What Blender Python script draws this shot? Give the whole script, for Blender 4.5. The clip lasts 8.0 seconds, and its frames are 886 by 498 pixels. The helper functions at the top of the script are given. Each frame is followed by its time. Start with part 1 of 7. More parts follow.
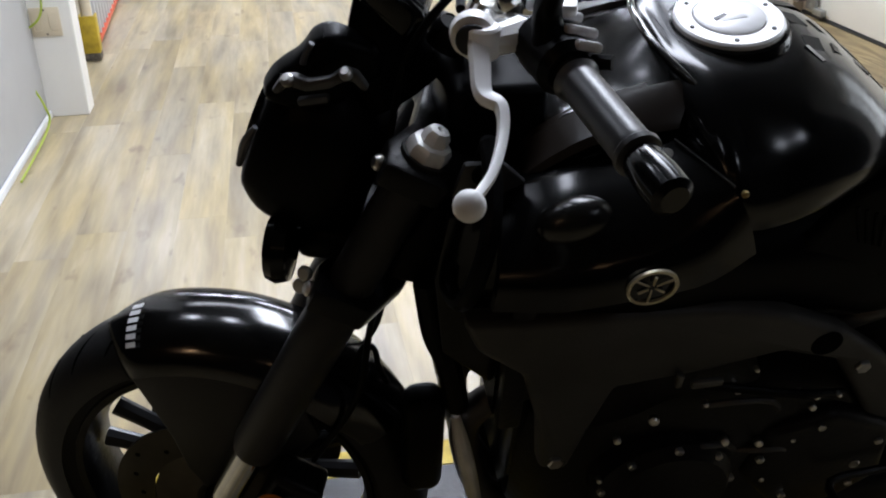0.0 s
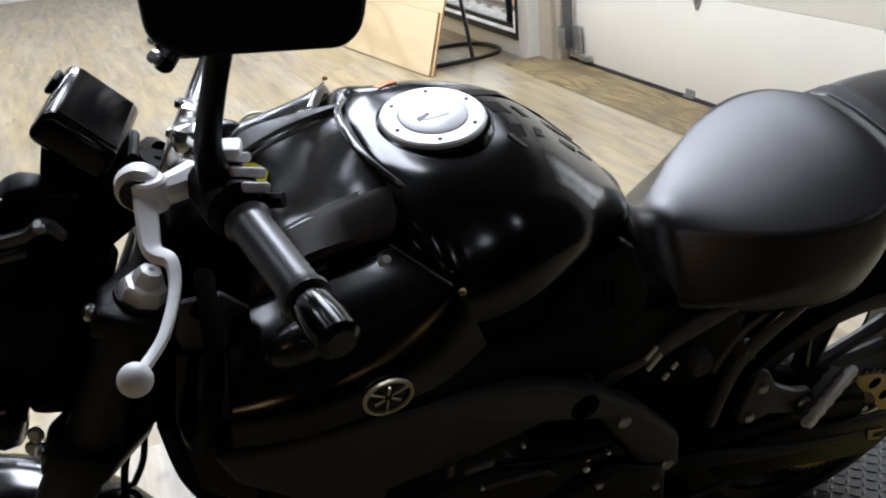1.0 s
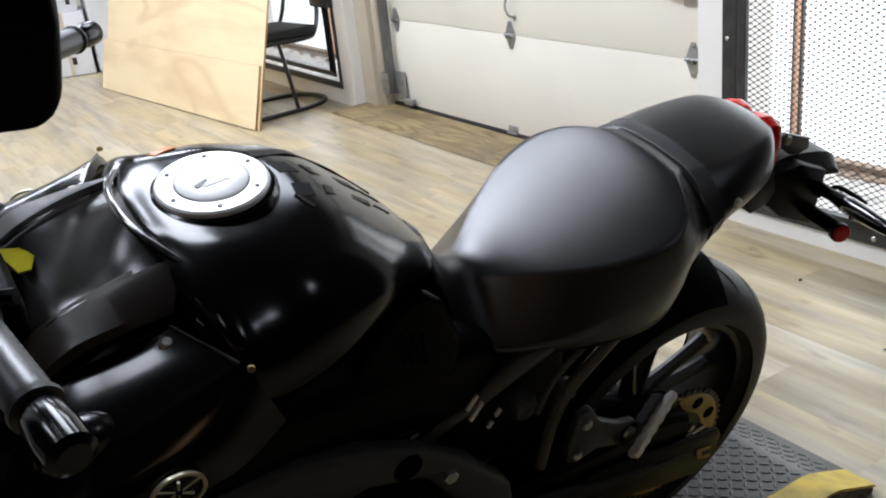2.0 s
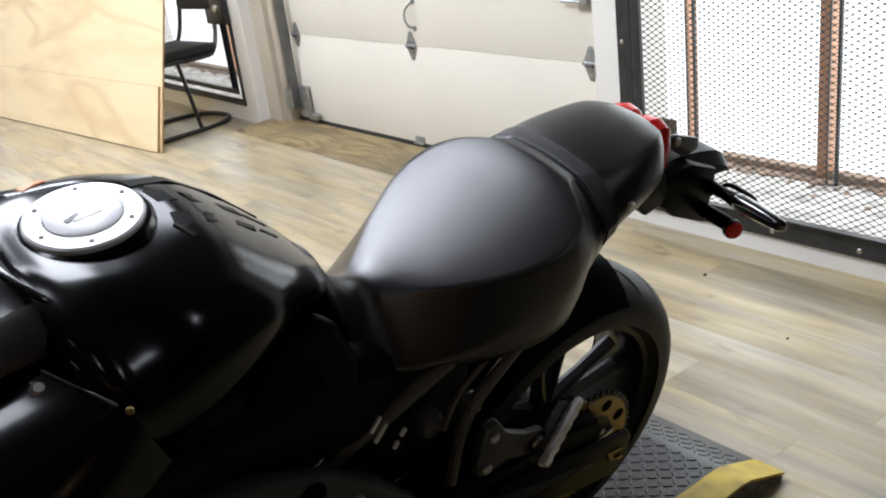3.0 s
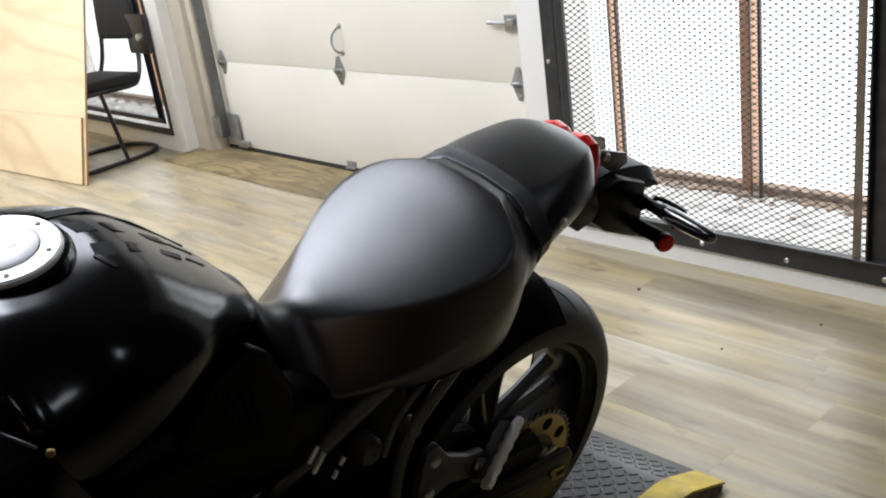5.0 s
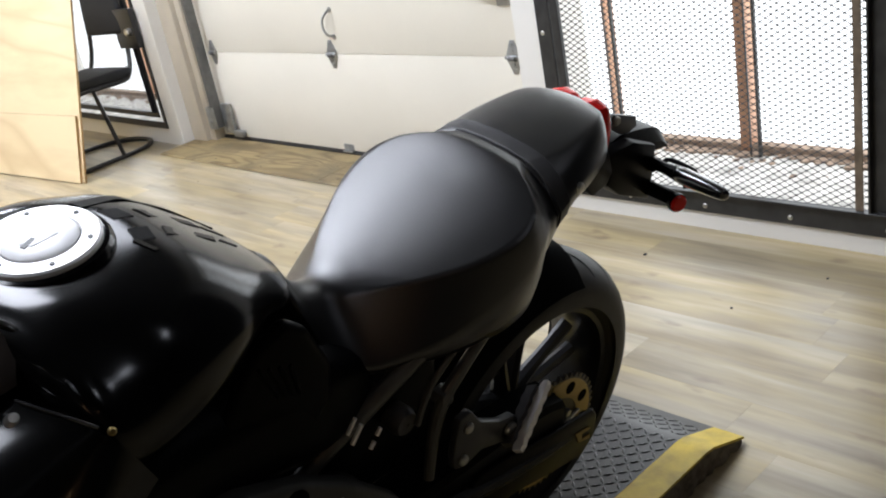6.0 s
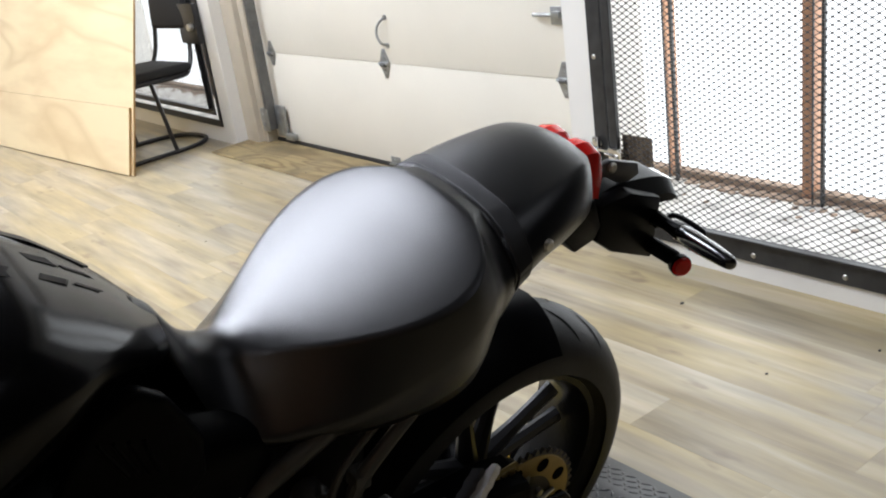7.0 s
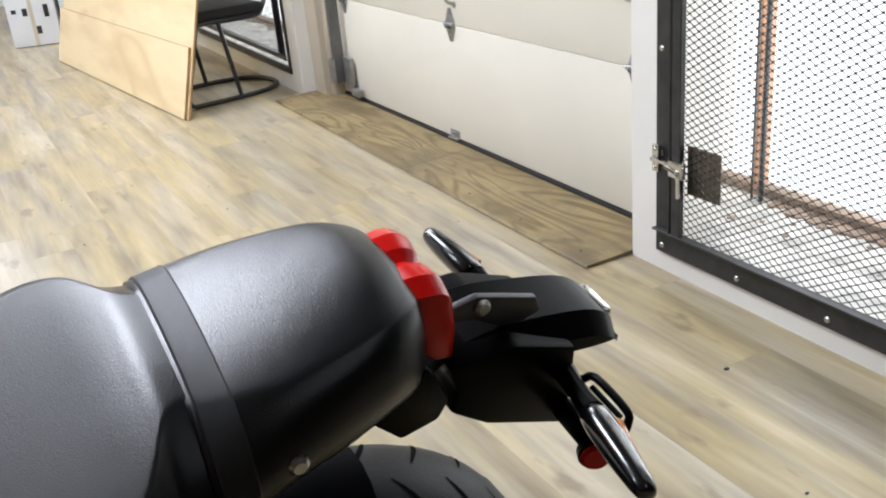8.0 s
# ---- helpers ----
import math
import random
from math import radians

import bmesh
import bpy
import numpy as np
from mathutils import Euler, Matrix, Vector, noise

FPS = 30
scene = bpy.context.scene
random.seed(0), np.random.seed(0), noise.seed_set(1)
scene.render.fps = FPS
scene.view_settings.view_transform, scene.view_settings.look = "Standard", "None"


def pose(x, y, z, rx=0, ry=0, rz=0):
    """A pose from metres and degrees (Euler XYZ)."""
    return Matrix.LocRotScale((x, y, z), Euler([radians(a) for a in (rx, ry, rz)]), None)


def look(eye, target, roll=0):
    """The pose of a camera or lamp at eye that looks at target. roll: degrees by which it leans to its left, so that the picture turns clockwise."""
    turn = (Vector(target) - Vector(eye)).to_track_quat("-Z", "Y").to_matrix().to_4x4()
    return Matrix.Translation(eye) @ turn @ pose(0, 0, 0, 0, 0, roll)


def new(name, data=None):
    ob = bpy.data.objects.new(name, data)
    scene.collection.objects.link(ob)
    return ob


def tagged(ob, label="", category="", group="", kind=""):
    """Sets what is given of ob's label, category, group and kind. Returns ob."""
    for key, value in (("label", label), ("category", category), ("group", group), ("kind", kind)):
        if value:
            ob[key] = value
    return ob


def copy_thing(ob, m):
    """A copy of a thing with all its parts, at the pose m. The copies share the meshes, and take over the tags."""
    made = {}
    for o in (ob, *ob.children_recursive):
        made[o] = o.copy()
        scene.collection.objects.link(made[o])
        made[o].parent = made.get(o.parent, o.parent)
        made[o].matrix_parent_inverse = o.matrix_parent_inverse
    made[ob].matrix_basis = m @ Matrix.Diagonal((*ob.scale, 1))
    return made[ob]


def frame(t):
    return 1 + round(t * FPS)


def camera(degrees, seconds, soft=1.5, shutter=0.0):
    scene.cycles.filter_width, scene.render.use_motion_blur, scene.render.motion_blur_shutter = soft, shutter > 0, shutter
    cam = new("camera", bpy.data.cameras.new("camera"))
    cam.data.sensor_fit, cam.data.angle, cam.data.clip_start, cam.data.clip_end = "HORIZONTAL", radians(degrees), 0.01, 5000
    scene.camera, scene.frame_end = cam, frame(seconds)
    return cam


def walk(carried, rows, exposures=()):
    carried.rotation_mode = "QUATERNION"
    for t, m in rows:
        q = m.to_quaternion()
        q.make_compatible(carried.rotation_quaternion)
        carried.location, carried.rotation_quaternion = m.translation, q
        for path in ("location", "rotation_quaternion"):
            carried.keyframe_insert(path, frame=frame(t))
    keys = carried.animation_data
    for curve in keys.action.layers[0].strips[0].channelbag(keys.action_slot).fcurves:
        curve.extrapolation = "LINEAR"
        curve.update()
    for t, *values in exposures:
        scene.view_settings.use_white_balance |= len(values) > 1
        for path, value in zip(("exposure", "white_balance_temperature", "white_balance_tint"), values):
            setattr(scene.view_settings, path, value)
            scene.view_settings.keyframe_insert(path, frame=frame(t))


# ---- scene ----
cam = camera(49.9, 8.0, 2.0)
PATH = [
    (0, (0.15, 0.008, 1.27), (0.445, 1.771, 0.374), -0.9),
    (0.3, (0.18, 0.004, 1.301), (0.537, 1.791, 0.475), -2.7),
    (0.5, (0.199, 0.004, 1.307), (0.632, 1.785, 0.506), -2.9),
    (0.6, (0.21, 0.005, 1.309), (0.673, 1.781, 0.514), -3.7),
    (1, (0.261, 0.011, 1.312), (0.912, 1.726, 0.516), -4.7),
    (1.5, (0.31, 0.023, 1.31), (1.132, 1.685, 0.561), -5.9),
    (2, (0.335, 0.026, 1.306), (1.283, 1.625, 0.568), -6.2),
    (2.2, (0.345, 0.027, 1.306), (1.326, 1.607, 0.571), -6.9),
    (3.3, (0.376, 0.023, 1.304), (1.497, 1.507, 0.57), -7.3),
    (3.5, (0.376, 0.021, 1.305), (1.514, 1.497, 0.578), -7.3),
    (4, (0.379, 0.021, 1.305), (1.543, 1.477, 0.579), -7.3),
    (4.5, (0.38, 0.027, 1.303), (1.569, 1.467, 0.587), -7.5),
    (4.7, (0.385, 0.03, 1.298), (1.586, 1.463, 0.587), -7.7),
    (5.8, (0.359, 0.045, 1.294), (1.582, 1.452, 0.571), -9.0),
    (6, (0.341, 0.044, 1.296), (1.541, 1.458, 0.548), -11.1),
    (6.5, (0.337, 0.036, 1.298), (1.573, 1.415, 0.543), -9.6),
    (6.7, (0.42, 0.05, 1.27), (1.62, 1.457, 0.508), -10.0),
    (7, (0.596, 0.08, 1.252), (1.686, 1.603, 0.549), -8.1),
    (7.3, (0.75, 0.132, 1.261), (1.699, 1.724, 0.509), -10.4),
    (7.5, (0.861, 0.199, 1.245), (1.773, 1.814, 0.495), -8.4),
    (7.6, (0.926, 0.234, 1.237), (1.791, 1.862, 0.461), -6.3),
    (7.8, (1.051, 0.288, 1.25), (1.933, 1.886, 0.431), -4.7),
    (8, (1.172, 0.315, 1.242), (2.006, 1.95, 0.45), -5.3),
]
EXPOSURES = [(0.0, 0.0, 6330, 10), (1.5, 0.0, 6330, 10), (3.3, 0.0, 6500, 10), (8.0, 0.0, 6500, 10)]
walk(cam, [(t, look(eye, target, roll)) for t, eye, target, roll in PATH], EXPOSURES)

# ---- world, sun and lamps ----
world = bpy.data.worlds.new("world")
scene.world = world
world.use_nodes = True
wt = world.node_tree
sky = wt.nodes.new("ShaderNodeTexSky")
sky.sky_type, sky.sun_disc = "NISHITA", False
sky.sun_elevation, sky.sun_rotation = radians(40), radians(90)
wt.links.new(sky.outputs["Color"], wt.nodes["Background"].inputs["Color"])
wt.nodes["Background"].inputs["Strength"].default_value = 0.12


def lamp(name, kind, m, power, colour=(1, 1, 1), **more):
    data = bpy.data.lights.new(name, kind)
    data.energy, data.color = power, colour
    if "size" in more:
        data.shape, data.size, data.size_y = "RECTANGLE", more["size"], more["size_y"]
    if "radius" in more:
        data.shadow_soft_size = more["radius"]
    if "angle" in more:
        data.angle = more["angle"]
    ob = new(name, data)
    ob.matrix_world = m
    return ob


lamp("sun", "SUN", look((8, 1.5, 7), (0, 1.5, 0)), 1.0, (1, 0.96, 0.9), angle=radians(15))
lamp("window_daylight", "AREA", look((3.55, 1.75, 1.3), (0, 1.75, 1.3)), 32, (0.90, 0.96, 1.0), size=1.6, size_y=2.5)
lamp("window_daylight_far", "AREA", look((3.55, 6.3, 1.3), (0, 6.3, 1.3)), 30, (0.90, 0.96, 1.0), size=2.2, size_y=2.5)


# ---- materials ----
def mat(name, colour, rough=0.5, metal=0.0, vary=0.0, scale=8.0, bump=0.0, bump_scale=200.0, coat=0.0, stretch=(1, 1, 1), second=None, spec=0.5, random_tint=0.0, rough_vary=0.0, coat_rough=0.08):
    m = bpy.data.materials.new(name)
    m.use_nodes = True
    nt = m.node_tree
    b = nt.nodes["Principled BSDF"]
    b.inputs["Base Color"].default_value = (*colour, 1)
    b.inputs["Roughness"].default_value = rough
    b.inputs["Metallic"].default_value = metal
    b.inputs["Coat Weight"].default_value = coat
    b.inputs["Coat Roughness"].default_value = coat_rough
    b.inputs["Specular IOR Level"].default_value = spec
    tc = nt.nodes.new("ShaderNodeTexCoord")
    mp = nt.nodes.new("ShaderNodeMapping")
    mp.inputs["Scale"].default_value = stretch
    nt.links.new(tc.outputs["Object"], mp.inputs["Vector"])
    if vary > 0 or second:
        n1 = nt.nodes.new("ShaderNodeTexNoise")
        n1.inputs["Scale"].default_value, n1.inputs["Detail"].default_value = scale, 6
        nt.links.new(mp.outputs["Vector"], n1.inputs["Vector"])
        mix = nt.nodes.new("ShaderNodeMix")
        mix.data_type = "RGBA"
        low = second or tuple(c * (1 - vary) for c in colour)
        mix.inputs["A"].default_value = (*low, 1)
        mix.inputs["B"].default_value = (*colour, 1)
        ramp = nt.nodes.new("ShaderNodeMapRange")
        ramp.inputs["From Min"].default_value, ramp.inputs["From Max"].default_value = 0.3, 0.7
        nt.links.new(n1.outputs["Fac"], ramp.inputs["Value"])
        nt.links.new(ramp.outputs["Result"], mix.inputs["Factor"])
        out = mix.outputs["Result"]
        if random_tint:
            oi = nt.nodes.new("ShaderNodeObjectInfo")
            hs = nt.nodes.new("ShaderNodeHueSaturation")
            mr = nt.nodes.new("ShaderNodeMapRange")
            mr.inputs["To Min"].default_value, mr.inputs["To Max"].default_value = 1 - random_tint, 1 + random_tint
            nt.links.new(oi.outputs["Random"], mr.inputs["Value"])
            nt.links.new(mr.outputs["Result"], hs.inputs["Value"])
            nt.links.new(out, hs.inputs["Color"])
            out = hs.outputs["Color"]
        nt.links.new(out, b.inputs["Base Color"])
        if rough_vary:
            rr = nt.nodes.new("ShaderNodeMapRange")
            rr.inputs["To Min"].default_value, rr.inputs["To Max"].default_value = rough - rough_vary, rough + rough_vary
            nt.links.new(n1.outputs["Fac"], rr.inputs["Value"])
            nt.links.new(rr.outputs["Result"], b.inputs["Roughness"])
    if bump:
        n2 = nt.nodes.new("ShaderNodeTexNoise")
        n2.inputs["Scale"].default_value, n2.inputs["Detail"].default_value = bump_scale, 4
        nt.links.new(mp.outputs["Vector"], n2.inputs["Vector"])
        bp = nt.nodes.new("ShaderNodeBump")
        bp.inputs["Strength"].default_value, bp.inputs["Distance"].default_value = bump, 0.002
        nt.links.new(n2.outputs["Fac"], bp.inputs["Height"])
        nt.links.new(bp.outputs["Normal"], b.inputs["Normal"])
    return m


def glow(name, colour, power):
    m = bpy.data.materials.new(name)
    m.use_nodes = True
    nt = m.node_tree
    e = nt.nodes.new("ShaderNodeEmission")
    e.inputs["Color"].default_value, e.inputs["Strength"].default_value = (*colour, 1), power
    nt.links.new(e.outputs["Emission"], nt.nodes["Material Output"].inputs["Surface"])
    return m


def plank_material():
    """Printed vinyl planks: long streaks along y, greyish and straw bands, a tint of its own for each plank."""
    m = bpy.data.materials.new("vinyl_plank")
    m.use_nodes = True
    nt = m.node_tree
    b = nt.nodes["Principled BSDF"]
    oi = nt.nodes.new("ShaderNodeObjectInfo")
    geo = nt.nodes.new("ShaderNodeNewGeometry")
    comb = nt.nodes.new("ShaderNodeMath")
    comb.operation = "MULTIPLY_ADD"
    comb.inputs[1].default_value = 37.0
    nt.links.new(oi.outputs["Random"], comb.inputs[0])
    isl = nt.nodes.new("ShaderNodeMath")
    isl.operation = "MULTIPLY"
    isl.inputs[1].default_value = 53.0
    nt.links.new(geo.outputs["Random Per Island"], isl.inputs[0])
    nt.links.new(isl.outputs["Value"], comb.inputs[2])
    shift = nt.nodes.new("ShaderNodeVectorMath")
    shift.operation = "ADD"
    nt.links.new(geo.outputs["Position"], shift.inputs[0])
    xyz = nt.nodes.new("ShaderNodeCombineXYZ")
    nt.links.new(comb.outputs["Value"], xyz.inputs["Z"])
    nt.links.new(xyz.outputs["Vector"], shift.inputs[1])

    def streak(sx, sy, scale, detail):
        mp = nt.nodes.new("ShaderNodeMapping")
        mp.inputs["Scale"].default_value = (sx, sy, 1)
        nt.links.new(shift.outputs["Vector"], mp.inputs["Vector"])
        n = nt.nodes.new("ShaderNodeTexNoise")
        n.inputs["Scale"].default_value, n.inputs["Detail"].default_value = scale, detail
        nt.links.new(mp.outputs["Vector"], n.inputs["Vector"])
        return n.outputs["Fac"]

    ramp = nt.nodes.new("ShaderNodeValToRGB")
    r = ramp.color_ramp
    r.elements[0].position, r.elements[0].color = 0.30, (0.235, 0.195, 0.131, 1)
    r.elements[1].position, r.elements[1].color = 0.70, (0.455, 0.39, 0.278, 1)
    for p, c in ((0.42, (0.315, 0.265, 0.184, 1)), (0.51, (0.365, 0.308, 0.205, 1)), (0.60, (0.41, 0.345, 0.226, 1))):
        e = r.elements.new(p)
        e.color = c
    nt.links.new(streak(1.0, 0.11, 16, 5), ramp.inputs["Fac"])
    fine = nt.nodes.new("ShaderNodeMapRange")
    fine.inputs["To Min"].default_value, fine.inputs["To Max"].default_value = 0.82, 1.18
    nt.links.new(streak(1.0, 0.09, 70, 5), fine.inputs["Value"])
    tint = nt.nodes.new("ShaderNodeMapRange")
    tint.inputs["To Min"].default_value, tint.inputs["To Max"].default_value = 0.88, 1.10
    nt.links.new(oi.outputs["Random"], tint.inputs["Value"])
    mul = nt.nodes.new("ShaderNodeMath")
    mul.operation = "MULTIPLY"
    nt.links.new(fine.outputs["Result"], mul.inputs[0])
    nt.links.new(tint.outputs["Result"], mul.inputs[1])
    knot = nt.nodes.new("ShaderNodeMapRange")
    knot.inputs["From Min"].default_value, knot.inputs["From Max"].default_value = 0.64, 0.74
    knot.inputs["To Min"].default_value, knot.inputs["To Max"].default_value = 0.0, 0.75
    nt.links.new(streak(1.0, 0.40, 13, 3), knot.inputs["Value"])
    dark = nt.nodes.new("ShaderNodeMix")
    dark.data_type = "RGBA"
    dark.inputs["B"].default_value = (0.20, 0.155, 0.115, 1)
    nt.links.new(knot.outputs["Result"], dark.inputs["Factor"])
    nt.links.new(ramp.outputs["Color"], dark.inputs["A"])
    hs = nt.nodes.new("ShaderNodeHueSaturation")
    nt.links.new(dark.outputs["Result"], hs.inputs["Color"])
    nt.links.new(mul.outputs["Value"], hs.inputs["Value"])
    # Clouds of grey wash between the straw-coloured ones.
    wash = nt.nodes.new("ShaderNodeMapRange")
    wash.inputs["From Min"].default_value, wash.inputs["From Max"].default_value = 0.40, 0.68
    wash.inputs["To Min"].default_value, wash.inputs["To Max"].default_value = 1.28, 0.82
    nt.links.new(streak(1.0, 0.13, 7, 4), wash.inputs["Value"])
    nt.links.new(wash.outputs["Result"], hs.inputs["Saturation"])
    nt.links.new(hs.outputs["Color"], b.inputs["Base Color"])
    rr = nt.nodes.new("ShaderNodeMapRange")
    rr.inputs["To Min"].default_value, rr.inputs["To Max"].default_value = 0.27, 0.38
    nt.links.new(streak(1.0, 1.0, 5, 3), rr.inputs["Value"])
    nt.links.new(rr.outputs["Result"], b.inputs["Roughness"])
    bp = nt.nodes.new("ShaderNodeBump")
    bp.inputs["Strength"].default_value, bp.inputs["Distance"].default_value = 0.15, 0.001
    nt.links.new(fine.outputs["Result"], bp.inputs["Height"])
    nt.links.new(bp.outputs["Normal"], b.inputs["Normal"])
    return m


def grain_material(name, light, dark, scale, along, rough=0.6, rings=9.0, width=0.08, depth=0.4):
    """Rotary-cut plywood: wandering grain bands. along: the object's axis (0, 1 or 2) that the grain follows."""
    m = bpy.data.materials.new(name)
    m.use_nodes = True
    nt = m.node_tree
    b = nt.nodes["Principled BSDF"]
    b.inputs["Roughness"].default_value = rough
    tc, mp = nt.nodes.new("ShaderNodeTexCoord"), nt.nodes.new("ShaderNodeMapping")
    s = [1.0, 1.0, 1.0]
    s[along] = 0.22
    mp.inputs["Scale"].default_value = s
    nt.links.new(tc.outputs["Object"], mp.inputs["Vector"])
    n = nt.nodes.new("ShaderNodeTexNoise")
    n.inputs["Scale"].default_value, n.inputs["Detail"].default_value, n.inputs["Distortion"].default_value = scale, 2, 0.6
    nt.links.new(mp.outputs["Vector"], n.inputs["Vector"])
    k = nt.nodes.new("ShaderNodeMath")
    k.operation = "MULTIPLY"
    k.inputs[1].default_value = rings
    nt.links.new(n.outputs["Fac"], k.inputs[0])
    f = nt.nodes.new("ShaderNodeMath")
    f.operation = "PINGPONG"
    f.inputs[1].default_value = 1.0
    nt.links.new(k.outputs["Value"], f.inputs[0])
    ramp = nt.nodes.new("ShaderNodeValToRGB")
    r = ramp.color_ramp
    r.elements[0].position, r.elements[0].color = 0.0, (*light, 1)
    r.elements[1].position, r.elements[1].color = 1.0, (*[(1 - depth) * a + depth * c for a, c in zip(light, dark)], 1)
    e = r.elements.new(1.0 - width)
    e.color = (*light, 1)
    nt.links.new(f.outputs["Value"], ramp.inputs["Fac"])
    n2 = nt.nodes.new("ShaderNodeTexNoise")
    n2.inputs["Scale"].default_value, n2.inputs["Detail"].default_value = scale * 3, 5
    nt.links.new(mp.outputs["Vector"], n2.inputs["Vector"])
    mr = nt.nodes.new("ShaderNodeMapRange")
    mr.inputs["From Min"].default_value, mr.inputs["From Max"].default_value = 0.45, 0.8
    nt.links.new(n2.outputs["Fac"], mr.inputs["Value"])
    mix = nt.nodes.new("ShaderNodeMix")
    mix.data_type = "RGBA"
    nt.links.new(mr.outputs["Result"], mix.inputs["Factor"])
    nt.links.new(ramp.outputs["Color"], mix.inputs["A"])
    mix.inputs["B"].default_value = (*[0.55 * a + 0.45 * c for a, c in zip(light, dark)], 1)
    nt.links.new(mix.outputs["Result"], b.inputs["Base Color"])
    return m


M_PLANK = plank_material()
M_WALL = mat("white_wall_paint", (0.78, 0.76, 0.71), 0.6, vary=0.07, scale=3, bump=0.15, bump_scale=90)
# The ceiling is out of view; its dark grey limits bounced light.
M_CEIL = mat("unseen_ceiling_dark", (0.07, 0.07, 0.072), 0.9, vary=0.15, scale=2)
# Dark colour for unseen walls, chosen to cut bounce and reflections.
M_UNSEENWALL = mat("unseen_wall_dark", (0.035, 0.035, 0.037), 0.85, vary=0.2, scale=3)
M_DOOR = mat("cream_door_paint", (0.76, 0.72, 0.62), 0.45, vary=0.05, scale=2.5, bump=0.1, bump_scale=60)
M_PLY = grain_material("pale_plywood", (0.79, 0.63, 0.38), (0.46, 0.27, 0.10), 2.0, 1, 0.6, 7.0, 0.30, 0.35)
M_PLYEDGE = mat("plywood_edge", (0.42, 0.25, 0.09), 0.7, vary=0.4, scale=40, stretch=(1, 1, 0.2))
M_RAMP = grain_material("worn_plywood", (0.30, 0.225, 0.108), (0.10, 0.062, 0.022), 5.0, 1, 0.6, 17.0, 0.55, 0.8)


def soil(material, colour, scale, low, high):
    """Trodden-in dirt in ragged patches over a material's colour."""
    nt = material.node_tree
    b = nt.nodes["Principled BSDF"]
    source = b.inputs["Base Color"].links[0].from_socket
    geo, n = nt.nodes.new("ShaderNodeNewGeometry"), nt.nodes.new("ShaderNodeTexNoise")
    n.inputs["Scale"].default_value, n.inputs["Detail"].default_value, n.inputs["Roughness"].default_value = scale, 8, 0.7
    nt.links.new(geo.outputs["Position"], n.inputs["Vector"])
    mr = nt.nodes.new("ShaderNodeMapRange")
    mr.inputs["From Min"].default_value, mr.inputs["From Max"].default_value = low, high
    mr.inputs["To Max"].default_value = 0.8
    nt.links.new(n.outputs["Fac"], mr.inputs["Value"])
    mix = nt.nodes.new("ShaderNodeMix")
    mix.data_type = "RGBA"
    mix.inputs["B"].default_value = (*colour, 1)
    nt.links.new(mr.outputs["Result"], mix.inputs["Factor"])
    nt.links.new(source, mix.inputs["A"])
    nt.links.new(mix.outputs["Result"], b.inputs["Base Color"])


soil(M_RAMP, (0.13, 0.10, 0.055), 2.6, 0.46, 0.66)
M_STEEL = mat("dark_painted_steel", (0.055, 0.055, 0.055), 0.45, 0.5, vary=0.4, scale=18, bump=0.1)
M_BLACKFRAME = mat("black_painted_frame", (0.012, 0.012, 0.014), 0.35, vary=0.3, scale=12)
M_GALV = mat("galvanised_steel", (0.45, 0.46, 0.45), 0.4, 0.85, vary=0.35, scale=30, rough_vary=0.12)
M_BOLT = mat("bright_steel", (0.62, 0.61, 0.58), 0.28, 1.0, vary=0.2, scale=60)
M_CONCRETE = mat("dusty_sill", (0.74, 0.72, 0.68), 0.85, vary=0.5, scale=14, bump=0.5, bump_scale=40)
M_POST = mat("stained_timber", (0.52, 0.27, 0.15), 0.6, vary=0.35, scale=10, stretch=(3, 3, 0.25))
M_GLASSY = glow("bright_overcast_backdrop", (0.93, 0.965, 1.0), 2.1)
M_GLOSS = mat("gloss_black_lacquer", (0.002, 0.002, 0.0021), 0.16, coat=0.0, spec=0.26, vary=0.2, scale=5)
M_FENDER = mat("gloss_black_fender", (0.0025, 0.0023, 0.0022), 0.15, spec=0.9, vary=0.2, scale=8, bump=0.02, bump_scale=400)
M_PLASTIC = mat("black_satin_plastic", (0.003, 0.003, 0.0034), 0.36, vary=0.3, scale=30, spec=0.055, bump=0.08, bump_scale=500)
M_MATTE = mat("dark_grey_matte_plastic", (0.018, 0.018, 0.019), 0.42, spec=0.25, vary=0.25, scale=25, bump=0.15, bump_scale=700)
M_SEAT = mat("black_vinyl", (0.0035, 0.0035, 0.004), 0.28, vary=0.2, scale=20, bump=0.2, bump_scale=800, spec=0.78)
M_STRAP = mat("black_webbing", (0.018, 0.018, 0.019), 0.48, vary=0.25, scale=40, bump=0.2, bump_scale=900, spec=0.5)
M_RUBBER = mat("tyre_rubber", (0.016, 0.016, 0.0163), 0.5, spec=0.2, vary=0.35, scale=20, bump=0.2, bump_scale=250)
M_GRIP = mat("worn_grip_rubber", (0.045, 0.045, 0.048), 0.36, vary=0.3, scale=40, bump=0.08, bump_scale=500)
M_ENGINE = mat("black_engine_enamel", (0.008, 0.008, 0.0085), 0.34, vary=0.4, scale=16, bump=0.3, bump_scale=120, spec=0.14)
# Pale colour for the lamp reflection along the header pipe.
M_PIPEGLINT = mat("pale_pipe_glint", (0.82, 0.80, 0.77), 0.4, 0.25, vary=0.4, scale=14)
M_SILVER = mat("satin_aluminium", (0.90, 0.90, 0.90), 0.36, 0.15, vary=0.12, scale=20)
M_ALLOY = mat("scuffed_alloy", (0.90, 0.90, 0.89), 0.42, 0.25, vary=0.25, scale=40, bump=0.2, bump_scale=300)
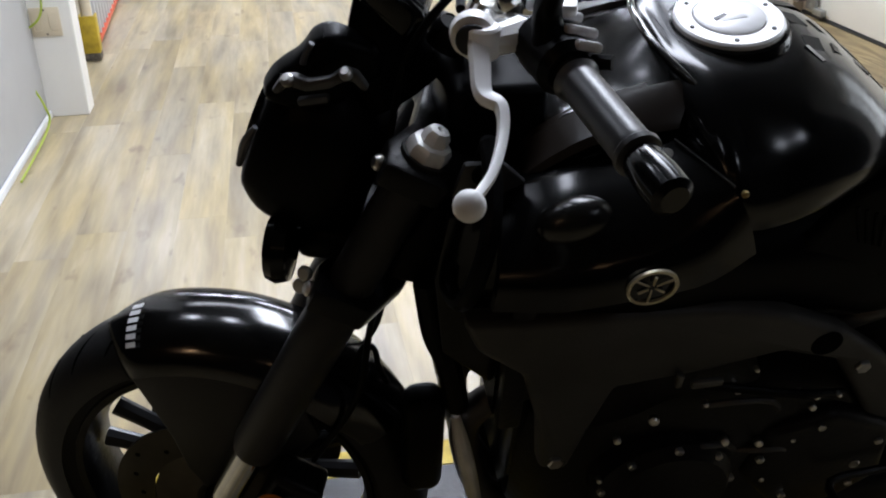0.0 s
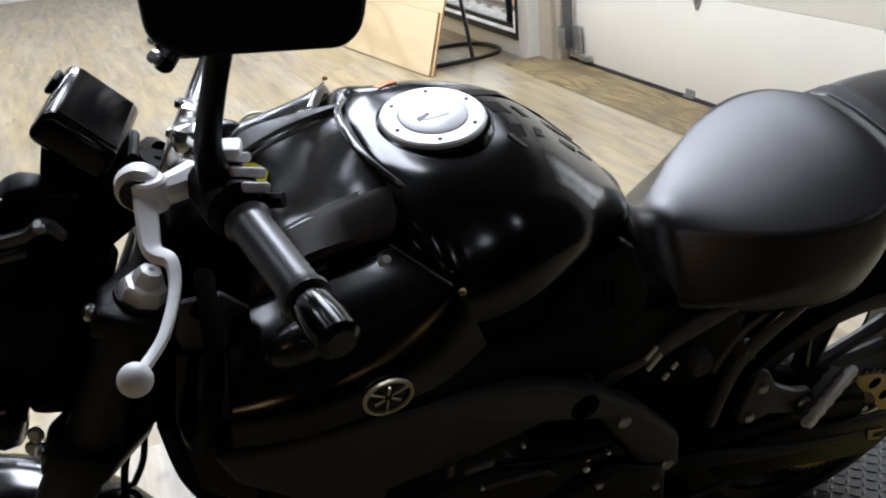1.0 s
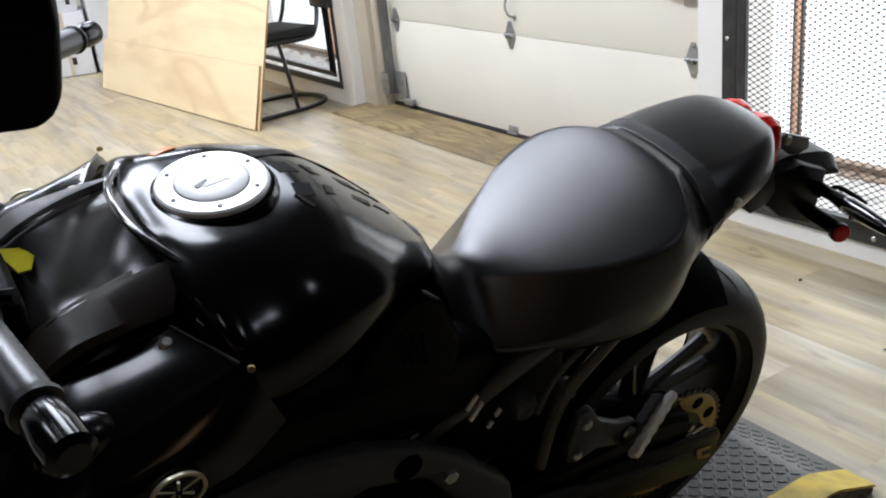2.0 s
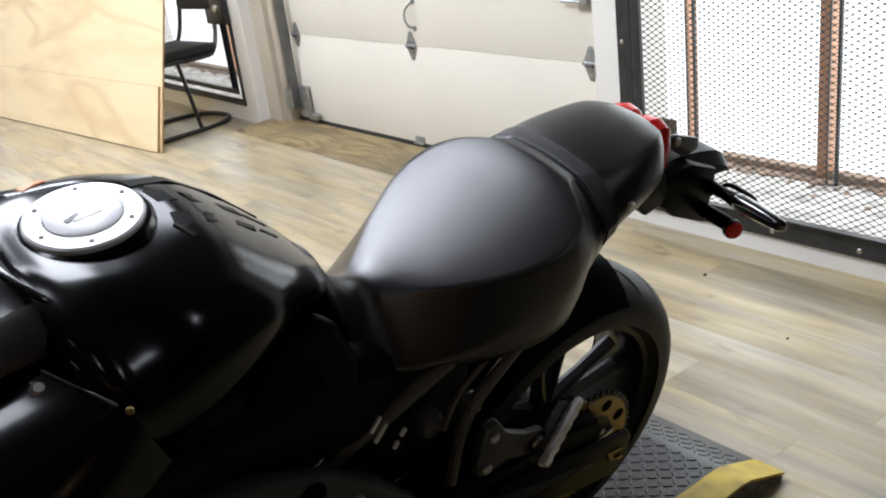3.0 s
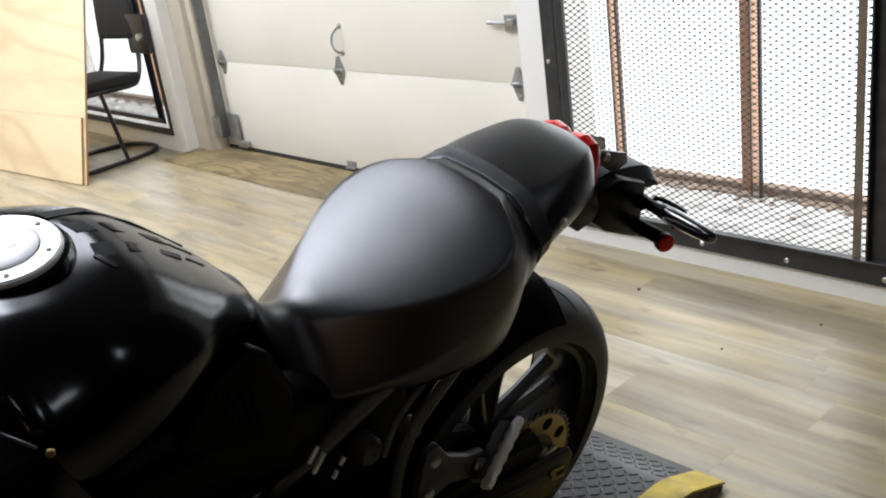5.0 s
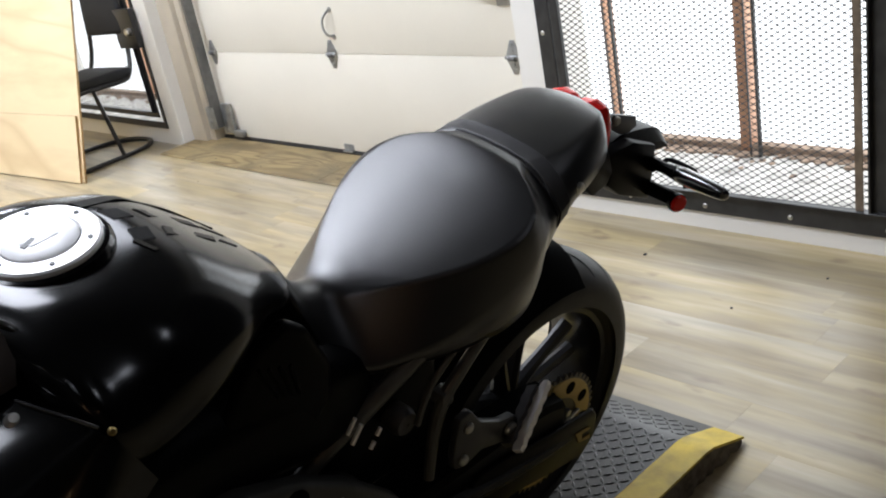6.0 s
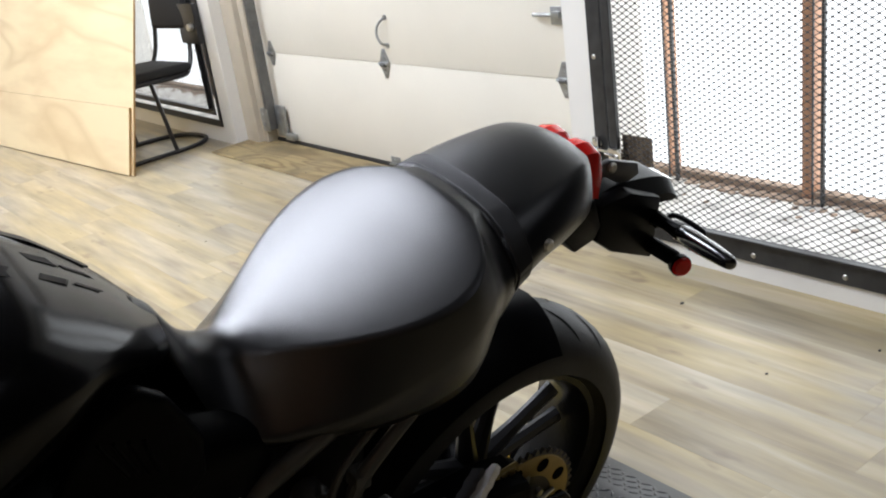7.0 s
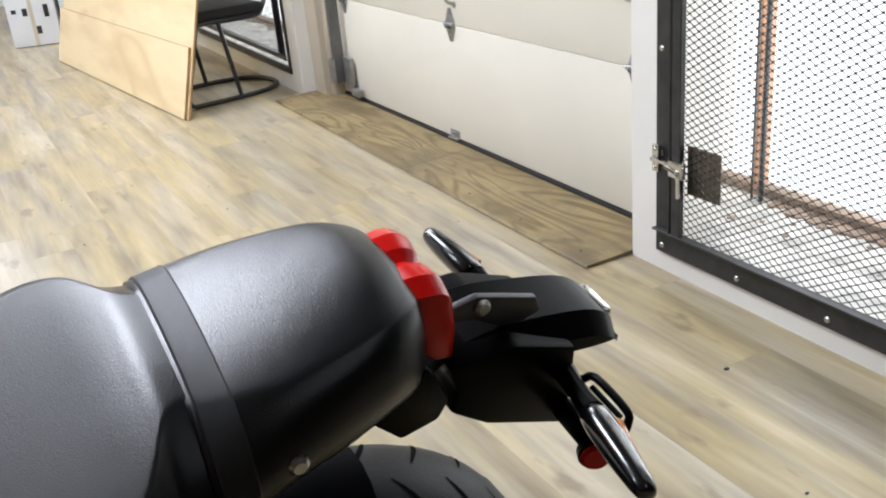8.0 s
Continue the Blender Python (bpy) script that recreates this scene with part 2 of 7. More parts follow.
M_PIPEDARK = mat("heat_darkened_steel", (0.07, 0.062, 0.055), 0.4, 0.7, vary=0.5, scale=18)
# Wall paint greyed to carry the shade on the partition's long face.
M_SHADEWALL = mat("shaded_wall_paint", (0.42, 0.42, 0.415), 0.65, vary=0.08, scale=3, bump=0.15, bump_scale=90)
M_TRACK = mat("dull_galvanised_track", (0.17, 0.17, 0.165), 0.45, 0.6, vary=0.3, scale=20)
M_RUST = mat("rusty_steel", (0.22, 0.165, 0.11), 0.7, 0.2, vary=0.5, scale=25, bump=0.2)
M_RUBBLE = mat("brick_rubble", (0.36, 0.26, 0.19), 0.9, vary=0.5, scale=30, bump=0.5, bump_scale=60)
M_SWITCH = mat("worn_grey_plastic", (0.70, 0.70, 0.72), 0.35, vary=0.35, scale=60, bump=0.1, bump_scale=300)
M_HANGER = mat("grey_hanger_enamel", (0.028, 0.028, 0.030), 0.42, vary=0.25, scale=25, bump=0.15, bump_scale=600)
M_IND = mat("satin_black_indicator", (0.006, 0.006, 0.006), 0.2, spec=0.8, coat=0.6, vary=0.2, scale=30)
M_SPAR = mat("grey_cast_frame", (0.046, 0.047, 0.046), 0.5, spec=0.3, vary=0.3, scale=14, bump=0.2, bump_scale=300)
M_LEVER = mat("bright_lever_alloy", (0.94, 0.94, 0.94), 0.42, 0.0, vary=0.06, scale=30, spec=0.8)
M_LAMPSTAY = mat("dull_lamp_stay", (0.06, 0.06, 0.062), 0.4, 0.3, vary=0.3, scale=40)
M_RAIL = mat("grey_frame_enamel", (0.075, 0.075, 0.071), 0.38, vary=0.3, scale=25, bump=0.15, bump_scale=500)
M_PANEL = mat("satin_black_panel", (0.006, 0.0055, 0.005), 0.24, spec=0.5, vary=0.25, scale=12, bump=0.05, bump_scale=600)
M_PLATE = mat("brown_black_satin", (0.020, 0.0145, 0.011), 0.34, spec=0.4, vary=0.3, scale=18, bump=0.08, bump_scale=500)
M_EDGE = mat("polished_black_edge", (0.012, 0.012, 0.012), 0.16, spec=1.0, coat=1.0, coat_rough=0.12, vary=0.2, scale=20)
M_JAMB = mat("cream_jamb_paint", (0.58, 0.52, 0.42), 0.55, vary=0.14, scale=6, bump=0.1, bump_scale=90)
M_STAY = mat("scuffed_dark_steel", (0.085, 0.085, 0.09), 0.42, 0.3, vary=0.3, scale=40)
M_DISC = mat("heat_browned_disc", (0.035, 0.031, 0.025), 0.35, 0.8, vary=0.4, scale=25)
M_SPOKE = mat("black_spoke_enamel", (0.02, 0.02, 0.021), 0.28, vary=0.2, scale=20, spec=0.6)
M_BAR = mat("smoked_bright_steel", (0.34, 0.34, 0.34), 0.24, 0.9, vary=0.2, scale=40)
M_CHROME = mat("polished_steel", (0.75, 0.74, 0.72), 0.15, 1.0, vary=0.25, scale=35)
M_GOLD = mat("dull_gold_anodised", (0.34, 0.25, 0.10), 0.38, 0.9, vary=0.2, scale=40)
M_RED = mat("red_lens", (0.70, 0.010, 0.007), 0.22, vary=0.15, scale=20, spec=0.3)
M_ORANGE = mat("orange_sticker", (0.75, 0.22, 0.03), 0.4, vary=0.1, scale=20)
M_AMBER = mat("amber_lens", (0.7, 0.2, 0.02), 0.25, vary=0.1, scale=20, coat=0.5)
M_YELLOW = mat("yellow_vinyl", (0.62, 0.44, 0.03), 0.5, vary=0.5, scale=18, bump=0.2, bump_scale=90)
M_LABEL = mat("yellow_paper_label", (0.50, 0.44, 0.01), 0.8, vary=0.1, scale=40, spec=0.1)
M_MAT = mat("black_diamond_rubber", (0.015, 0.015, 0.016), 0.36, vary=0.35, scale=9, bump=0.15, bump_scale=150)
M_MATSIDE = mat("grey_mat_edge", (0.16, 0.135, 0.10), 0.9, vary=0.6, scale=60, bump=0.6, bump_scale=120)
M_WHITE = mat("white_carton", (0.76, 0.77, 0.78), 0.55, vary=0.06, scale=6)
M_BLUE = mat("pale_blue_print", (0.22, 0.5, 0.62), 0.5, vary=0.35, scale=25)
M_INK = mat("black_ink", (0.02, 0.02, 0.02), 0.5, vary=0.2, scale=20)
M_FABRIC = mat("black_chair_fabric", (0.014, 0.014, 0.015), 0.85, vary=0.3, scale=60, bump=0.4, bump_scale=600)
M_IVORY = mat("ivory_plastic", (0.62, 0.54, 0.40), 0.4, vary=0.06, scale=20)
M_CABLE = mat("yellow_green_cable", (0.36, 0.46, 0.04), 0.4, vary=0.1, scale=30)
M_REDPAINT = mat("orange_red_enamel", (0.62, 0.10, 0.045), 0.4, vary=0.15, scale=20)
M_MIRROR = mat("mirror_glass", (0.8, 0.8, 0.8), 0.03, 1.0)
# Near-black colour standing for the shade inside grooves, holes and recesses.
M_HOLESHADE = mat("hole_shade_black", (0.002, 0.002, 0.002), 0.9, spec=0.05)


# ---- building helpers ----
def finish(bm, angle=0.6):
    bmesh.ops.recalc_face_normals(bm, faces=bm.faces)
    for f in bm.faces:
        f.smooth = True
    for e in bm.edges:
        e.smooth = len(e.link_faces) == 2 and e.calc_face_angle(0) < angle
    return bm


def part(name, bm, material, parent=None, label="", angle=0.6):
    me = bpy.data.meshes.new(name)
    finish(bm, angle).to_mesh(me)
    bm.free()
    for m in material if isinstance(material, (list, tuple)) else [material]:
        me.materials.append(m)
    ob = new(name, me)
    if parent is not None:
        ob.parent = parent
    if label:
        ob["label"] = label
    return ob


def thing(name, label, category, m=None, group="", kind=""):
    ob = new(name)
    ob.empty_display_size = 0.1
    if m is not None:
        ob.matrix_world = m
    return tagged(ob, label, category, group, kind)


def box(bm, lo, hi, bevel=0.0, segments=2, m=None, index=0):
    c = [(a + b) / 2 for a, b in zip(lo, hi)]
    s = [b - a for a, b in zip(lo, hi)]
    r = bmesh.ops.create_cube(bm, size=1.0, matrix=(m or Matrix()) @ Matrix.Translation(c) @ Matrix.Diagonal((*s, 1)))
    vs = r["verts"]
    fs = {f for v in vs for f in v.link_faces}
    if bevel:
        es = list({e for v in vs for e in v.link_edges})
        g = bmesh.ops.bevel(bm, geom=es, offset=bevel, segments=segments, affect="EDGES", profile=0.5)
        fs |= set(g["faces"])
    for f in fs:
        if f.is_valid:
            f.material_index = index
    return bm


def catmull(points, n):
    """A smooth run of n + 1 rows through the given rows of numbers."""
    p = np.array(points, float)
    t = np.linspace(0, len(p) - 1, n + 1)
    i = np.minimum(t.astype(int), len(p) - 2)
    f = (t - i)[:, None]
    a, b, c, d = p[np.maximum(i - 1, 0)], p[i], p[i + 1], p[np.minimum(i + 2, len(p) - 1)]
    return 0.5 * (2 * b + (c - a) * f + (2 * a - 5 * b + 4 * c - d) * f**2 + (3 * b - a - 3 * c + d) * f**3)


def skin(bm, rings, closed=True, caps=True, index=0):
    """Joins rings of points, each a list of the same length, into a skin."""
    rows = [[bm.verts.new(p) for p in ring] for ring in rings]
    n = len(rows[0])
    for a, b in zip(rows, rows[1:]):
        for i in range(n if closed else n - 1):
            j = (i + 1) % n
            f = bm.faces.new((a[i], a[j], b[j], b[i]))
            f.material_index = index
    if caps and closed:
        bm.faces.new(rows[0]).material_index = index
        bm.faces.new(rows[-1][::-1]).material_index = index
    return bm


def tube(bm, points, radius, steps=0, sides=10, squash=1.0, index=0):
    """A round bar along points; radius: one number, or one for each point."""
    rad = radius if isinstance(radius, (list, tuple)) else [radius] * len(points)
    rows = [(*p, r) for p, r in zip(points, rad)]
    rows = catmull(rows, steps) if steps else np.array(rows, float)
    rings = []
    side = None
    for i, row in enumerate(rows):
        d = Vector((rows[min(i + 1, len(rows) - 1)][:3] - rows[max(i - 1, 0)][:3]).tolist()).normalized()
        if side is None:
            side = d.orthogonal().normalized()
        side = (side - d * side.dot(d)).normalized()
        up = d.cross(side)
        rings.append([Vector(row[:3].tolist()) + float(row[3]) * (math.cos(a) * side + math.sin(a) * up * squash) for a in (2 * math.pi * k / sides for k in range(sides))])
    return skin(bm, rings, index=index)


def lathe(bm, profile, axis=1, sides=48, m=None, index=0, caps=False):
    """Turns a profile of (radius, along) about an axis (0, 1 or 2)."""
    rings = []
    for r, h in profile:
        ring = []
        for k in range(sides):
            a = 2 * math.pi * k / sides
            p = [r * math.cos(a), r * math.sin(a)]
            p.insert(axis, h)
            ring.append((m or Matrix()) @ Vector(p))
        rings.append(ring)
    return skin(bm, rings, caps=caps, index=index)


def disc(bm, centre, normal, radius, thick, sides=20, bevel=0.15, index=0):
    """A short round stud, disc or bolt with a softened rim, standing on centre along normal."""
    q = Vector(normal).normalized().to_track_quat("Z", "Y").to_matrix().to_4x4()
    m = Matrix.Translation(centre) @ q
    b = min(thick, radius) * bevel
    return lathe(bm, [(radius, 0), (radius, thick - b), (radius - b, thick), (radius * 0.02, thick)], 2, sides, m, index, True)


def prism(bm, outline, lo, hi, axis=1, bevel=0.0, segments=2, index=0):
    """A flat shape, given by its outline, thick from lo to hi along an axis."""
    def at(p, h):
        p = list(p)
        p.insert(axis, h)
        return bm.verts.new(p)
    a, b = [at(p, lo) for p in outline], [at(p, hi) for p in outline]
    fs = [bm.faces.new(a), bm.faces.new(b[::-1])]
    for i in range(len(a)):
        j = (i + 1) % len(a)
        fs.append(bm.faces.new((a[i], a[j], b[j], b[i])))
    bmesh.ops.recalc_face_normals(bm, faces=fs)
    if bevel:
        es = list({e for f in fs for e in f.edges})
        bmesh.ops.bevel(bm, geom=es, offset=bevel, segments=segments, affect="EDGES", profile=0.5)
    return bm


def loft(bm, keys, steps=24, sides=28, n_top=2.5, n_low=2.2, span=(0.0, 1.0), index=0, shift=0.0):
    """A body along u. Each key: u, top, bottom, waist height, half width. Rounded sections, broad above and drawn in below."""
    rings = []
    for u, top, low, mid, half in catmull(keys, steps):
        ring = []
        for k in range(sides):
            a = 2 * math.pi * k / sides
            c, s = math.cos(a), math.sin(a)
            n = n_top if s >= 0 else n_low
            v = half * math.copysign(abs(c) ** (2 / n), c)
            h = (top - mid if s >= 0 else mid - low) * math.copysign(abs(s) ** (2 / n), s)
            ring.append((u, v + shift, mid + h))
        rings.append(ring)
    return skin(bm, rings, index=index)


def rounded(w, h, r, n=5, cx=0.0, cy=0.0):
    """The outline of a rounded rectangle."""
    out = []
    for qx, qy, a0 in ((1, 1, 0), (-1, 1, 90), (-1, -1, 180), (1, -1, 270)):
        for k in range(n + 1):
            a = radians(a0 + 90 * k / n)
            out.append((cx + qx * (w / 2 - r) + r * math.cos(a), cy + qy * (h / 2 - r) + r * math.sin(a)))
    return out


# ---- the room ----
X_WALL = 2.92
CEIL = 2.9
ROOM_W, ROOM_S, ROOM_N = -4.2, -3.2, 11.5


def wall_box(name, lo, hi, label, material=None):
    ob = part(name, box(bmesh.new(), lo, hi, 0.003, 1), material or M_WALL)
    return tagged(ob, label, "wall", kind="structure")


def east_wall():
    bm = bmesh.new()
    x0, x1 = X_WALL, X_WALL + 0.2
    for y0, y1, z0, z1 in ((0.6, 1.14, 0, CEIL), (1.14, 2.29, 0, 0.10), (1.14, 2.29, 2.42, CEIL), (2.29, 2.45, 0, CEIL), (2.45, 5.24, 2.2, CEIL), (5.24, 5.42, 0, CEIL), (5.42, 7.3, 0, 0.13), (5.42, 7.3, 2.42, CEIL), (7.3, ROOM_N, 0, CEIL)):
        box(bm, (x0, y0, z0), (x1, y1, z1))
    ob = part("wall_east", bm, M_WALL)
    return tagged(ob, "white painted masonry wall with a garage door and barred windows", "wall", kind="structure")


east_wall()
# Out-of-view walls, darkened so that the motorcycle's near side mirrors little light.
wall_box("wall_west", (ROOM_W - 0.15, ROOM_S, 0), (ROOM_W, ROOM_N, CEIL), "unseen wall, made dark to keep reflections dark", M_UNSEENWALL)
wall_box("wall_south", (ROOM_W, ROOM_S - 0.15, 0), (X_WALL + 0.2, ROOM_S, CEIL), "unseen wall, made dark to keep reflections dark", M_UNSEENWALL)
wall_box("wall_east_end", (X_WALL, ROOM_S, 0), (X_WALL + 0.2, 0.598, CEIL), "unseen wall, made dark to keep reflections dark", M_UNSEENWALL)
wall_box("wall_north", (ROOM_W, ROOM_N, 0), (X_WALL + 0.2, ROOM_N + 0.15, CEIL), "plain white painted wall")
tagged(part("ceiling", box(bmesh.new(), (ROOM_W, ROOM_S, CEIL), (3.7, ROOM_N, CEIL + 0.1)), M_CEIL), "unseen ceiling, made dark to cut bounced light", "ceiling", kind="structure")
# This face lies in shade, which its grey colour includes.
wall_box("wall_partition", (-0.98, 2.2, 0), (-0.835, 4.046, CEIL), "partition wall with its shade put into a grey colour", M_SHADEWALL)
wall_box("wall_partition_end", (-0.98, 4.05, 0), (-0.672, 4.17, CEIL), "white painted end of a partition wall")
tagged(part("baseboard", box(bmesh.new(), (-0.832, 2.2, 0), (-0.818, 4.046, 0.03), 0.004), M_WHITE), "low white baseboard strip", "baseboard", kind="structure")


def window_bay(tag, y0, y1, posts):
    """The recess behind a grille: sill, cheeks, head, timber posts, and daylight behind."""
    xs, xe = X_WALL + 0.2, 3.42
    win = thing("window_" + tag, "tall window with stained timber posts over a dusty sill", "window", kind="structure")
    sill = part("window_sill", box(bmesh.new(), (xs, y0 - 0.02, 0.0), (xe + 0.05, y1 + 0.25, 0.118), 0.004), M_CONCRETE, win, "dusty grey sill")
    part("sill_front", box(bmesh.new(), (X_WALL + 0.008, y0 + 0.004, 0.1005 if y0 < 3 else 0.1305), (xs - 0.001, y1 - 0.004, 0.117 if y0 < 3 else 0.135), 0.002), M_CONCRETE, win, "dusty front of the sill")
    bm = bmesh.new()
    rnd = random.Random(int(y0 * 10))
    for _ in range(150):
        p = Vector((rnd.uniform(xs + 0.02, xe - 0.03), rnd.uniform(y0, y1), 0.119))
        s = rnd.uniform(0.004, 0.014)
        if _ > 20:
            p.x, s = xe - 0.06 - abs(rnd.gauss(0, 0.035)), rnd.uniform(0.008, 0.028)
        bmesh.ops.create_icosphere(bm, subdivisions=1, radius=s, matrix=Matrix.Translation(p) @ Matrix.Diagonal((1.4, 1, 0.5, 1)))
    part("debris", bm, M_RUBBLE, sill)["kind"] = "stuff"
    part("cheek", box(bmesh.new(), (xs, y0 - 0.12, 0.1), (xe, y0 - 0.02, 2.5)), M_WALL, win)
    part("cheek", box(bmesh.new(), (xs, y1 + 0.25, 0.1), (xe, y1 + 0.35, 2.5)), M_WALL, win)
    part("head", box(bmesh.new(), (xs, y0 - 0.12, 2.5), (xe, y1 + 0.35, 2.6)), M_WALL, win)
    for y, w in posts:
        part("window_frame", box(bmesh.new(), (3.335, y - w / 2, 0.119), (3.395, y + w / 2, 2.5), 0.005), M_POST, win)
        part("mullion", box(bmesh.new(), (3.30, y - w / 2 - 0.056, 0.119), (3.315, y - w / 2 - 0.044, 2.5), 0.003), M_STEEL, win, "dark steel mullion")
        part("mullion", box(bmesh.new(), (3.30, y - w / 2 - 0.018, 0.119), (3.308, y - w / 2 - 0.013, 2.5), 0.001, 1), M_STEEL, win, "thin steel bar beside the post")
    part("window_frame", box(bmesh.new(), (3.34, y0 - 0.02, 0.1185), (3.39, y1 + 0.24, 0.15), 0.004), M_RUBBLE, win, "crumbling bottom rail")
    return win


window_bay("1", 1.14, 2.29, ((1.790, 0.045), (2.365, 0.018), (1.10, 0.06)))
window_bay("2", 5.42, 7.3, ((5.62, 0.07), (6.4, 0.06)))
back = part("backdrop", box(bmesh.new(), (3.62, -2, -1), (3.66, 9.5, 4.0)), M_GLASSY)
tagged(back, "blown-out overcast daylight outside the windows", "daylight", kind="structure")


def mesh_sheet(bm, y0, y1, z0, z1, x, long_way, short_way, strand):
    """Expanded metal: rows of zigzag strands that touch at the knuckles."""
    rows, cols = int((z1 - z0) / short_way), int((y1 - y0) / long_way * 2)
    verts, faces = [], []
    for r in range(rows + 1):
        base = len(verts)
        for c in range(cols * 3 + 1):
            k, f = divmod(c, 3)
            f = (0.0, 0.27, 0.73)[f]
            a, b = (1 if (k + r) % 2 else -1), (1 if (k + 1 + r) % 2 else -1)
            up = a + (b - a) * f
            thick = strand * (1.55 if f == 0 else 0.88)
            y, z = y0 + (k + f) * long_way / 2, z0 + short_way * (r + 0.5 * up * 0.9)
            for oz, ox in ((thick, 0), (0, strand), (-thick, 0), (0, -strand)):
                verts.append((x + ox * 0.7 + 0.002 * up, y, z + oz * 0.6))
        for c in range(cols * 3):
            a, b = base + 4 * c, base + 4 * (c + 1)
            faces += [(a + k, a + (k + 1) % 4, b + (k + 1) % 4, b + k) for k in range(4)]
    me = bpy.data.meshes.new("expanded_metal")
    me.from_pydata(verts, [], faces)
    return me


def grille(y0, y1, z0, z1, bar, material, label, bolts=True, long_way=0.036, short_way=0.0105, strand=0.0029):
    g = thing("window_grille", label, "window grille", group="window grilles")
    f, b = X_WALL - 0.011, X_WALL - 0.003
    # Angle-iron frame: a face flat against the wall and a lip that runs inwards.
    for name, lo, hi, lip_lo, lip_hi in (
        ("frame_rail", (f, y0, z0), (b, y1, z0 + bar), (f - 0.02, y0 + 0.004, z0 + bar - 0.006), (f, y1 - 0.004, z0 + bar)),
        ("frame_rail", (f, y0, z1 - bar), (b, y1, z1), (f - 0.02, y0 + 0.004, z1 - bar), (f, y1 - 0.004, z1 - bar + 0.006)),
        ("frame_stile", (f, y0, z0 + bar), (b, y0 + bar, z1 - bar), (f - 0.02, y0 + bar - 0.006, z0 + bar), (f, y0 + bar, z1 - bar)),
        ("frame_stile", (f, y1 - bar, z0 + bar), (b, y1, z1 - bar), (f - 0.02, y1 - bar, z0 + bar), (f, y1 - bar + 0.006, z1 - bar)),
    ):
        bm = box(bmesh.new(), lo, hi, 0.0015, 1)
        box(bm, lip_lo, lip_hi, 0.001, 1)
        part(name, bm, material, g)
    me = mesh_sheet(None, y0 + bar * 0.55, y1 - bar * 0.55, z0 + bar * 0.6, z1 - bar * 0.6, X_WALL + 0.004, long_way, short_way, strand)
    me.materials.append(material)
    sheet = new("expanded_metal", me)
    sheet.parent = g
    sheet["kind"] = "stuff"
    if bolts:
        n = 4
        for k in range(n + 1):
            y = y1 - 0.028 - (y1 - y0 - 0.056) * k / n
            part("bolt", disc(bmesh.new(), (f, y, z0 + 0.024), (-1, 0, 0), 0.0085, 0.005, 12, 0.5), M_BOLT, g)
        for z in (0.37, 0.667, 0.96, 1.3, 1.65):
            part("bolt", disc(bmesh.new(), (f, y1 - 0.024, z), (-1, 0, 0), 0.0085, 0.005, 12, 0.5), M_BOLT, g)
            part("bolt", disc(bmesh.new(), (f, y0 + 0.016, z), (-1, 0, 0), 0.0085, 0.005, 12, 0.5), M_BOLT, g)
    return g


g1 = grille(1.078, 2.33, 0.063, 2.46, 0.078, M_STEEL, "dark steel expanded-metal grille bolted over a window")
part("hinge_angle", box(bmesh.new(), (X_WALL - 0.030, 2.212, 0.135), (X_WALL - 0.012, 2.246, 2.40), 0.002, 1), M_STEEL, g1, "dark inner angle of the gate")
latch = part("latch_plate", box(bmesh.new(), (X_WALL + 0.010, 2.098, 0.262), (X_WALL + 0.016, 2.225, 0.405), 0.002), M_RUST, g1, "square rusty latch plate behind the mesh")
part("rust_strip", box(bmesh.new(), (X_WALL - 0.0165, 1.176, 0.134), (X_WALL - 0.0115, 1.200, 2.40), 0.001, 1), M_RUST, g1, "rusty inner edge")
bm = box(bmesh.new(), (X_WALL - 0.046, 2.225, 0.352), (X_WALL - 0.034, 2.318, 0.364), 0.003)
box(bm, (X_WALL - 0.048, 2.185, 0.325), (X_WALL - 0.031, 2.240, 0.372), 0.003)
box(bm, (X_WALL - 0.034, 2.296, 0.318), (X_WALL - 0.020, 2.322, 0.398), 0.003)
for z in (0.330, 0.386):
    disc(bm, (X_WALL - 0.034, 2.309, z), (-1, 0, 0), 0.006, 0.004, 10)
tube(bm, [(X_WALL - 0.046, 2.255, 0.350), (X_WALL - 0.050, 2.21, 0.345), (X_WALL - 0.050, 2.198, 0.335), (X_WALL - 0.050, 2.195, 0.272)], 0.006, 8, 8)
part("sliding_bolt", bm, M_CHROME, latch, "zinc-plated sliding bolt")
g2 = grille(5.44, 7.20, 0.165, 2.42, 0.040, M_BLACKFRAME, "black steel mesh gate over a far window", False, 0.024, 0.0085, 0.0017)
for name, lo, hi in (("outer_rail", (X_WALL - 0.012, 5.378, 0.098), (X_WALL - 0.002, 7.25, 0.140)), ("outer_rail", (X_WALL - 0.012, 5.378, 2.43), (X_WALL - 0.002, 7.25, 2.46)), ("outer_stile", (X_WALL - 0.012, 5.378, 0.140), (X_WALL - 0.002, 5.405, 2.43)), ("outer_stile", (X_WALL - 0.012, 7.22, 0.140), (X_WALL - 0.002, 7.25, 2.43))):
    part(name, box(bmesh.new(), lo, hi, 0.002, 1), M_BLACKFRAME, g2)
lock = part("lock_box", box(bmesh.new(), (X_WALL - 0.05, 5.36, 0.60), (X_WALL - 0.014, 5.60, 0.83), 0.004), M_BLACKFRAME, g2, "black lock box")
part("lock_knob", disc(bmesh.new(), (X_WALL - 0.05, 5.41, 0.70), (-1, 0, 0), 0.022, 0.03, 16, 0.3), M_BOLT, lock, "bright lock knob")


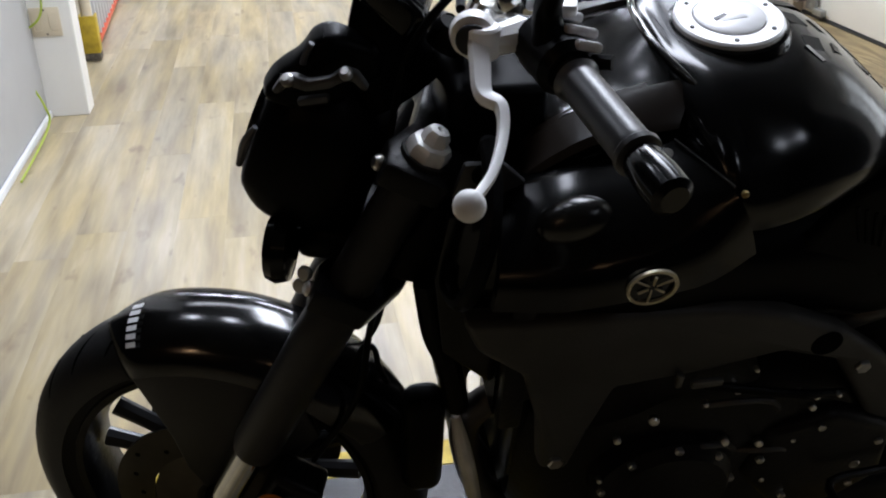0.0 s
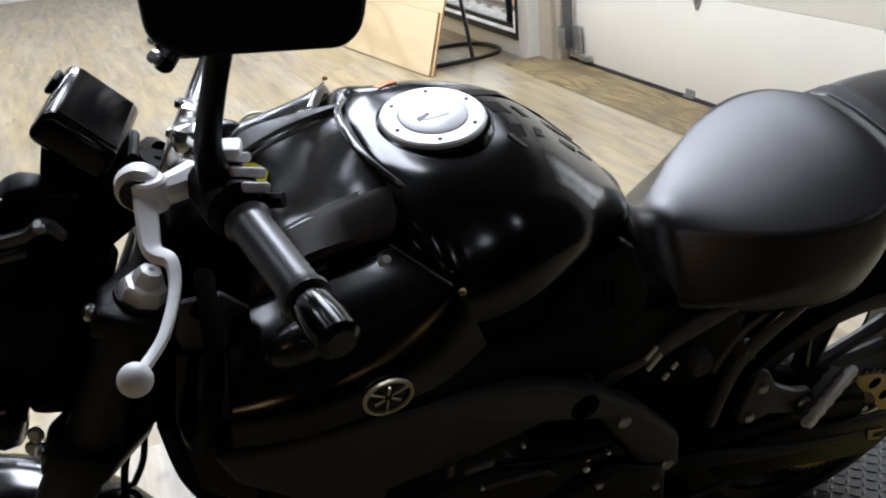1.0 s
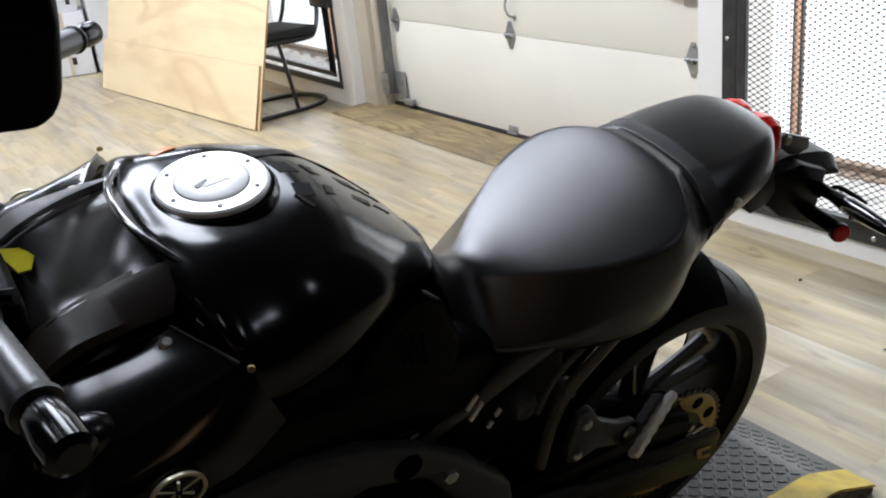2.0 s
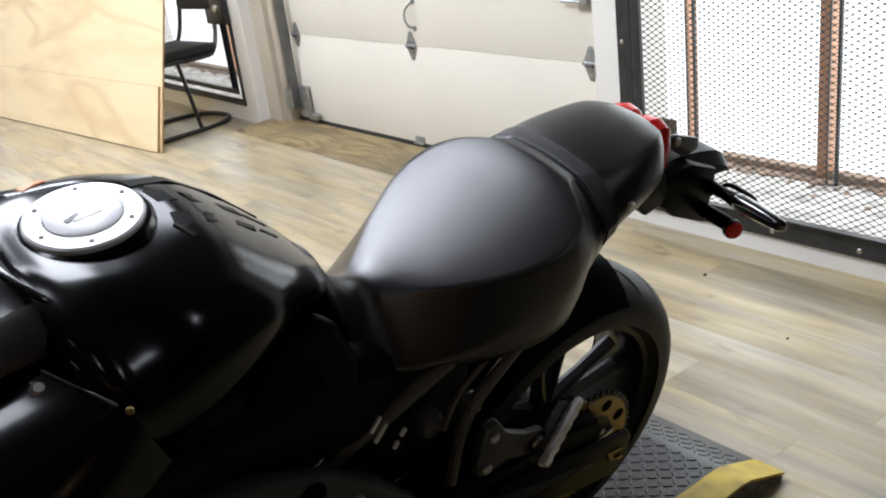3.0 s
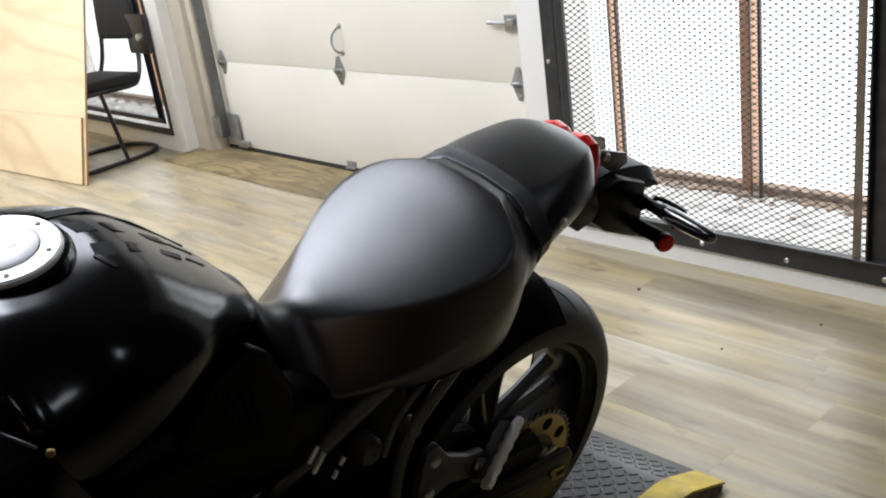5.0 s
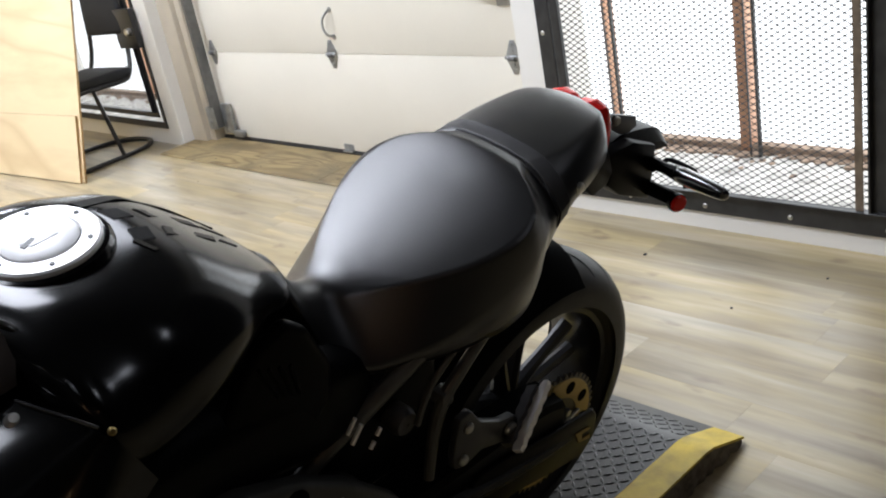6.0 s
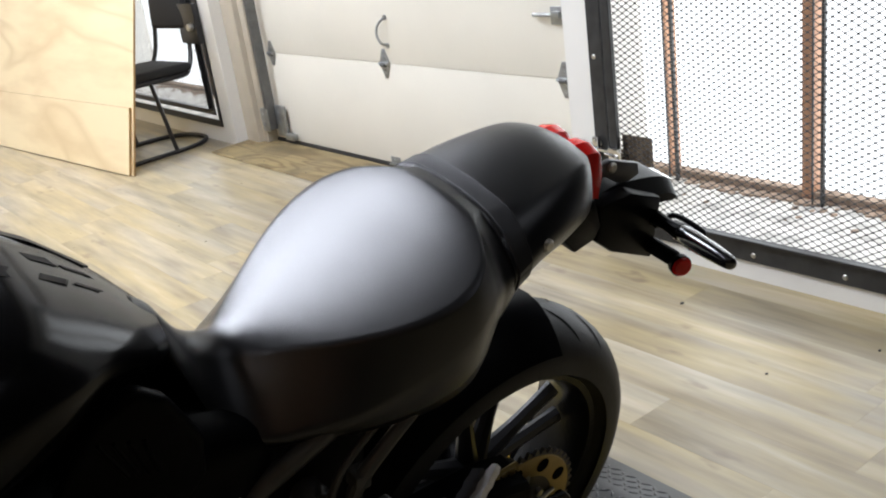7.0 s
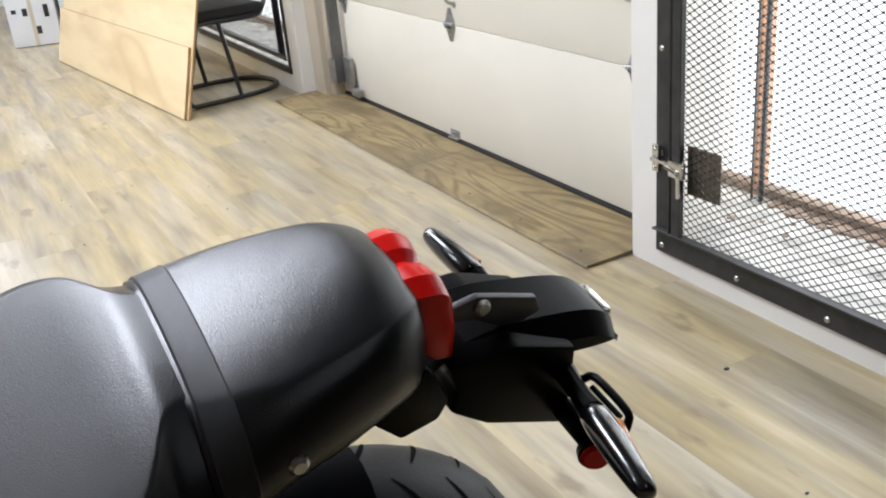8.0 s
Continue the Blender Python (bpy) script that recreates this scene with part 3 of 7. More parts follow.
# ---- garage door ----
def garage_door():
    y0, y1, xf = 2.49, 5.027, 3.08
    d = thing("garage_door", "cream sectional garage door with steel hinges, closed", "garage door", Matrix.Translation((xf, 0, 0)))
    h = 0.508
    for k in range(4):
        z0 = 0.022 + h * k
        lift = 0.016 if k == 0 else 0.0
        bm = bmesh.new()
        box(bm, (0, y0, z0 + 0.0008 + lift), (0.045, y1, z0 + h - 0.0008), 0.0022, 2)
        part("panel", bm, M_DOOR, d)
    bm = box(bmesh.new(), (-0.006, y0, 0.014), (0.04, y1, 0.034), 0.005)
    part("rubber_seal", bm, M_INK, d, "black rubber seal")
    seam = 0.022 + h

    def hinge(y, z):
        bm = bmesh.new()
        prism(bm, [(y - 0.036, z + 0.012), (y - 0.010, z + 0.068), (y + 0.010, z + 0.068), (y + 0.036, z + 0.012), (y + 0.036, z - 0.012), (y + 0.010, z - 0.068), (y - 0.010, z - 0.068), (y - 0.036, z - 0.012)], -0.005, -0.0005, 0, 0.001)
        tube(bm, [(-0.009, y - 0.036, z), (-0.009, y + 0.036, z)], 0.0085, 0, 10)
        for dz in (0.052, 0.030, -0.030, -0.052):
            disc(bm, (-0.005, y, z + dz), (-1, 0, 0), 0.006, 0.004, 8)
        hp = part("hinge", bm, M_GALV, d, "galvanised hinge")
        bm = tube(bmesh.new(), [(-0.012, y - 0.018, z - 0.004), (-0.012, y + 0.018, z - 0.004)], 0.0105, 0, 10)
        part("hinge_pin", bm, M_TRACK, hp, "dark greasy hinge pin")

    for s in range(3):
        for y in (2.62, 3.798, 4.90):
            hinge(y, seam + h * s)
    bm = bmesh.new()
    tube(bm, [(-0.004, 3.756, seam + 0.088), (-0.028, 3.766, seam + 0.100), (-0.036, 3.780, seam + 0.135), (-0.032, 3.774, seam + 0.175), (-0.020, 3.756, seam + 0.200), (-0.004, 3.748, seam + 0.210)], 0.006, 20, 8)
    for y, dz in ((3.756, 0.084), (3.748, 0.212)):
        disc(bm, (0, y, seam + dz), (-1, 0, 0), 0.013, 0.004, 12)
    part("pull_handle", bm, M_GALV, d, "steel pull handle")
    bm = box(bmesh.new(), (-0.012, 2.56, 0.735), (-0.0005, 2.66, 0.80), 0.002)
    box(bm, (-0.03, 2.60, 0.76), (-0.012, 2.64, 0.785), 0.003)
    tube(bm, [(-0.022, 2.64, 0.772), (-0.022, 2.74, 0.772)], 0.008, 0, 8)
    part("side_lock", bm, M_GALV, d, "sliding side lock")
    bm = box(bmesh.new(), (-0.02, 3.793, 0.034), (-0.0005, 3.868, 0.042), 0.001)
    box(bm, (-0.005, 3.793, 0.042), (-0.0005, 3.868, 0.072), 0.001)
    for y in (3.806, 3.830, 3.855):
        disc(bm, (-0.005, y, 0.058), (-1, 0, 0), 0.006, 0.004, 8)
    part("floor_bracket", bm, M_GALV, d, "small steel bracket")
    bm = box(bmesh.new(), (-0.012, 2.49, 0.03), (0.0, 2.515, 0.22), 0.002)
    part("edge_strip", bm, M_GALV, d)
    return d


garage_door()


def door_track(y, sign):
    t = thing("door_track", "dark galvanised vertical track beside the garage door", "door track", group="door tracks")
    bm = bmesh.new()
    for lo, hi in (((3.006, y - 0.013, 0.10), (3.009, y + 0.013, 2.25)), ((3.009, y - sign * 0.013 - 0.0015, 0.10), (3.060, y - sign * 0.013 + 0.0015, 2.25)), ((3.009, y + sign * 0.013 - 0.0015, 0.10), (3.03, y + sign * 0.013 + 0.0015, 2.25))):
        box(bm, lo, hi)
    part("channel", bm, M_TRACK, t)
    for z in (0.095, 0.95, 1.8):
        bm = box(bmesh.new(), (2.998, y - 0.024, z), (3.004, y + 0.06, z + 0.13), 0.002)
        box(bm, (3.004, y + sign * 0.055, z), (3.06, y + sign * 0.06, z + 0.13), 0.001)
        disc(bm, (2.998, y + 0.03, z + 0.1), (-1, 0, 0), 0.010, 0.007, 8)
        disc(bm, (2.998, y + 0.03, z + 0.04), (-1, 0, 0), 0.010, 0.007, 8)
        part("bracket", bm, M_GALV, t)
    bm = box(bmesh.new(), (3.05, y - 0.115, 0.062), (3.069, y - 0.018, 0.235), 0.002)
    for dz in (0.09, 0.14, 0.19):
        disc(bm, (3.05, y - 0.06, dz), (-1, 0, 0), 0.007, 0.004, 8)
    part("roller_plate", bm, M_GALV, t, "punched steel roller plate")
    part("foot", box(bmesh.new(), (3.035, y - 0.21, 0.05), (3.068, y - 0.118, 0.085), 0.005), M_GALV, t)
    return t


door_track(4.965, 1)
# Jamb boards inside the recess.
tagged(part("trim", box(bmesh.new(), (2.99, 5.09, 0.0), (3.12, 5.2395, 2.2), 0.003), M_JAMB), "cream painted door jamb board", "trim", kind="structure")
tagged(part("trim", box(bmesh.new(), (3.02, 5.03, 0.0), (3.12, 5.087, 2.2), 0.003), M_JAMB), "cream painted stop board of the door", "trim", kind="structure")
tagged(part("trim", box(bmesh.new(), (3.05, 2.4505, 0.0), (3.13, 2.487, 2.2), 0.003), M_WALL), "white painted door jamb board", "trim", kind="structure")
wall_box("wall_behind_door", (3.13, 2.45, 0), (3.2, 5.24, 2.3), "plain wall behind the garage door")


def threshold():
    t = thing("threshold_ramp", "thin worn plywood threshold along the garage door", "threshold")
    for a, b in ((2.455, 3.694), (3.697, 5.235)):
        bm = prism(bmesh.new(), [(2.745, 0.004), (2.752, 0.010), (3.075, 0.020), (3.075, 0.0035), (2.745, 0.0035)], a, b, 1)
        sheet = part("sheet", bm, M_RAMP, t)
        for j in range(4):
            y = a + 0.1 + (b - a - 0.2) * j / 3
            part("screw", disc(bmesh.new(), (2.80, y, 0.0108), (-0.03, 0, 1), 0.005, 0.0015, 8), M_INK, sheet)
    return t


threshold()


# ---- plywood sheets leaning by the far window ----
def plywood():
    along = Vector((1.975 - 2.245, 7.69 - 5.235, 0))
    yaw = math.degrees(math.atan2(along.x, along.y))
    m = pose(2.262, 5.215, 0.002, 0, 15, -yaw)
    a = part("plywood_sheet", box(bmesh.new(), (0, 0, 0), (0.012, 2.44, 1.22), 0.001, 1), [M_PLY])
    a.matrix_world = m
    tagged(a, "large pale plywood sheet leaning upright on its long edge", "plywood", "plywood sheets")
    b = part("plywood_sheet", box(bmesh.new(), (-0.0165, 0.02, 0.0), (-0.0035, 2.46, 0.372), 0.001, 1), [M_PLY])
    b.matrix_world = m
    tagged(b, "narrow pale plywood strip leaning before a larger sheet", "plywood", "plywood sheets")
    for ob in (a, b):
        ob.data.materials.append(M_PLYEDGE)
        for f in ob.data.polygons:
            if abs(f.normal.y) > 0.7 or abs(f.normal.z) > 0.7:
                f.material_index = 1


plywood()


# ---- chair behind the plywood ----
def office_chair():
    c = thing("chair", "black cantilever chair with fabric seat and back", "chair", pose(2.62, 5.70, 0, 0, 0, 8))
    bm = bmesh.new()
    # Closed tube: floor loop, two uprights at the front, seat sides, back posts.
    loop = [(-0.30, 0.235, 0.013), (-0.10, 0.24, 0.013), (0.06, 0.235, 0.013), (0.18, 0.20, 0.013), (0.265, 0.11, 0.013), (0.285, 0.0, 0.013)]
    tube(bm, loop + [(x, -y, z) for x, y, z in loop[-2::-1]], 0.0135, 60, 10)
    for s in (-1, 1):
        tube(bm, [(-0.30, s * 0.235, 0.013), (-0.32, s * 0.23, 0.06), (-0.26, s * 0.225, 0.25), (-0.21, s * 0.22, 0.41), (-0.17, s * 0.22, 0.435), (0.12, s * 0.22, 0.43), (0.19, s * 0.215, 0.46), (0.235, s * 0.2, 0.56), (0.26, s * 0.18, 0.72)], 0.0135, 60, 10)
        tube(bm, [(-0.02, s * 0.238, 0.02), (-0.05, s * 0.232, 0.22), (-0.08, s * 0.222, 0.43)], 0.0125, 12, 10)
    tube(bm, [(-0.20, -0.22, 0.43), (-0.20, 0.22, 0.43)], 0.011, 0, 10)
    part("tube_frame", bm, M_BLACKFRAME, c, "black steel tube frame")
    bm = box(bmesh.new(), (-0.23, -0.23, 0.44), (0.21, 0.23, 0.50), 0.027, 4)
    part("seat", bm, M_FABRIC, c)
    bm = box(bmesh.new(), (-0.025, -0.195, -0.15), (0.03, 0.195, 0.16), 0.025, 4, pose(0.255, -0.03, 0.835, 0, 6, 0))
    part("backrest", bm, M_FABRIC, c)
    return c


office_chair()


# ---- cartons beyond the plywood ----
def carton(m, size, print_panel, label):
    sx, sy, sz = size
    c = thing("carton", label, "carton", m, "cartons by the wall")
    part("body", box(bmesh.new(), (0, 0, 0), (sx, sy, sz), 0.004), M_WHITE, c)
    if print_panel:
        part("print_panel", box(bmesh.new(), (sx * 0.2, -0.0035, sz * 0.35), (sx * 0.75, 0.001, sz * 0.95), 0.001, 1), M_BLUE, c, "pale blue printed panel")
    rnd = random.Random(int(sz * 1000))
    for k in range(4):
        x, z = sx * (0.1 + 0.22 * k), sz * rnd.uniform(0.12, 0.5)
        part("ink_bar", box(bmesh.new(), (x, -0.003, z), (x + sx * 0.1, 0.001, z + sz * rnd.uniform(0.05, 0.2)), 0, 1), M_INK, c, "black printed bar")
    part("tape", box(bmesh.new(), (sx * 0.46, -0.002, 0.0), (sx * 0.54, 0.001, sz), 0, 1), M_IVORY, c, "strip of packing tape")
    return c


carton(pose(1.78, 8.55, 0.004, 0, 0, -14), (0.36, 0.42, 0.52), False, "white carton with black print standing on the floor")
carton(pose(1.77, 8.56, 0.526, 0, 0, -10), (0.34, 0.40, 0.42), True, "white carton with a pale blue print stacked on another")
carton(pose(1.22, 9.3, 0.004, 0, 0, -6), (0.42, 0.40, 0.60), True, "white carton with a pale blue print on the floor")
fr = thing("refrigerator", "plain white upright appliance standing by the cartons", "appliance", pose(2.16, 8.42, 0.004, 0, 0, -8))
part("body", box(bmesh.new(), (0, 0, 0), (0.55, 0.55, 1.4), 0.02, 3), M_WHITE, fr)


# ---- the partition's outlet and cables ----
def outlet():
    o = thing("outlet", "ivory double outlet plate on the partition end", "outlet", Matrix.Translation((-0.775, 4.05, 0.395)))
    part("plate", box(bmesh.new(), (-0.058, -0.006, -0.058), (0.058, 0.0, 0.058), 0.003), M_IVORY, o)
    for x in (-0.03, 0.03):
        part("socket", box(bmesh.new(), (x - 0.016, -0.008, -0.034), (x + 0.016, -0.005, 0.034), 0.004), M_IVORY, o)
    for z in (-0.048, 0.048):
        part("screw", disc(bmesh.new(), (0, -0.006, z), (0, -1, 0), 0.004, 0.002, 8), M_INK, o)
    return o


outlet()


def power_strip():
    p = thing("power_strip", "black power strip with a small red light hung on the wall", "power strip", Matrix.Translation((-0.93, 4.02, 0.33)))
    part("body", box(bmesh.new(), (-0.05, -0.03, -0.05), (0.035, 0.03, 0.14), 0.006), M_INK, p)
    part("switch_light", box(bmesh.new(), (0.0, -0.034, 0.02), (0.02, -0.029, 0.034), 0.002), M_RED, p, "small red switch light")
    return p


power_strip()


def cable(points, radius, label):
    ob = part("extension_cable", tube(bmesh.new(), points, radius, 60, 8), M_CABLE)
    return tagged(ob, label, "cable", "extension cables")


cable([(-0.76, 4.035, 1.3), (-0.765, 4.03, 0.8), (-0.77, 4.03, 0.52), (-0.79, 4.02, 0.42), (-0.86, 4.02, 0.37), (-0.93, 3.98, 0.36)], 0.0045, "thin yellow-green cable looped past the outlet")
cable([(-0.90, 3.97, 1.2), (-0.90, 3.97, 0.6), (-0.905, 3.97, 0.3), (-0.81, 3.9, 0.10), (-0.80, 3.85, 0.02), (-0.79, 3.3, 0.009)], 0.0045, "thin yellow-green cable hanging down to the floor")


# ---- folding barrier behind the partition ----
def barrier():
    b = thing("folding_barrier", "folded plastic barrier with yellow end post, red rails and white bars", "barrier", pose(-0.785, 4.95, 0.003, 0, 0, 2.6))
    bm = box(bmesh.new(), (-0.04, -0.03, 0.0), (0.04, 0.06, 0.035), 0.004)
    for k in range(4):
        box(bm, (-0.036 + 0.021 * k, -0.034, 0.0), (-0.026 + 0.021 * k, -0.028, 0.032), 0.001, 1)
    part("rubber_foot", bm, M_MATSIDE, b, "ribbed grey rubber foot")
    bm = box(bmesh.new(), (-0.042, -0.032, 0.036), (0.042, -0.022, 0.22), 0.004)
    box(bm, (-0.042, -0.022, 0.036), (-0.032, 0.05, 0.22), 0.003)
    box(bm, (0.032, -0.022, 0.036), (0.042, 0.05, 0.22), 0.003)
    part("end_shoe", bm, M_YELLOW, b, "yellow plastic end shoe")
    bm = tube(bmesh.new(), [(0, 0.0, 0.05), (0, 0.0, 1.0)], 0.027, 0, 14)
    part("post", bm, M_IVORY, b, "pale grey post")
    part("rail", box(bmesh.new(), (-0.012, 0.12, 0.012), (0.012, 2.25, 0.04), 0.004), M_REDPAINT, b, "orange-red lower rail")
    part("rail", box(bmesh.new(), (-0.012, 0.06, 0.86), (0.012, 2.25, 0.90), 0.004), M_REDPAINT, b, "orange-red upper rail")
    for k in range(18):
        y = 0.16 + 0.12 * k
        part("bar", box(bmesh.new(), (-0.008, y - 0.006, 0.04), (0.008, y + 0.006, 0.86), 0.002), M_WHITE, b)
    return b


barrier()


# ---- raised mat under the motorcycle ----
PLAT = 0.066


def platform():
    p = thing("display_platform", "low platform covered by a black diamond-plate mat with yellow borders", "platform", Matrix.Translation((0, 0, 0.003)))
    x0, xe, y0, y1 = -0.32, 1.755, 1.005, 1.53
    profile = [(x0, PLAT - 0.003), (xe, PLAT - 0.003), (xe + 0.03, PLAT - 0.007), (xe + 0.13, 0.022), (xe + 0.15, 0.014)]

    def sheet(ya, yb, lift, material, name, label, thick=0.006):
        bm = bmesh.new()
        low = [(x, max(0.0, z + lift - thick)) for x, z in profile]
        prism(bm, [(x, z + lift) for x, z in profile] + low[::-1], ya, yb, 1)
        return part(name, bm, material, p, label)

    # Crumbling foam base: the near edge wanders along its length.
    rnd = random.Random(5)
    xs = [x0 + (xe + 0.145 - x0) * k / 140 for k in range(141)]
    rings = []
    for x in xs:
        top = float(np.interp(x, [a for a, _ in profile], [b for _, b in profile])) - 0.0075
        rag = rnd.uniform(-0.006, 0.003)
        rings.append([(x, y0 + 0.002 + rag, 0.0), (x, y0 + 0.004 + rnd.uniform(-0.004, 0.003), top * 0.5), (x, y0 + 0.003 + rag * 0.4, top), (x, y1 - 0.004, top), (x, y1 - 0.004, 0.0)])
    bm = skin(bmesh.new(), rings)
    part("base", bm, M_MATSIDE, p, "grey-brown crumbling base", angle=0.3)
    sheet(y0 + 0.075, y1 - 0.075, 0.0, M_MAT, "mat_sheet", "black diamond-plate rubber")
    sheet(y0, y0 + 0.0735, 0.001, M_YELLOW, "border", "worn yellow border")
    sheet(y1 - 0.0735, y1, 0.001, M_YELLOW, "border", "worn yellow border")
    # Raised diamonds, laid crosswise in turn.
    verts, faces = [], []

    def lump(cx, cy, ang, tilt, cz):
        b = len(verts)
        c, s = math.cos(ang), math.sin(ang)
        for a, w, h in ((-0.0128, 0, 0), (0, 0.0042, 0), (0.0128, 0, 0), (0, -0.0042, 0), (-0.006, 0, 0.0022), (0.006, 0, 0.0022)):
            dx = a * c - w * s
            verts.append((cx + dx, cy + a * s + w * c, cz + h - 0.0002 + dx * tilt))
        faces.extend([(b + i for i in f) for f in ((0, 1, 4), (1, 5, 4), (1, 2, 5), (2, 3, 5), (3, 4, 5), (3, 0, 4))])

    step = 0.021
    for i in range(int((xe - 0.72) / step)):
        for j in range(int((y1 - y0 - 0.16) / step)):
            lump(0.75 + i * step, y0 + 0.088 + j * step, radians(45 if (i + j) % 2 else -45), 0, PLAT - 0.003)
    slope = (0.022 - (PLAT - 0.007)) / 0.10
    for i in range(4):
        for j in range(int((y1 - y0 - 0.16) / step)):
            x = xe + 0.042 + i * step
            lump(x, y0 + 0.088 + j * step, radians(45 if (i + j) % 2 else -45), slope, PLAT - 0.007 + slope * (x - xe - 0.03))
    me = bpy.data.meshes.new("diamond_tread")
    me.from_pydata(verts, [], [tuple(f) for f in faces])
    me.materials.append(M_MAT)
    ob = new("diamond_tread", me)
    ob.parent = p
    tagged(ob, "raised diamond tread", kind="stuff")
    return p


platform()


# ---- ceiling lamps ----
def tube_fixture(x, y, power, colour, turn=0.0, size=(1.2, 0.24)):
    """A white ceiling fixture with an open lit face."""
    d = thing("ceiling_light", "unseen white fluorescent ceiling fixture, lit", "ceiling light", pose(x, y, CEIL, 0, 0, turn), "ceiling lights")
    l, w = size
    bm = bmesh.new()
    for lo, hi in (((-l / 2 - 0.03, -w / 2 - 0.03, -0.07), (l / 2 + 0.03, -w / 2, 0)), ((-l / 2 - 0.03, w / 2, -0.07), (l / 2 + 0.03, w / 2 + 0.03, 0)), ((-l / 2 - 0.03, -w / 2, -0.07), (-l / 2, w / 2, 0)), ((l / 2, -w / 2, -0.07), (l / 2 + 0.03, w / 2, 0))):
        box(bm, lo, hi)
    part("housing", bm, M_WHITE, d)
    lamp("fixture_light", "AREA", pose(x, y, CEIL - 0.05, 0, 0, turn), power, colour, size=l, size_y=w)
    return d


def bulb(x, y, power, colour, radius=0.05):
    d = thing("ceiling_light", "round globe lamp on a ceiling socket, lit", "ceiling light", Matrix.Translation((x, y, CEIL)), "ceiling bulbs")
    part("socket", lathe(bmesh.new(), [(0.05, 0), (0.05, -0.02), (0.025, -0.04), (0.02, -0.07)], 2, 20, caps=True), M_WHITE, d)
    lamp("bulb_light", "POINT", Matrix.Translation((x, y, CEIL - 0.08 - radius)), power, colour, radius=radius)
    return d


NEUTRAL = (0.935, 0.985, 1.11)
WARM = (1.0, 0.62, 0.34)
tube_fixture(0.98, 2.5, 80, NEUTRAL, 0, (0.62, 1.7))
# Two extra unseen fixtures, added to brighten the pillion and the near side.
tube_fixture(1.95, 2.9, 22, NEUTRAL, 0, (0.8, 0.8))
tube_fixture(2.3, -1.0, 4, NEUTRAL, 0, (0.3, 0.36))
for lx, ly, lp in ((-0.05, 3.0, 12), (1.6, 5.2, 68), (0.1, 6.2, 80), (1.2, 8.8, 70), (-1.6, 8.4, 60)):
    tube_fixture(lx, ly, lp, NEUTRAL)
bulb(-0.64, 1.60, 13, NEUTRAL, 0.12)
bulb(0.05, 1.42, 13, NEUTRAL, 0.12)
bulb(-2.55, -2.25, 15, WARM, 0.11)
bulb(0.2, -2.9, 3, WARM, 0.06)
# ---- the motorcycle: u forwards, v to its left, w up, leaning on its side stand ----
LEAN = radians(17)
BIKE = Matrix(((-1, 0, 0, 1.345), (0, -math.cos(LEAN), -math.sin(LEAN), 1.2487), (0, -math.sin(LEAN), math.cos(LEAN), 0.068), (0, 0, 0, 1)))
bike = thing("motorcycle", "glossy black naked motorcycle leaning on its side stand", "motorcycle", BIKE)
AXLE_R, AXLE_F = Vector((-0.018, -0.008, 0.306)), Vector((1.322, 0, 0.297))
RAKE = radians(25)
UP = Vector((-math.sin(RAKE), 0, math.cos(RAKE)))
FORE = Vector((math.cos(RAKE), 0, math.sin(RAKE)))
PIVOT = AXLE_F - 0.0335 * FORE
STEER = Matrix.Translation(PIVOT) @ Matrix.Rotation(radians(-18), 4, UP) @ Matrix.Translation(-PIVOT)


def bpart(name, bm, material, label="", parent=None, steer=False, angle=0.6):
    if steer:
        bmesh.ops.transform(bm, matrix=STEER, verts=bm.verts)
    return part(name, bm, material, parent or bike, label, angle)


def both(make):
    """Calls make(side) for the left and the right."""
    return [make(s) for s in (1, -1)]


# -- wheels --
def tyre_profile(outer, width, rim):
    """Half-round tread running into the side walls and down to the bead."""
    rows = []
    for k in range(13):
        a = radians(-82 + 164 * k / 12)
        rows.append((outer - width * 0.46 * (1 - math.cos(a)) * 0.86, width / 2 * math.sin(a) / math.sin(radians(82))))
    side = outer - width * 0.43
    lip = [(rim + 0.022, -width * 0.46), (rim + 0.004, -width * 0.37), (rim - 0.002, -width * 0.33)]
    return [(rim - 0.004, -width * 0.30)] + lip[::-1] + [(side - 0.006, -width * 0.497)] + rows + [(side - 0.006, width * 0.497)] + [(r, -h) for r, h in lip] + [(rim - 0.004, width * 0.30)]


def grooves(bm, outer, width, count, sway):
    """Slanting tread cuts: slim near-black wedges laid on the crown, as painted shade."""
    for k in range(count):
        for s in (1, -1):
            a0 = 2 * math.pi * (k + (0.5 if s < 0 else 0)) / count
            ring_a, ring_b = [], []
            for j in range(7):
                f = j / 6
                ang = a0 + sway * f
                lat = s * width * (0.06 + 0.34 * f)
                c = math.asin(max(-1, min(1, lat / (width / 2) * math.sin(radians(82)))))
                r = outer - width * 0.46 * (1 - math.cos(c)) * 0.86 + 0.0006
                half = 0.0042 * math.sin(math.pi * (0.1 + 0.8 * f)) / outer
                ring_a.append((r * math.cos(ang - half), lat, r * math.sin(ang - half)))
                ring_b.append((r * math.cos(ang + half), lat, r * math.sin(ang + half)))
            skin(bm, [ring_a, ring_b], closed=False)


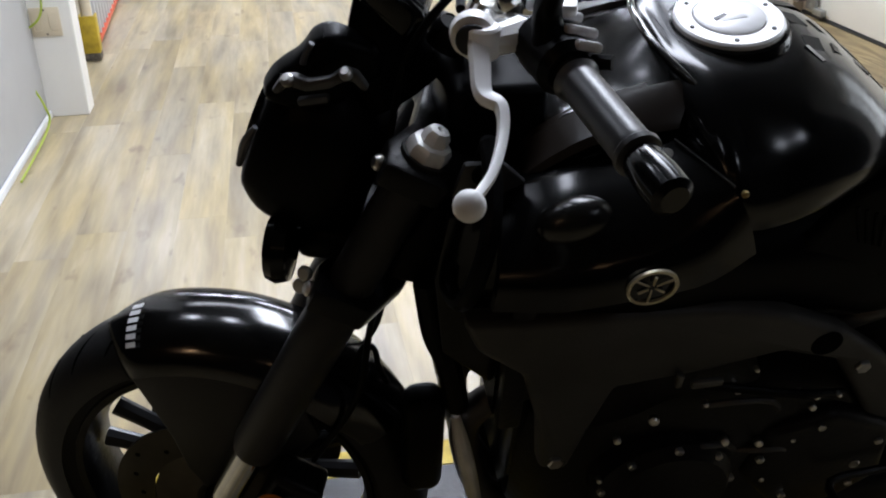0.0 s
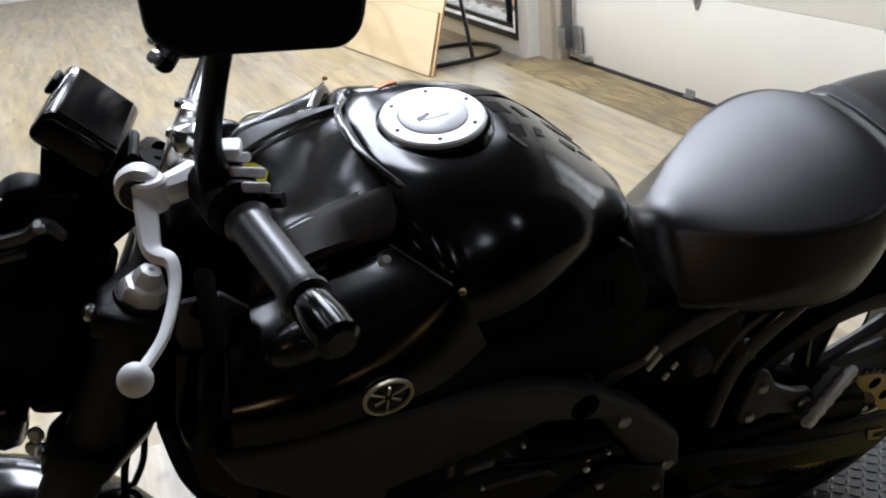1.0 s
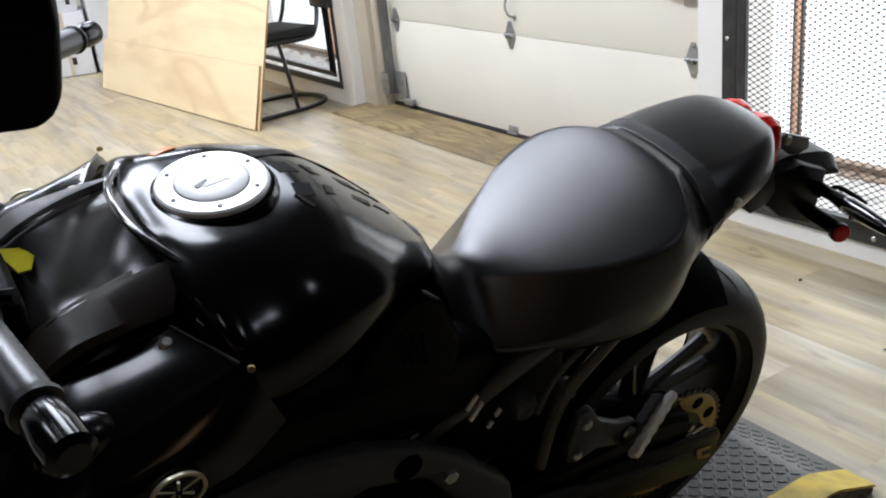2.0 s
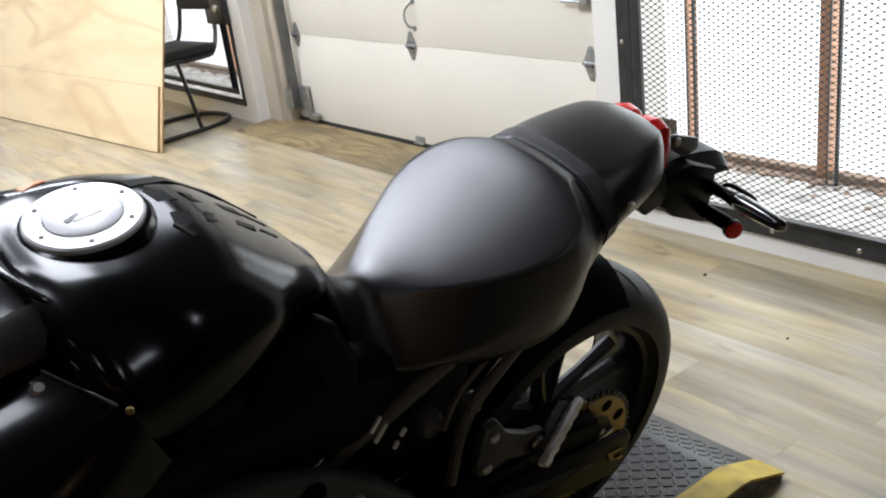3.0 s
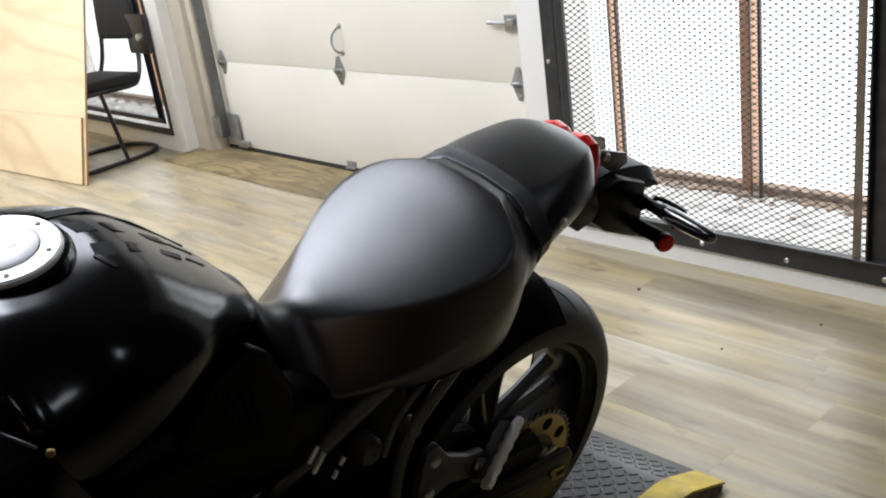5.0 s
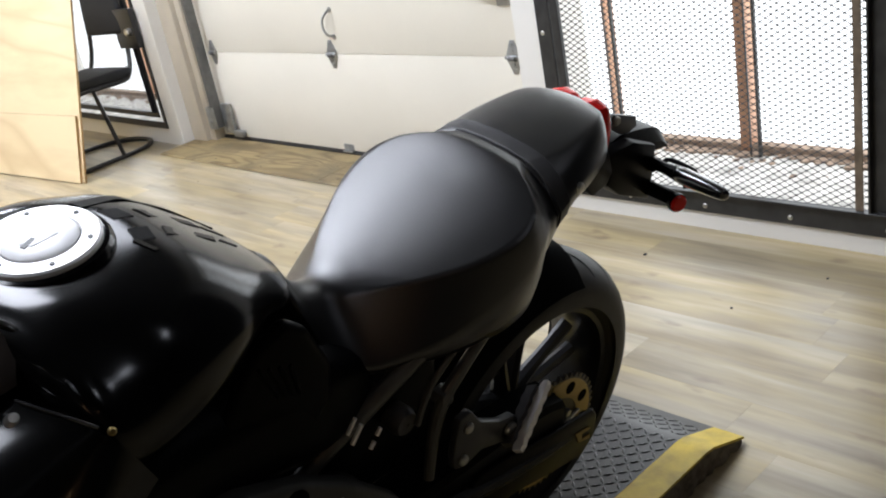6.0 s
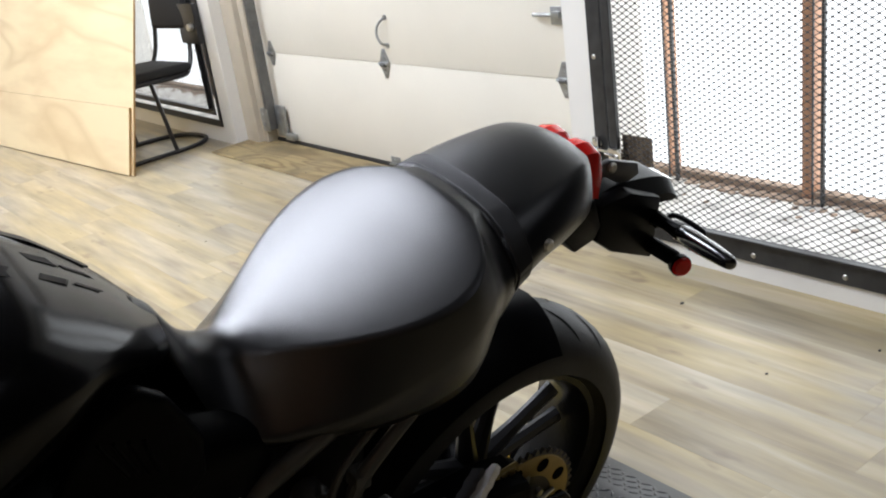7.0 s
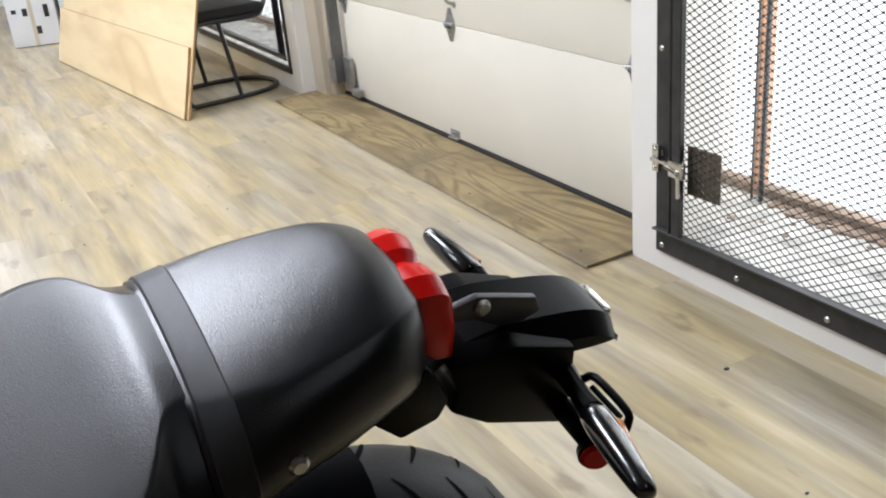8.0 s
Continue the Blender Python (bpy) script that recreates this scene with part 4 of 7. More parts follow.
def wheel(name, centre, outer, width, rim, steer, label):
    m = Matrix.Translation(centre)
    if steer:
        m = STEER @ m
    hub = part(name, lathe(bmesh.new(), [(0.018, -0.07), (0.034, -0.068), (0.036, -0.03), (0.028, 0), (0.036, 0.03), (0.034, 0.068), (0.018, 0.07)], 1, 28, caps=True), M_ENGINE, bike, label)
    hub.matrix_local = m
    part("tyre", lathe(bmesh.new(), tyre_profile(outer, width, rim), 1, 96), M_RUBBER, hub, "black road tyre with slanting tread cuts")
    bm = bmesh.new()
    grooves(bm, outer, width, 26, 0.16 if not steer else -0.16)
    part("tread_groove", bm, M_HOLESHADE, hub)["kind"] = "stuff"
    w = width * 0.33
    part("rim", lathe(bmesh.new(), [(rim - 0.004, -w), (rim + 0.006, -w - 0.004), (rim + 0.004, -w - 0.009), (rim - 0.006, -w - 0.007), (rim - 0.011, -w + 0.004), (rim - 0.016, -w + 0.020), (rim - 0.018, 0), (rim - 0.016, w - 0.020), (rim - 0.011, w - 0.004), (rim - 0.006, w + 0.007), (rim + 0.004, w + 0.009), (rim + 0.006, w + 0.004), (rim - 0.004, w)], 1, 72), M_ENGINE, hub, "black cast alloy rim")
    for k in range(5):
        for d in (-0.19, 0.19):
            a = 2 * math.pi * k / 5 + 0.35
            p0 = Vector((0.03 * math.cos(a + d * 1.6), 0, 0.03 * math.sin(a + d * 1.6)))
            p1 = Vector(((rim - 0.024) * math.cos(a + d), 0, (rim - 0.024) * math.sin(a + d)))
            part("spoke", tube(bmesh.new(), [p0, p0.lerp(p1, 0.5), p1], [0.015, 0.010, 0.011], 6, 8, 1.3), M_SPOKE, hub)
    return hub


rear = wheel("rear_wheel", AXLE_R, 0.313, 0.165, 0.222, False, "rear wheel hub of black alloy")
front = wheel("front_wheel", AXLE_F, 0.292, 0.12, 0.215, True, "front wheel hub of black alloy")


def sprocket():
    bm = bmesh.new()
    n, r = 45, 0.124
    outline = []
    for k in range(n):
        for f, rr in ((0.0, r), (0.25, r - 0.001), (0.5, r - 0.009), (0.75, r - 0.009)):
            a = 2 * math.pi * (k + f) / n
            outline.append((rr * math.cos(a), rr * math.sin(a)))
    holes = [(0.068 * math.cos(a), 0.068 * math.sin(a)) for a in (2 * math.pi * k / 6 for k in range(6))]
    prism(bm, outline, 0.086, 0.092, 1)
    sp = part("sprocket", bm, M_PIPEDARK, rear, "worn rear sprocket with round holes")
    sp.matrix_local = Matrix.Translation((0, 0.02, 0))
    part("sprocket_face", lathe(bmesh.new(), [(0.074, 0.0905), (0.074, 0.0935), (0.112, 0.0935), (0.114, 0.0905)], 1, 48), M_GOLD, sp, "dull gold sprocket face")
    for k in range(10):
        a = 2 * math.pi * (k + 0.3) / 10
        # Holes are flat black discs: the shade within is only colour.
        part("hole", disc(bmesh.new(), (0.094 * math.cos(a), 0.0933, 0.094 * math.sin(a)), (0, 1, 0), 0.0125, 0.0012, 16), M_HOLESHADE, sp)
    for k in range(5):
        a = 2 * math.pi * k / 5 + 0.5
        part("carrier_arm", tube(bmesh.new(), [(0.03 * math.cos(a), 0.096, 0.03 * math.sin(a)), (0.078 * math.cos(a), 0.094, 0.078 * math.sin(a))], [0.009, 0.006], 0, 8, 0.6), M_BOLT, sp, "bare metal carrier arm")
    for x, z in holes:
        a = math.atan2(z, x) + math.pi / 6
        part("nut", disc(bmesh.new(), (0.05 * math.cos(a), 0.0915, 0.05 * math.sin(a)), (0, 1, 0), 0.008, 0.008, 6), M_BOLT, sp)
    part("carrier", lathe(bmesh.new(), [(0.062, 0.05), (0.062, 0.108), (0.045, 0.115), (0.03, 0.12), (0.018, 0.12)], 1, 30, caps=True), M_ENGINE, rear)
    part("axle_nut", disc(bmesh.new(), (0, 0.138, 0), (0, 1, 0), 0.017, 0.016, 6), M_BOLT, rear, "steel axle nut")
    part("brake_disc", lathe(bmesh.new(), [(0.065, -0.09), (0.122, -0.09), (0.122, -0.094), (0.065, -0.094), (0.065, -0.09)], 1, 48), M_BOLT, rear, "steel rear brake disc")


sprocket()


def front_discs():
    for s in (1, -1):
        d = part("brake_disc", lathe(bmesh.new(), [(0.095, s * 0.066), (0.149, s * 0.066), (0.149, s * 0.071), (0.095, s * 0.071), (0.095, s * 0.066)], 1, 56), M_DISC, front, "heat-browned front brake disc")
        part("disc_carrier", lathe(bmesh.new(), [(0.03, s * 0.062), (0.098, s * 0.064), (0.098, s * 0.069), (0.03, s * 0.067)], 1, 10), M_PIPEDARK, front, "dark bronze disc carrier")
        for k in range(20):
            a = 2 * math.pi * k / 20
            r = 0.112 + 0.011 * (k % 3)
            # Drilled holes as black dots, shade put into the colour.
            part("hole", disc(bmesh.new(), (r * math.cos(a), s * 0.0705, r * math.sin(a)), (0, s, 0), 0.004, 0.001, 8), M_HOLESHADE, d)


front_discs()


# -- swing arm, chain and guards --
def swing_arm():
    for s in (1, -1):
        bm = bmesh.new()
        tube(bm, [(0.52, s * 0.10, 0.40), (0.36, s * 0.125, 0.40), (0.18, s * 0.13, 0.355), (0.0, s * 0.128, 0.316), (-0.05, s * 0.128, 0.312)], [0.045, 0.04, 0.036, 0.03, 0.022], 20, 12, 0.5)
        if s < 0:
            prism(bm, [(0.50, 0.47), (0.30, 0.475), (0.12, 0.45), (-0.03, 0.40), (-0.09, 0.35), (-0.07, 0.27), (0.10, 0.29), (0.36, 0.35), (0.50, 0.36)], -0.138, -0.112, 1, 0.008)
        bpart("swing_arm", bm, M_ENGINE, "black alloy swing arm")
    cal = bpart("rear_caliper", box(bmesh.new(), (0.02, -0.128, 0.395), (0.115, -0.082, 0.455), 0.012, 3), M_ENGINE, "black rear brake caliper")
    for u in (0.045, 0.09):
        part("caliper_bolt", disc(bmesh.new(), (u, -0.082, 0.43), (0, 1, 0), 0.007, 0.005, 10), M_BOLT, cal)
    bm = bmesh.new()
    rows = catmull([(0.50, 0.47, 0.42), (0.40, 0.460, 0.40), (0.30, 0.454, 0.385), (0.20, 0.452, 0.372), (0.12, 0.448, 0.362), (0.05, 0.440, 0.358), (0.0, 0.424, 0.372)], 20)
    skin(bm, [[(u, 0.075, w1), (u, 0.135, w1 - 0.004), (u, 0.142, w1 - 0.014), (u, 0.140, w0), (u, 0.137, w0), (u, 0.137, w1 - 0.014), (u, 0.132, w1 - 0.008), (u, 0.075, w1 - 0.004)] for u, w1, w0 in rows])
    bpart("chain_guard", bm, M_PLASTIC, "black plastic chain guard")
    chain = bpart("chain", tube(bmesh.new(), [(0.50, 0.110, 0.435), (0.25, 0.110, 0.432), (0.0, 0.109, 0.432)], 0.006, 12, 6), M_GOLD, "gold drive chain")
    for k in range(34):
        f = k / 33
        c = Vector((0.50 - 0.5 * f, 0.110 - 0.001 * f, 0.435 - 0.003 * f))
        part("link", box(bmesh.new(), (c.x - 0.006, c.y + 0.004, c.z - 0.006), (c.x + 0.006, c.y + 0.0085, c.z + 0.006), 0.002, 1), M_GOLD, chain)
    # Lower guard with a pierced tip, before the sprocket.
    bm = bmesh.new()
    prism(bm, [(0.30, 0.365), (0.22, 0.412), (0.145, 0.402), (0.035, 0.377), (-0.077, 0.358), (-0.093, 0.335), (-0.091, 0.282), (-0.059, 0.255), (0.03, 0.275), (0.10, 0.295), (0.24, 0.32)], 0.140, 0.150, 1, 0.004)
    fin = bpart("lower_guard", bm, M_PLASTIC, "black fin-shaped lower chain guard")
    part("slot_trim", prism(bmesh.new(), [(-0.030, 0.331), (-0.070, 0.322), (-0.073, 0.315), (-0.048, 0.318), (-0.052, 0.304), (-0.075, 0.300), (-0.077, 0.290), (-0.042, 0.302)], 0.1495, 0.152, 1), M_GOLD, fin, "gold emblem on the guard tip")


swing_arm()


# -- tank --
TANK = [(0.470, 0.862, 0.76, 0.83, 0.040), (0.508, 0.903, 0.74, 0.870, 0.084), (0.556, 0.944, 0.735, 0.898, 0.120), (0.61, 0.980, 0.735, 0.902, 0.156), (0.68, 0.999, 0.75, 0.892, 0.187), (0.74, 1.004, 0.77, 0.896, 0.207), (0.775, 1.004, 0.78, 0.905, 0.208), (0.797, 1.002, 0.79, 0.900, 0.182), (0.812, 0.999, 0.80, 0.895, 0.140), (0.824, 0.985, 0.81, 0.89, 0.095), (0.832, 0.95, 0.82, 0.88, 0.06)]


def tank_at(u):
    k = np.array(TANK)
    return [float(np.interp(u, k[:, 0], k[:, j])) for j in range(1, 5)]


def tank_top(u, v):
    """Height of the tank's skin at u, v."""
    top, low, mid, half = tank_at(u)
    f = min(0.999, abs(v) / half)
    return mid + (top - mid) * (1 - f**2.35) ** (1 / 2.35)


bm = loft(bmesh.new(), TANK, 96, 120, 2.35, 1.25)
for vert in bm.verts:
    # Knee hollows in both flanks, and a shallow dish round the cap.
    u, v, w = vert.co
    hollow = math.exp(-((math.hypot(u - 0.752, abs(v) - 0.180) / 0.056) ** 3)) * min(1.0, max(0.0, (0.812 - u) / 0.05)) if w > 0.86 else 0.0
    vert.co.y = v - math.copysign(0.007 * hollow, v)
    w -= 0.009 * hollow
    vert.co.z = w
    dish = max(0.0, 1 - math.hypot(u - 0.725, v) / 0.092)
    if w > 0.96:
        vert.co.z = w - 0.0025 * min(1.0, dish * 3.0)
bpart("fuel_tank", bm, M_GLOSS, "glossy black fuel tank", angle=0.9)


def fuel_cap():
    c = Vector((0.725, 0, 1.0005))
    m = Matrix.Translation(c) @ pose(0, 0, 0, 0, 3, 0)
    cap = bpart("fuel_cap", lathe(bmesh.new(), [(0.068, -0.008), (0.067, -0.002), (0.064, 0.003), (0.060, 0.0045), (0.058, 0.004)], 2, 48), M_GLOSS, "raised black ring round the fuel cap")
    cap.matrix_local = m
    ring = part("cap_ring", lathe(bmesh.new(), [(0.059, 0.002), (0.0585, 0.0085), (0.056, 0.0105), (0.040, 0.0105), (0.038, 0.009)], 2, 48), M_SILVER, cap, "satin silver ring with six bolts")
    lid = part("cap_lid", lathe(bmesh.new(), [(0.0375, 0.006), (0.0375, 0.0115), (0.035, 0.013), (0.0005, 0.013)], 2, 40), M_SILVER, cap, "satin silver lid with a key flap")
    for k in range(6):
        a = 2 * math.pi * k / 6 + 0.3
        part("cap_bolt", disc(bmesh.new(), (0.0485 * math.cos(a), 0.0485 * math.sin(a), 0.0105), (0, 0, 1), 0.0027, 0.0012, 8), M_INK, ring)
    part("key_flap", prism(bmesh.new(), [(-0.016, -0.010), (0.012, -0.013), (0.020, 0.0), (0.012, 0.013), (-0.016, 0.010)], 0.0120, 0.0136, 2, 0.0004), M_SILVER, lid)
    part("key_slot", prism(bmesh.new(), [(0.006, -0.002), (0.021, 0.006), (0.019, 0.011), (0.004, 0.003)], 0.0130, 0.0140, 2), M_INK, lid, "black key slot")


fuel_cap()


def strip_on_tank(points, width, lift, material, name, label):
    """A narrow band lying on the tank's skin along (u, v) points."""
    rows = catmull(points, 20)
    a, b = [], []
    for i, (u, v) in enumerate(rows):
        d = Vector((rows[min(i + 1, 20)] - rows[max(i - 1, 0)]).tolist()).normalized()
        n = Vector((-d.y, d.x)) * width / 2
        for out, s in ((a, 1), (b, -1)):
            x, y = u + s * n.x, v + s * n.y
            out.append((x, y, tank_top(x, y) + lift))
    low = [(x, y, z - lift - 0.004) for x, y, z in b]
    low_a = [(x, y, z - lift - 0.004) for x, y, z in a]
    bm = skin(bmesh.new(), [low_a, a, b, low], closed=False)
    return bpart(name, bm, material, label)


def tank_pad():
    for u0, half in ((0.630, 0.040), (0.592, 0.034), (0.556, 0.027), (0.526, 0.020)):
        for s in (1, -1):
            verts = []
            for du, v in ((0, 0.012), (0.024, 0.012), (0.030, half), (0.006, half)):
                verts.append((u0 + du - 0.01, s * v))
            bm = bmesh.new()
            lo = [bm.verts.new((u, v, tank_top(u, v) - 0.003)) for u, v in verts]
            hi = [bm.verts.new((u, v, tank_top(u, v) + 0.0023)) for u, v in verts]
            bm.faces.new(hi)
            for i in range(4):
                j = (i + 1) % 4
                bm.faces.new((lo[i], lo[j], hi[j], hi[i]))
            es = [e for e in bm.edges if e.verts[0] in hi and e.verts[1] in hi]
            bmesh.ops.bevel(bm, geom=es, offset=0.0012, segments=2, affect="EDGES")
            bpart("tank_pad", bm, M_PLASTIC, "black ribbed rubber tank pad")
    strip_on_tank([(0.66, -0.06), (0.60, -0.075), (0.55, -0.07), (0.51, -0.05)], 0.018, 0.003, M_PLASTIC, "tank_pad", "black ribbed rubber tank pad")
    strip_on_tank([(0.648, 0.036), (0.644, 0.048), (0.638, 0.060)], 0.006, 0.003, M_EDGE, "pad_edge", "bright worn end of the tank pad")
    strip_on_tank([(0.756, -0.098), (0.742, -0.108), (0.727, -0.117)], 0.010, 0.0012, M_ORANGE, "sticker", "small orange sticker")


tank_pad()


# -- tank side panels and air scoops --
def panel_side(s):
    """The upper panel and lower scoop beside the tank's front, on one side."""
    def sheet(rows, thick, name, material, label):
        """rows: lines of points along u at growing depth; a curved plate with thickness."""
        grid = [catmull(r, 14) for r in rows]
        if name == "air_scoop":
            columns = [catmull([g[k] for g in grid], 12) for k in range(15)]
            grid = [[c[k] for c in columns] for k in range(13)]
        outer = [[(p[0], s * p[1], p[2]) for p in g] for g in grid]
        inner = [[(p[0], s * (p[1] - thick), p[2] - thick * 0.35) for p in g] for g in grid]
        bm = bmesh.new()
        ring = [o + i[::-1] for o, i in zip(outer, inner)]
        skin(bm, ring)
        return bpart(name, bm, material, label, angle=0.5)

    # Rows run from the front to the rear. The upper plate falls from a rounded lip beside the valley.
    sheet([[(0.965, 0.068, 0.893), (0.95, 0.070, 0.921), (0.915, 0.073, 0.947), (0.88, 0.075, 0.962), (0.85, 0.076, 0.973), (0.815, 0.077, 0.983), (0.797, 0.079, 0.985)],
           [(0.965, 0.075, 0.902), (0.95, 0.078, 0.932), (0.915, 0.081, 0.959), (0.88, 0.082, 0.974), (0.85, 0.082, 0.983), (0.818, 0.082, 0.990), (0.795, 0.083, 0.991)],
           [(0.966, 0.082, 0.902), (0.951, 0.085, 0.932), (0.915, 0.088, 0.958), (0.88, 0.089, 0.973), (0.85, 0.090, 0.982), (0.818, 0.090, 0.988), (0.796, 0.091, 0.989)],
           [(0.975, 0.110, 0.893), (0.955, 0.115, 0.922), (0.912, 0.120, 0.955), (0.88, 0.121, 0.963), (0.85, 0.121, 0.967), (0.828, 0.121, 0.969), (0.814, 0.120, 0.970)],
           [(0.975, 0.114, 0.883), (0.955, 0.119, 0.913), (0.908, 0.125, 0.948), (0.88, 0.126, 0.956), (0.85, 0.126, 0.960), (0.830, 0.126, 0.962), (0.817, 0.125, 0.963)]], 0.012, "side_panel", M_PLATE, "brownish black satin upper tank panel")
    sheet([[(0.985, 0.118, 0.905), (0.93, 0.128, 0.928), (0.88, 0.133, 0.938), (0.845, 0.135, 0.947), (0.825, 0.137, 0.957)],
           [(1.0, 0.172, 0.890), (0.94, 0.185, 0.915), (0.88, 0.190, 0.928), (0.83, 0.195, 0.940), (0.792, 0.203, 0.950)],
           [(1.01, 0.215, 0.865), (0.94, 0.237, 0.882), (0.88, 0.241, 0.892), (0.82, 0.238, 0.903), (0.775, 0.222, 0.928)],
           [(1.015, 0.222, 0.830), (0.95, 0.245, 0.845), (0.88, 0.248, 0.855), (0.81, 0.243, 0.862), (0.755, 0.225, 0.880)]], 0.014, "air_scoop", M_GLOSS, "glossy black air scoop panel")
    # Scoop mouth: dark lip with a grey inner duct.
    bm = bmesh.new()
    tube(bm, [(1.005, s * 0.115, 0.955), (1.012, s * 0.175, 0.925), (1.025, s * 0.205, 0.88), (1.04, s * 0.20, 0.825), (1.045, s * 0.15, 0.80), (1.03, s * 0.11, 0.83), (1.01, s * 0.10, 0.90), (1.005, s * 0.115, 0.955)], 0.010, 40, 10)
    bpart("scoop_lip", bm, M_PLASTIC, "black lip of the air scoop")
    bm = bmesh.new()
    bmesh.ops.create_uvsphere(bm, u_segments=28, v_segments=16, radius=1.0, matrix=Matrix.Translation((0.932, s * 0.186, 0.905)) @ pose(0, 0, 0, 0, 12, 0) @ Matrix.Diagonal((0.040, 0.024, 0.028, 1)))
    duct = bpart("scoop_duct", bm, M_PANEL, "smooth dark bulge of the air scoop")
    part("duct_lip", tube(bmesh.new(), [(0.955, s * 0.208, 0.884), (0.930, s * 0.214, 0.884), (0.905, s * 0.210, 0.893)], [0.0015, 0.0024, 0.0015], 8, 8), M_EDGE, duct, "thin glossy lip under the bulge")
    scr = bpart("screw", disc(bmesh.new(), (0.833, s * 0.145, 0.9445), (0.0, s * 0.3, 0.95), 0.0085, 0.008, 14, 0.5), M_BOLT, "round-headed bright screw")
    bm = tube(bmesh.new(), [(0.826, s * 0.139, 0.961), (0.806, s * 0.176, 0.957), (0.788, s * 0.205, 0.951)], 0.0016, 8, 8)
    bpart("edge_trim", bm, M_EDGE, "thin glossy lip between panel and tank")
    bpart("trim_plug", disc(bmesh.new(), (0.782, s * 0.215, 0.950), (0, s * 0.8, 0.6), 0.0038, 0.004, 10, 0.4), M_GOLD, "small bright plug")
    return scr


both(panel_side)

# Bright rounded edge across the tank before the cap, and the dark valley between the two panels.
bm = tube(bmesh.new(), [(0.790, 0.098, 0.987), (0.800, 0.085, 0.995), (0.814, 0.060, 1.002), (0.8225, 0.030, 1.0065), (0.825, 0.0, 1.0085), (0.8225, -0.030, 1.0065), (0.814, -0.060, 1.002), (0.800, -0.085, 0.995), (0.790, -0.098, 0.987)], [0.0025, 0.0036, 0.0042, 0.0042, 0.0042, 0.0042, 0.0042, 0.0036, 0.0025], 40, 12)
bpart("edge_trim", bm, M_EDGE, "glossy rounded edge across the tank before the cap")
bm = bmesh.new()
rows = catmull([(0.824, 0.078, 1.004, 0.988, 0.034), (0.840, 0.079, 0.990, 0.984, 0.020), (0.87, 0.079, 0.966, 0.974, 0.006), (0.92, 0.077, 0.938, 0.953, 0.0), (0.965, 0.070, 0.900, 0.896, 0.0)], 20)
rings = []
for u, h, mid, edge, bow in rows:
    top = [(u - bow * f * f, h * f, mid + (edge - mid) * abs(f) ** 2.4) for f in (-1, -0.85, -0.65, -0.4, -0.2, 0, 0.2, 0.4, 0.65, 0.85, 1)]
    rings.append(top + [(u - bow, h, edge - 0.03), (u - bow, -h, edge - 0.03)])
skin(bm, rings)
bpart("tank_valley", bm, M_PANEL, "satin black hollow between the tank panels", angle=0.8)
bm = prism(bmesh.new(), [(0.934, -0.068), (0.896, -0.054), (0.910, -0.018), (0.922, -0.018)], 0.9495, 0.9515, 2)
bpart("label", bm, M_LABEL, "small yellow label before the cap")


def emblem(s):
    """A round badge: ring and spokes, as a plain shape."""
    c = Vector((0.869, s * 0.2485, 0.873))
    n = Vector((0.03, s * 0.99, -0.10)).normalized()
    m = Matrix.Translation(c) @ n.to_track_quat("Z", "Y").to_matrix().to_4x4()
    badge = bpart("emblem", lathe(bmesh.new(), [(0.0255, 0), (0.0255, 0.003), (0.022, 0.003), (0.022, 0)], 2, 40, m), M_IVORYMETAL, "pale round emblem with spokes")
    for k in range(6):
        a = math.pi * k / 3 + 0.5
        d = Vector((math.cos(a), math.sin(a), 0))
        far, wide = (0.0220, 0.0012) if k % 2 == 0 else (0.015, 0.0016)
        part("spoke", tube(bmesh.new(), [m @ (d * 0.004 + Vector((0, 0, 0.002))), m @ (d * far + Vector((0, 0, 0.002)))], [wide * 0.7, wide], 0, 8), M_IVORYMETAL, badge)


M_IVORYMETAL = mat("pale_gold_metal", (0.72, 0.66, 0.50), 0.3, 0.8, vary=0.1, scale=40)
both(emblem)


def knee_pad(s):
    bm = bmesh.new()
    prism(bm, [(0.635, 0.765), (0.605, 0.825), (0.580, 0.860), (0.538, 0.880), (0.510, 0.855), (0.478, 0.785), (0.480, 0.735), (0.52, 0.69), (0.57, 0.705)], s * 0.108, s * 0.128, 1, 0.010, 3)
    k = bpart("knee_panel", bm, M_PLASTIC, "dark textured knee panel")
    for j in range(4):
        part("rib", tube(bmesh.new(), [(0.582 - 0.014 * j, s * 0.128, 0.838 - 0.006 * j), (0.560 - 0.010 * j, s * 0.129, 0.785 - 0.004 * j)], 0.0026, 0, 6), M_PLASTIC, k)


both(knee_pad)
bpart("side_cover", loft(bmesh.new(), [(0.40, 0.74, 0.60, 0.68, 0.105), (0.48, 0.78, 0.60, 0.70, 0.125), (0.58, 0.80, 0.62, 0.72, 0.135), (0.70, 0.82, 0.66, 0.74, 0.150), (0.82, 0.85, 0.68, 0.77, 0.165), (0.93, 0.87, 0.70, 0.79, 0.155), (1.0, 0.86, 0.72, 0.79, 0.11)], 24, 28, 3, 3), M_PLASTIC, "black inner side cover below the tank")

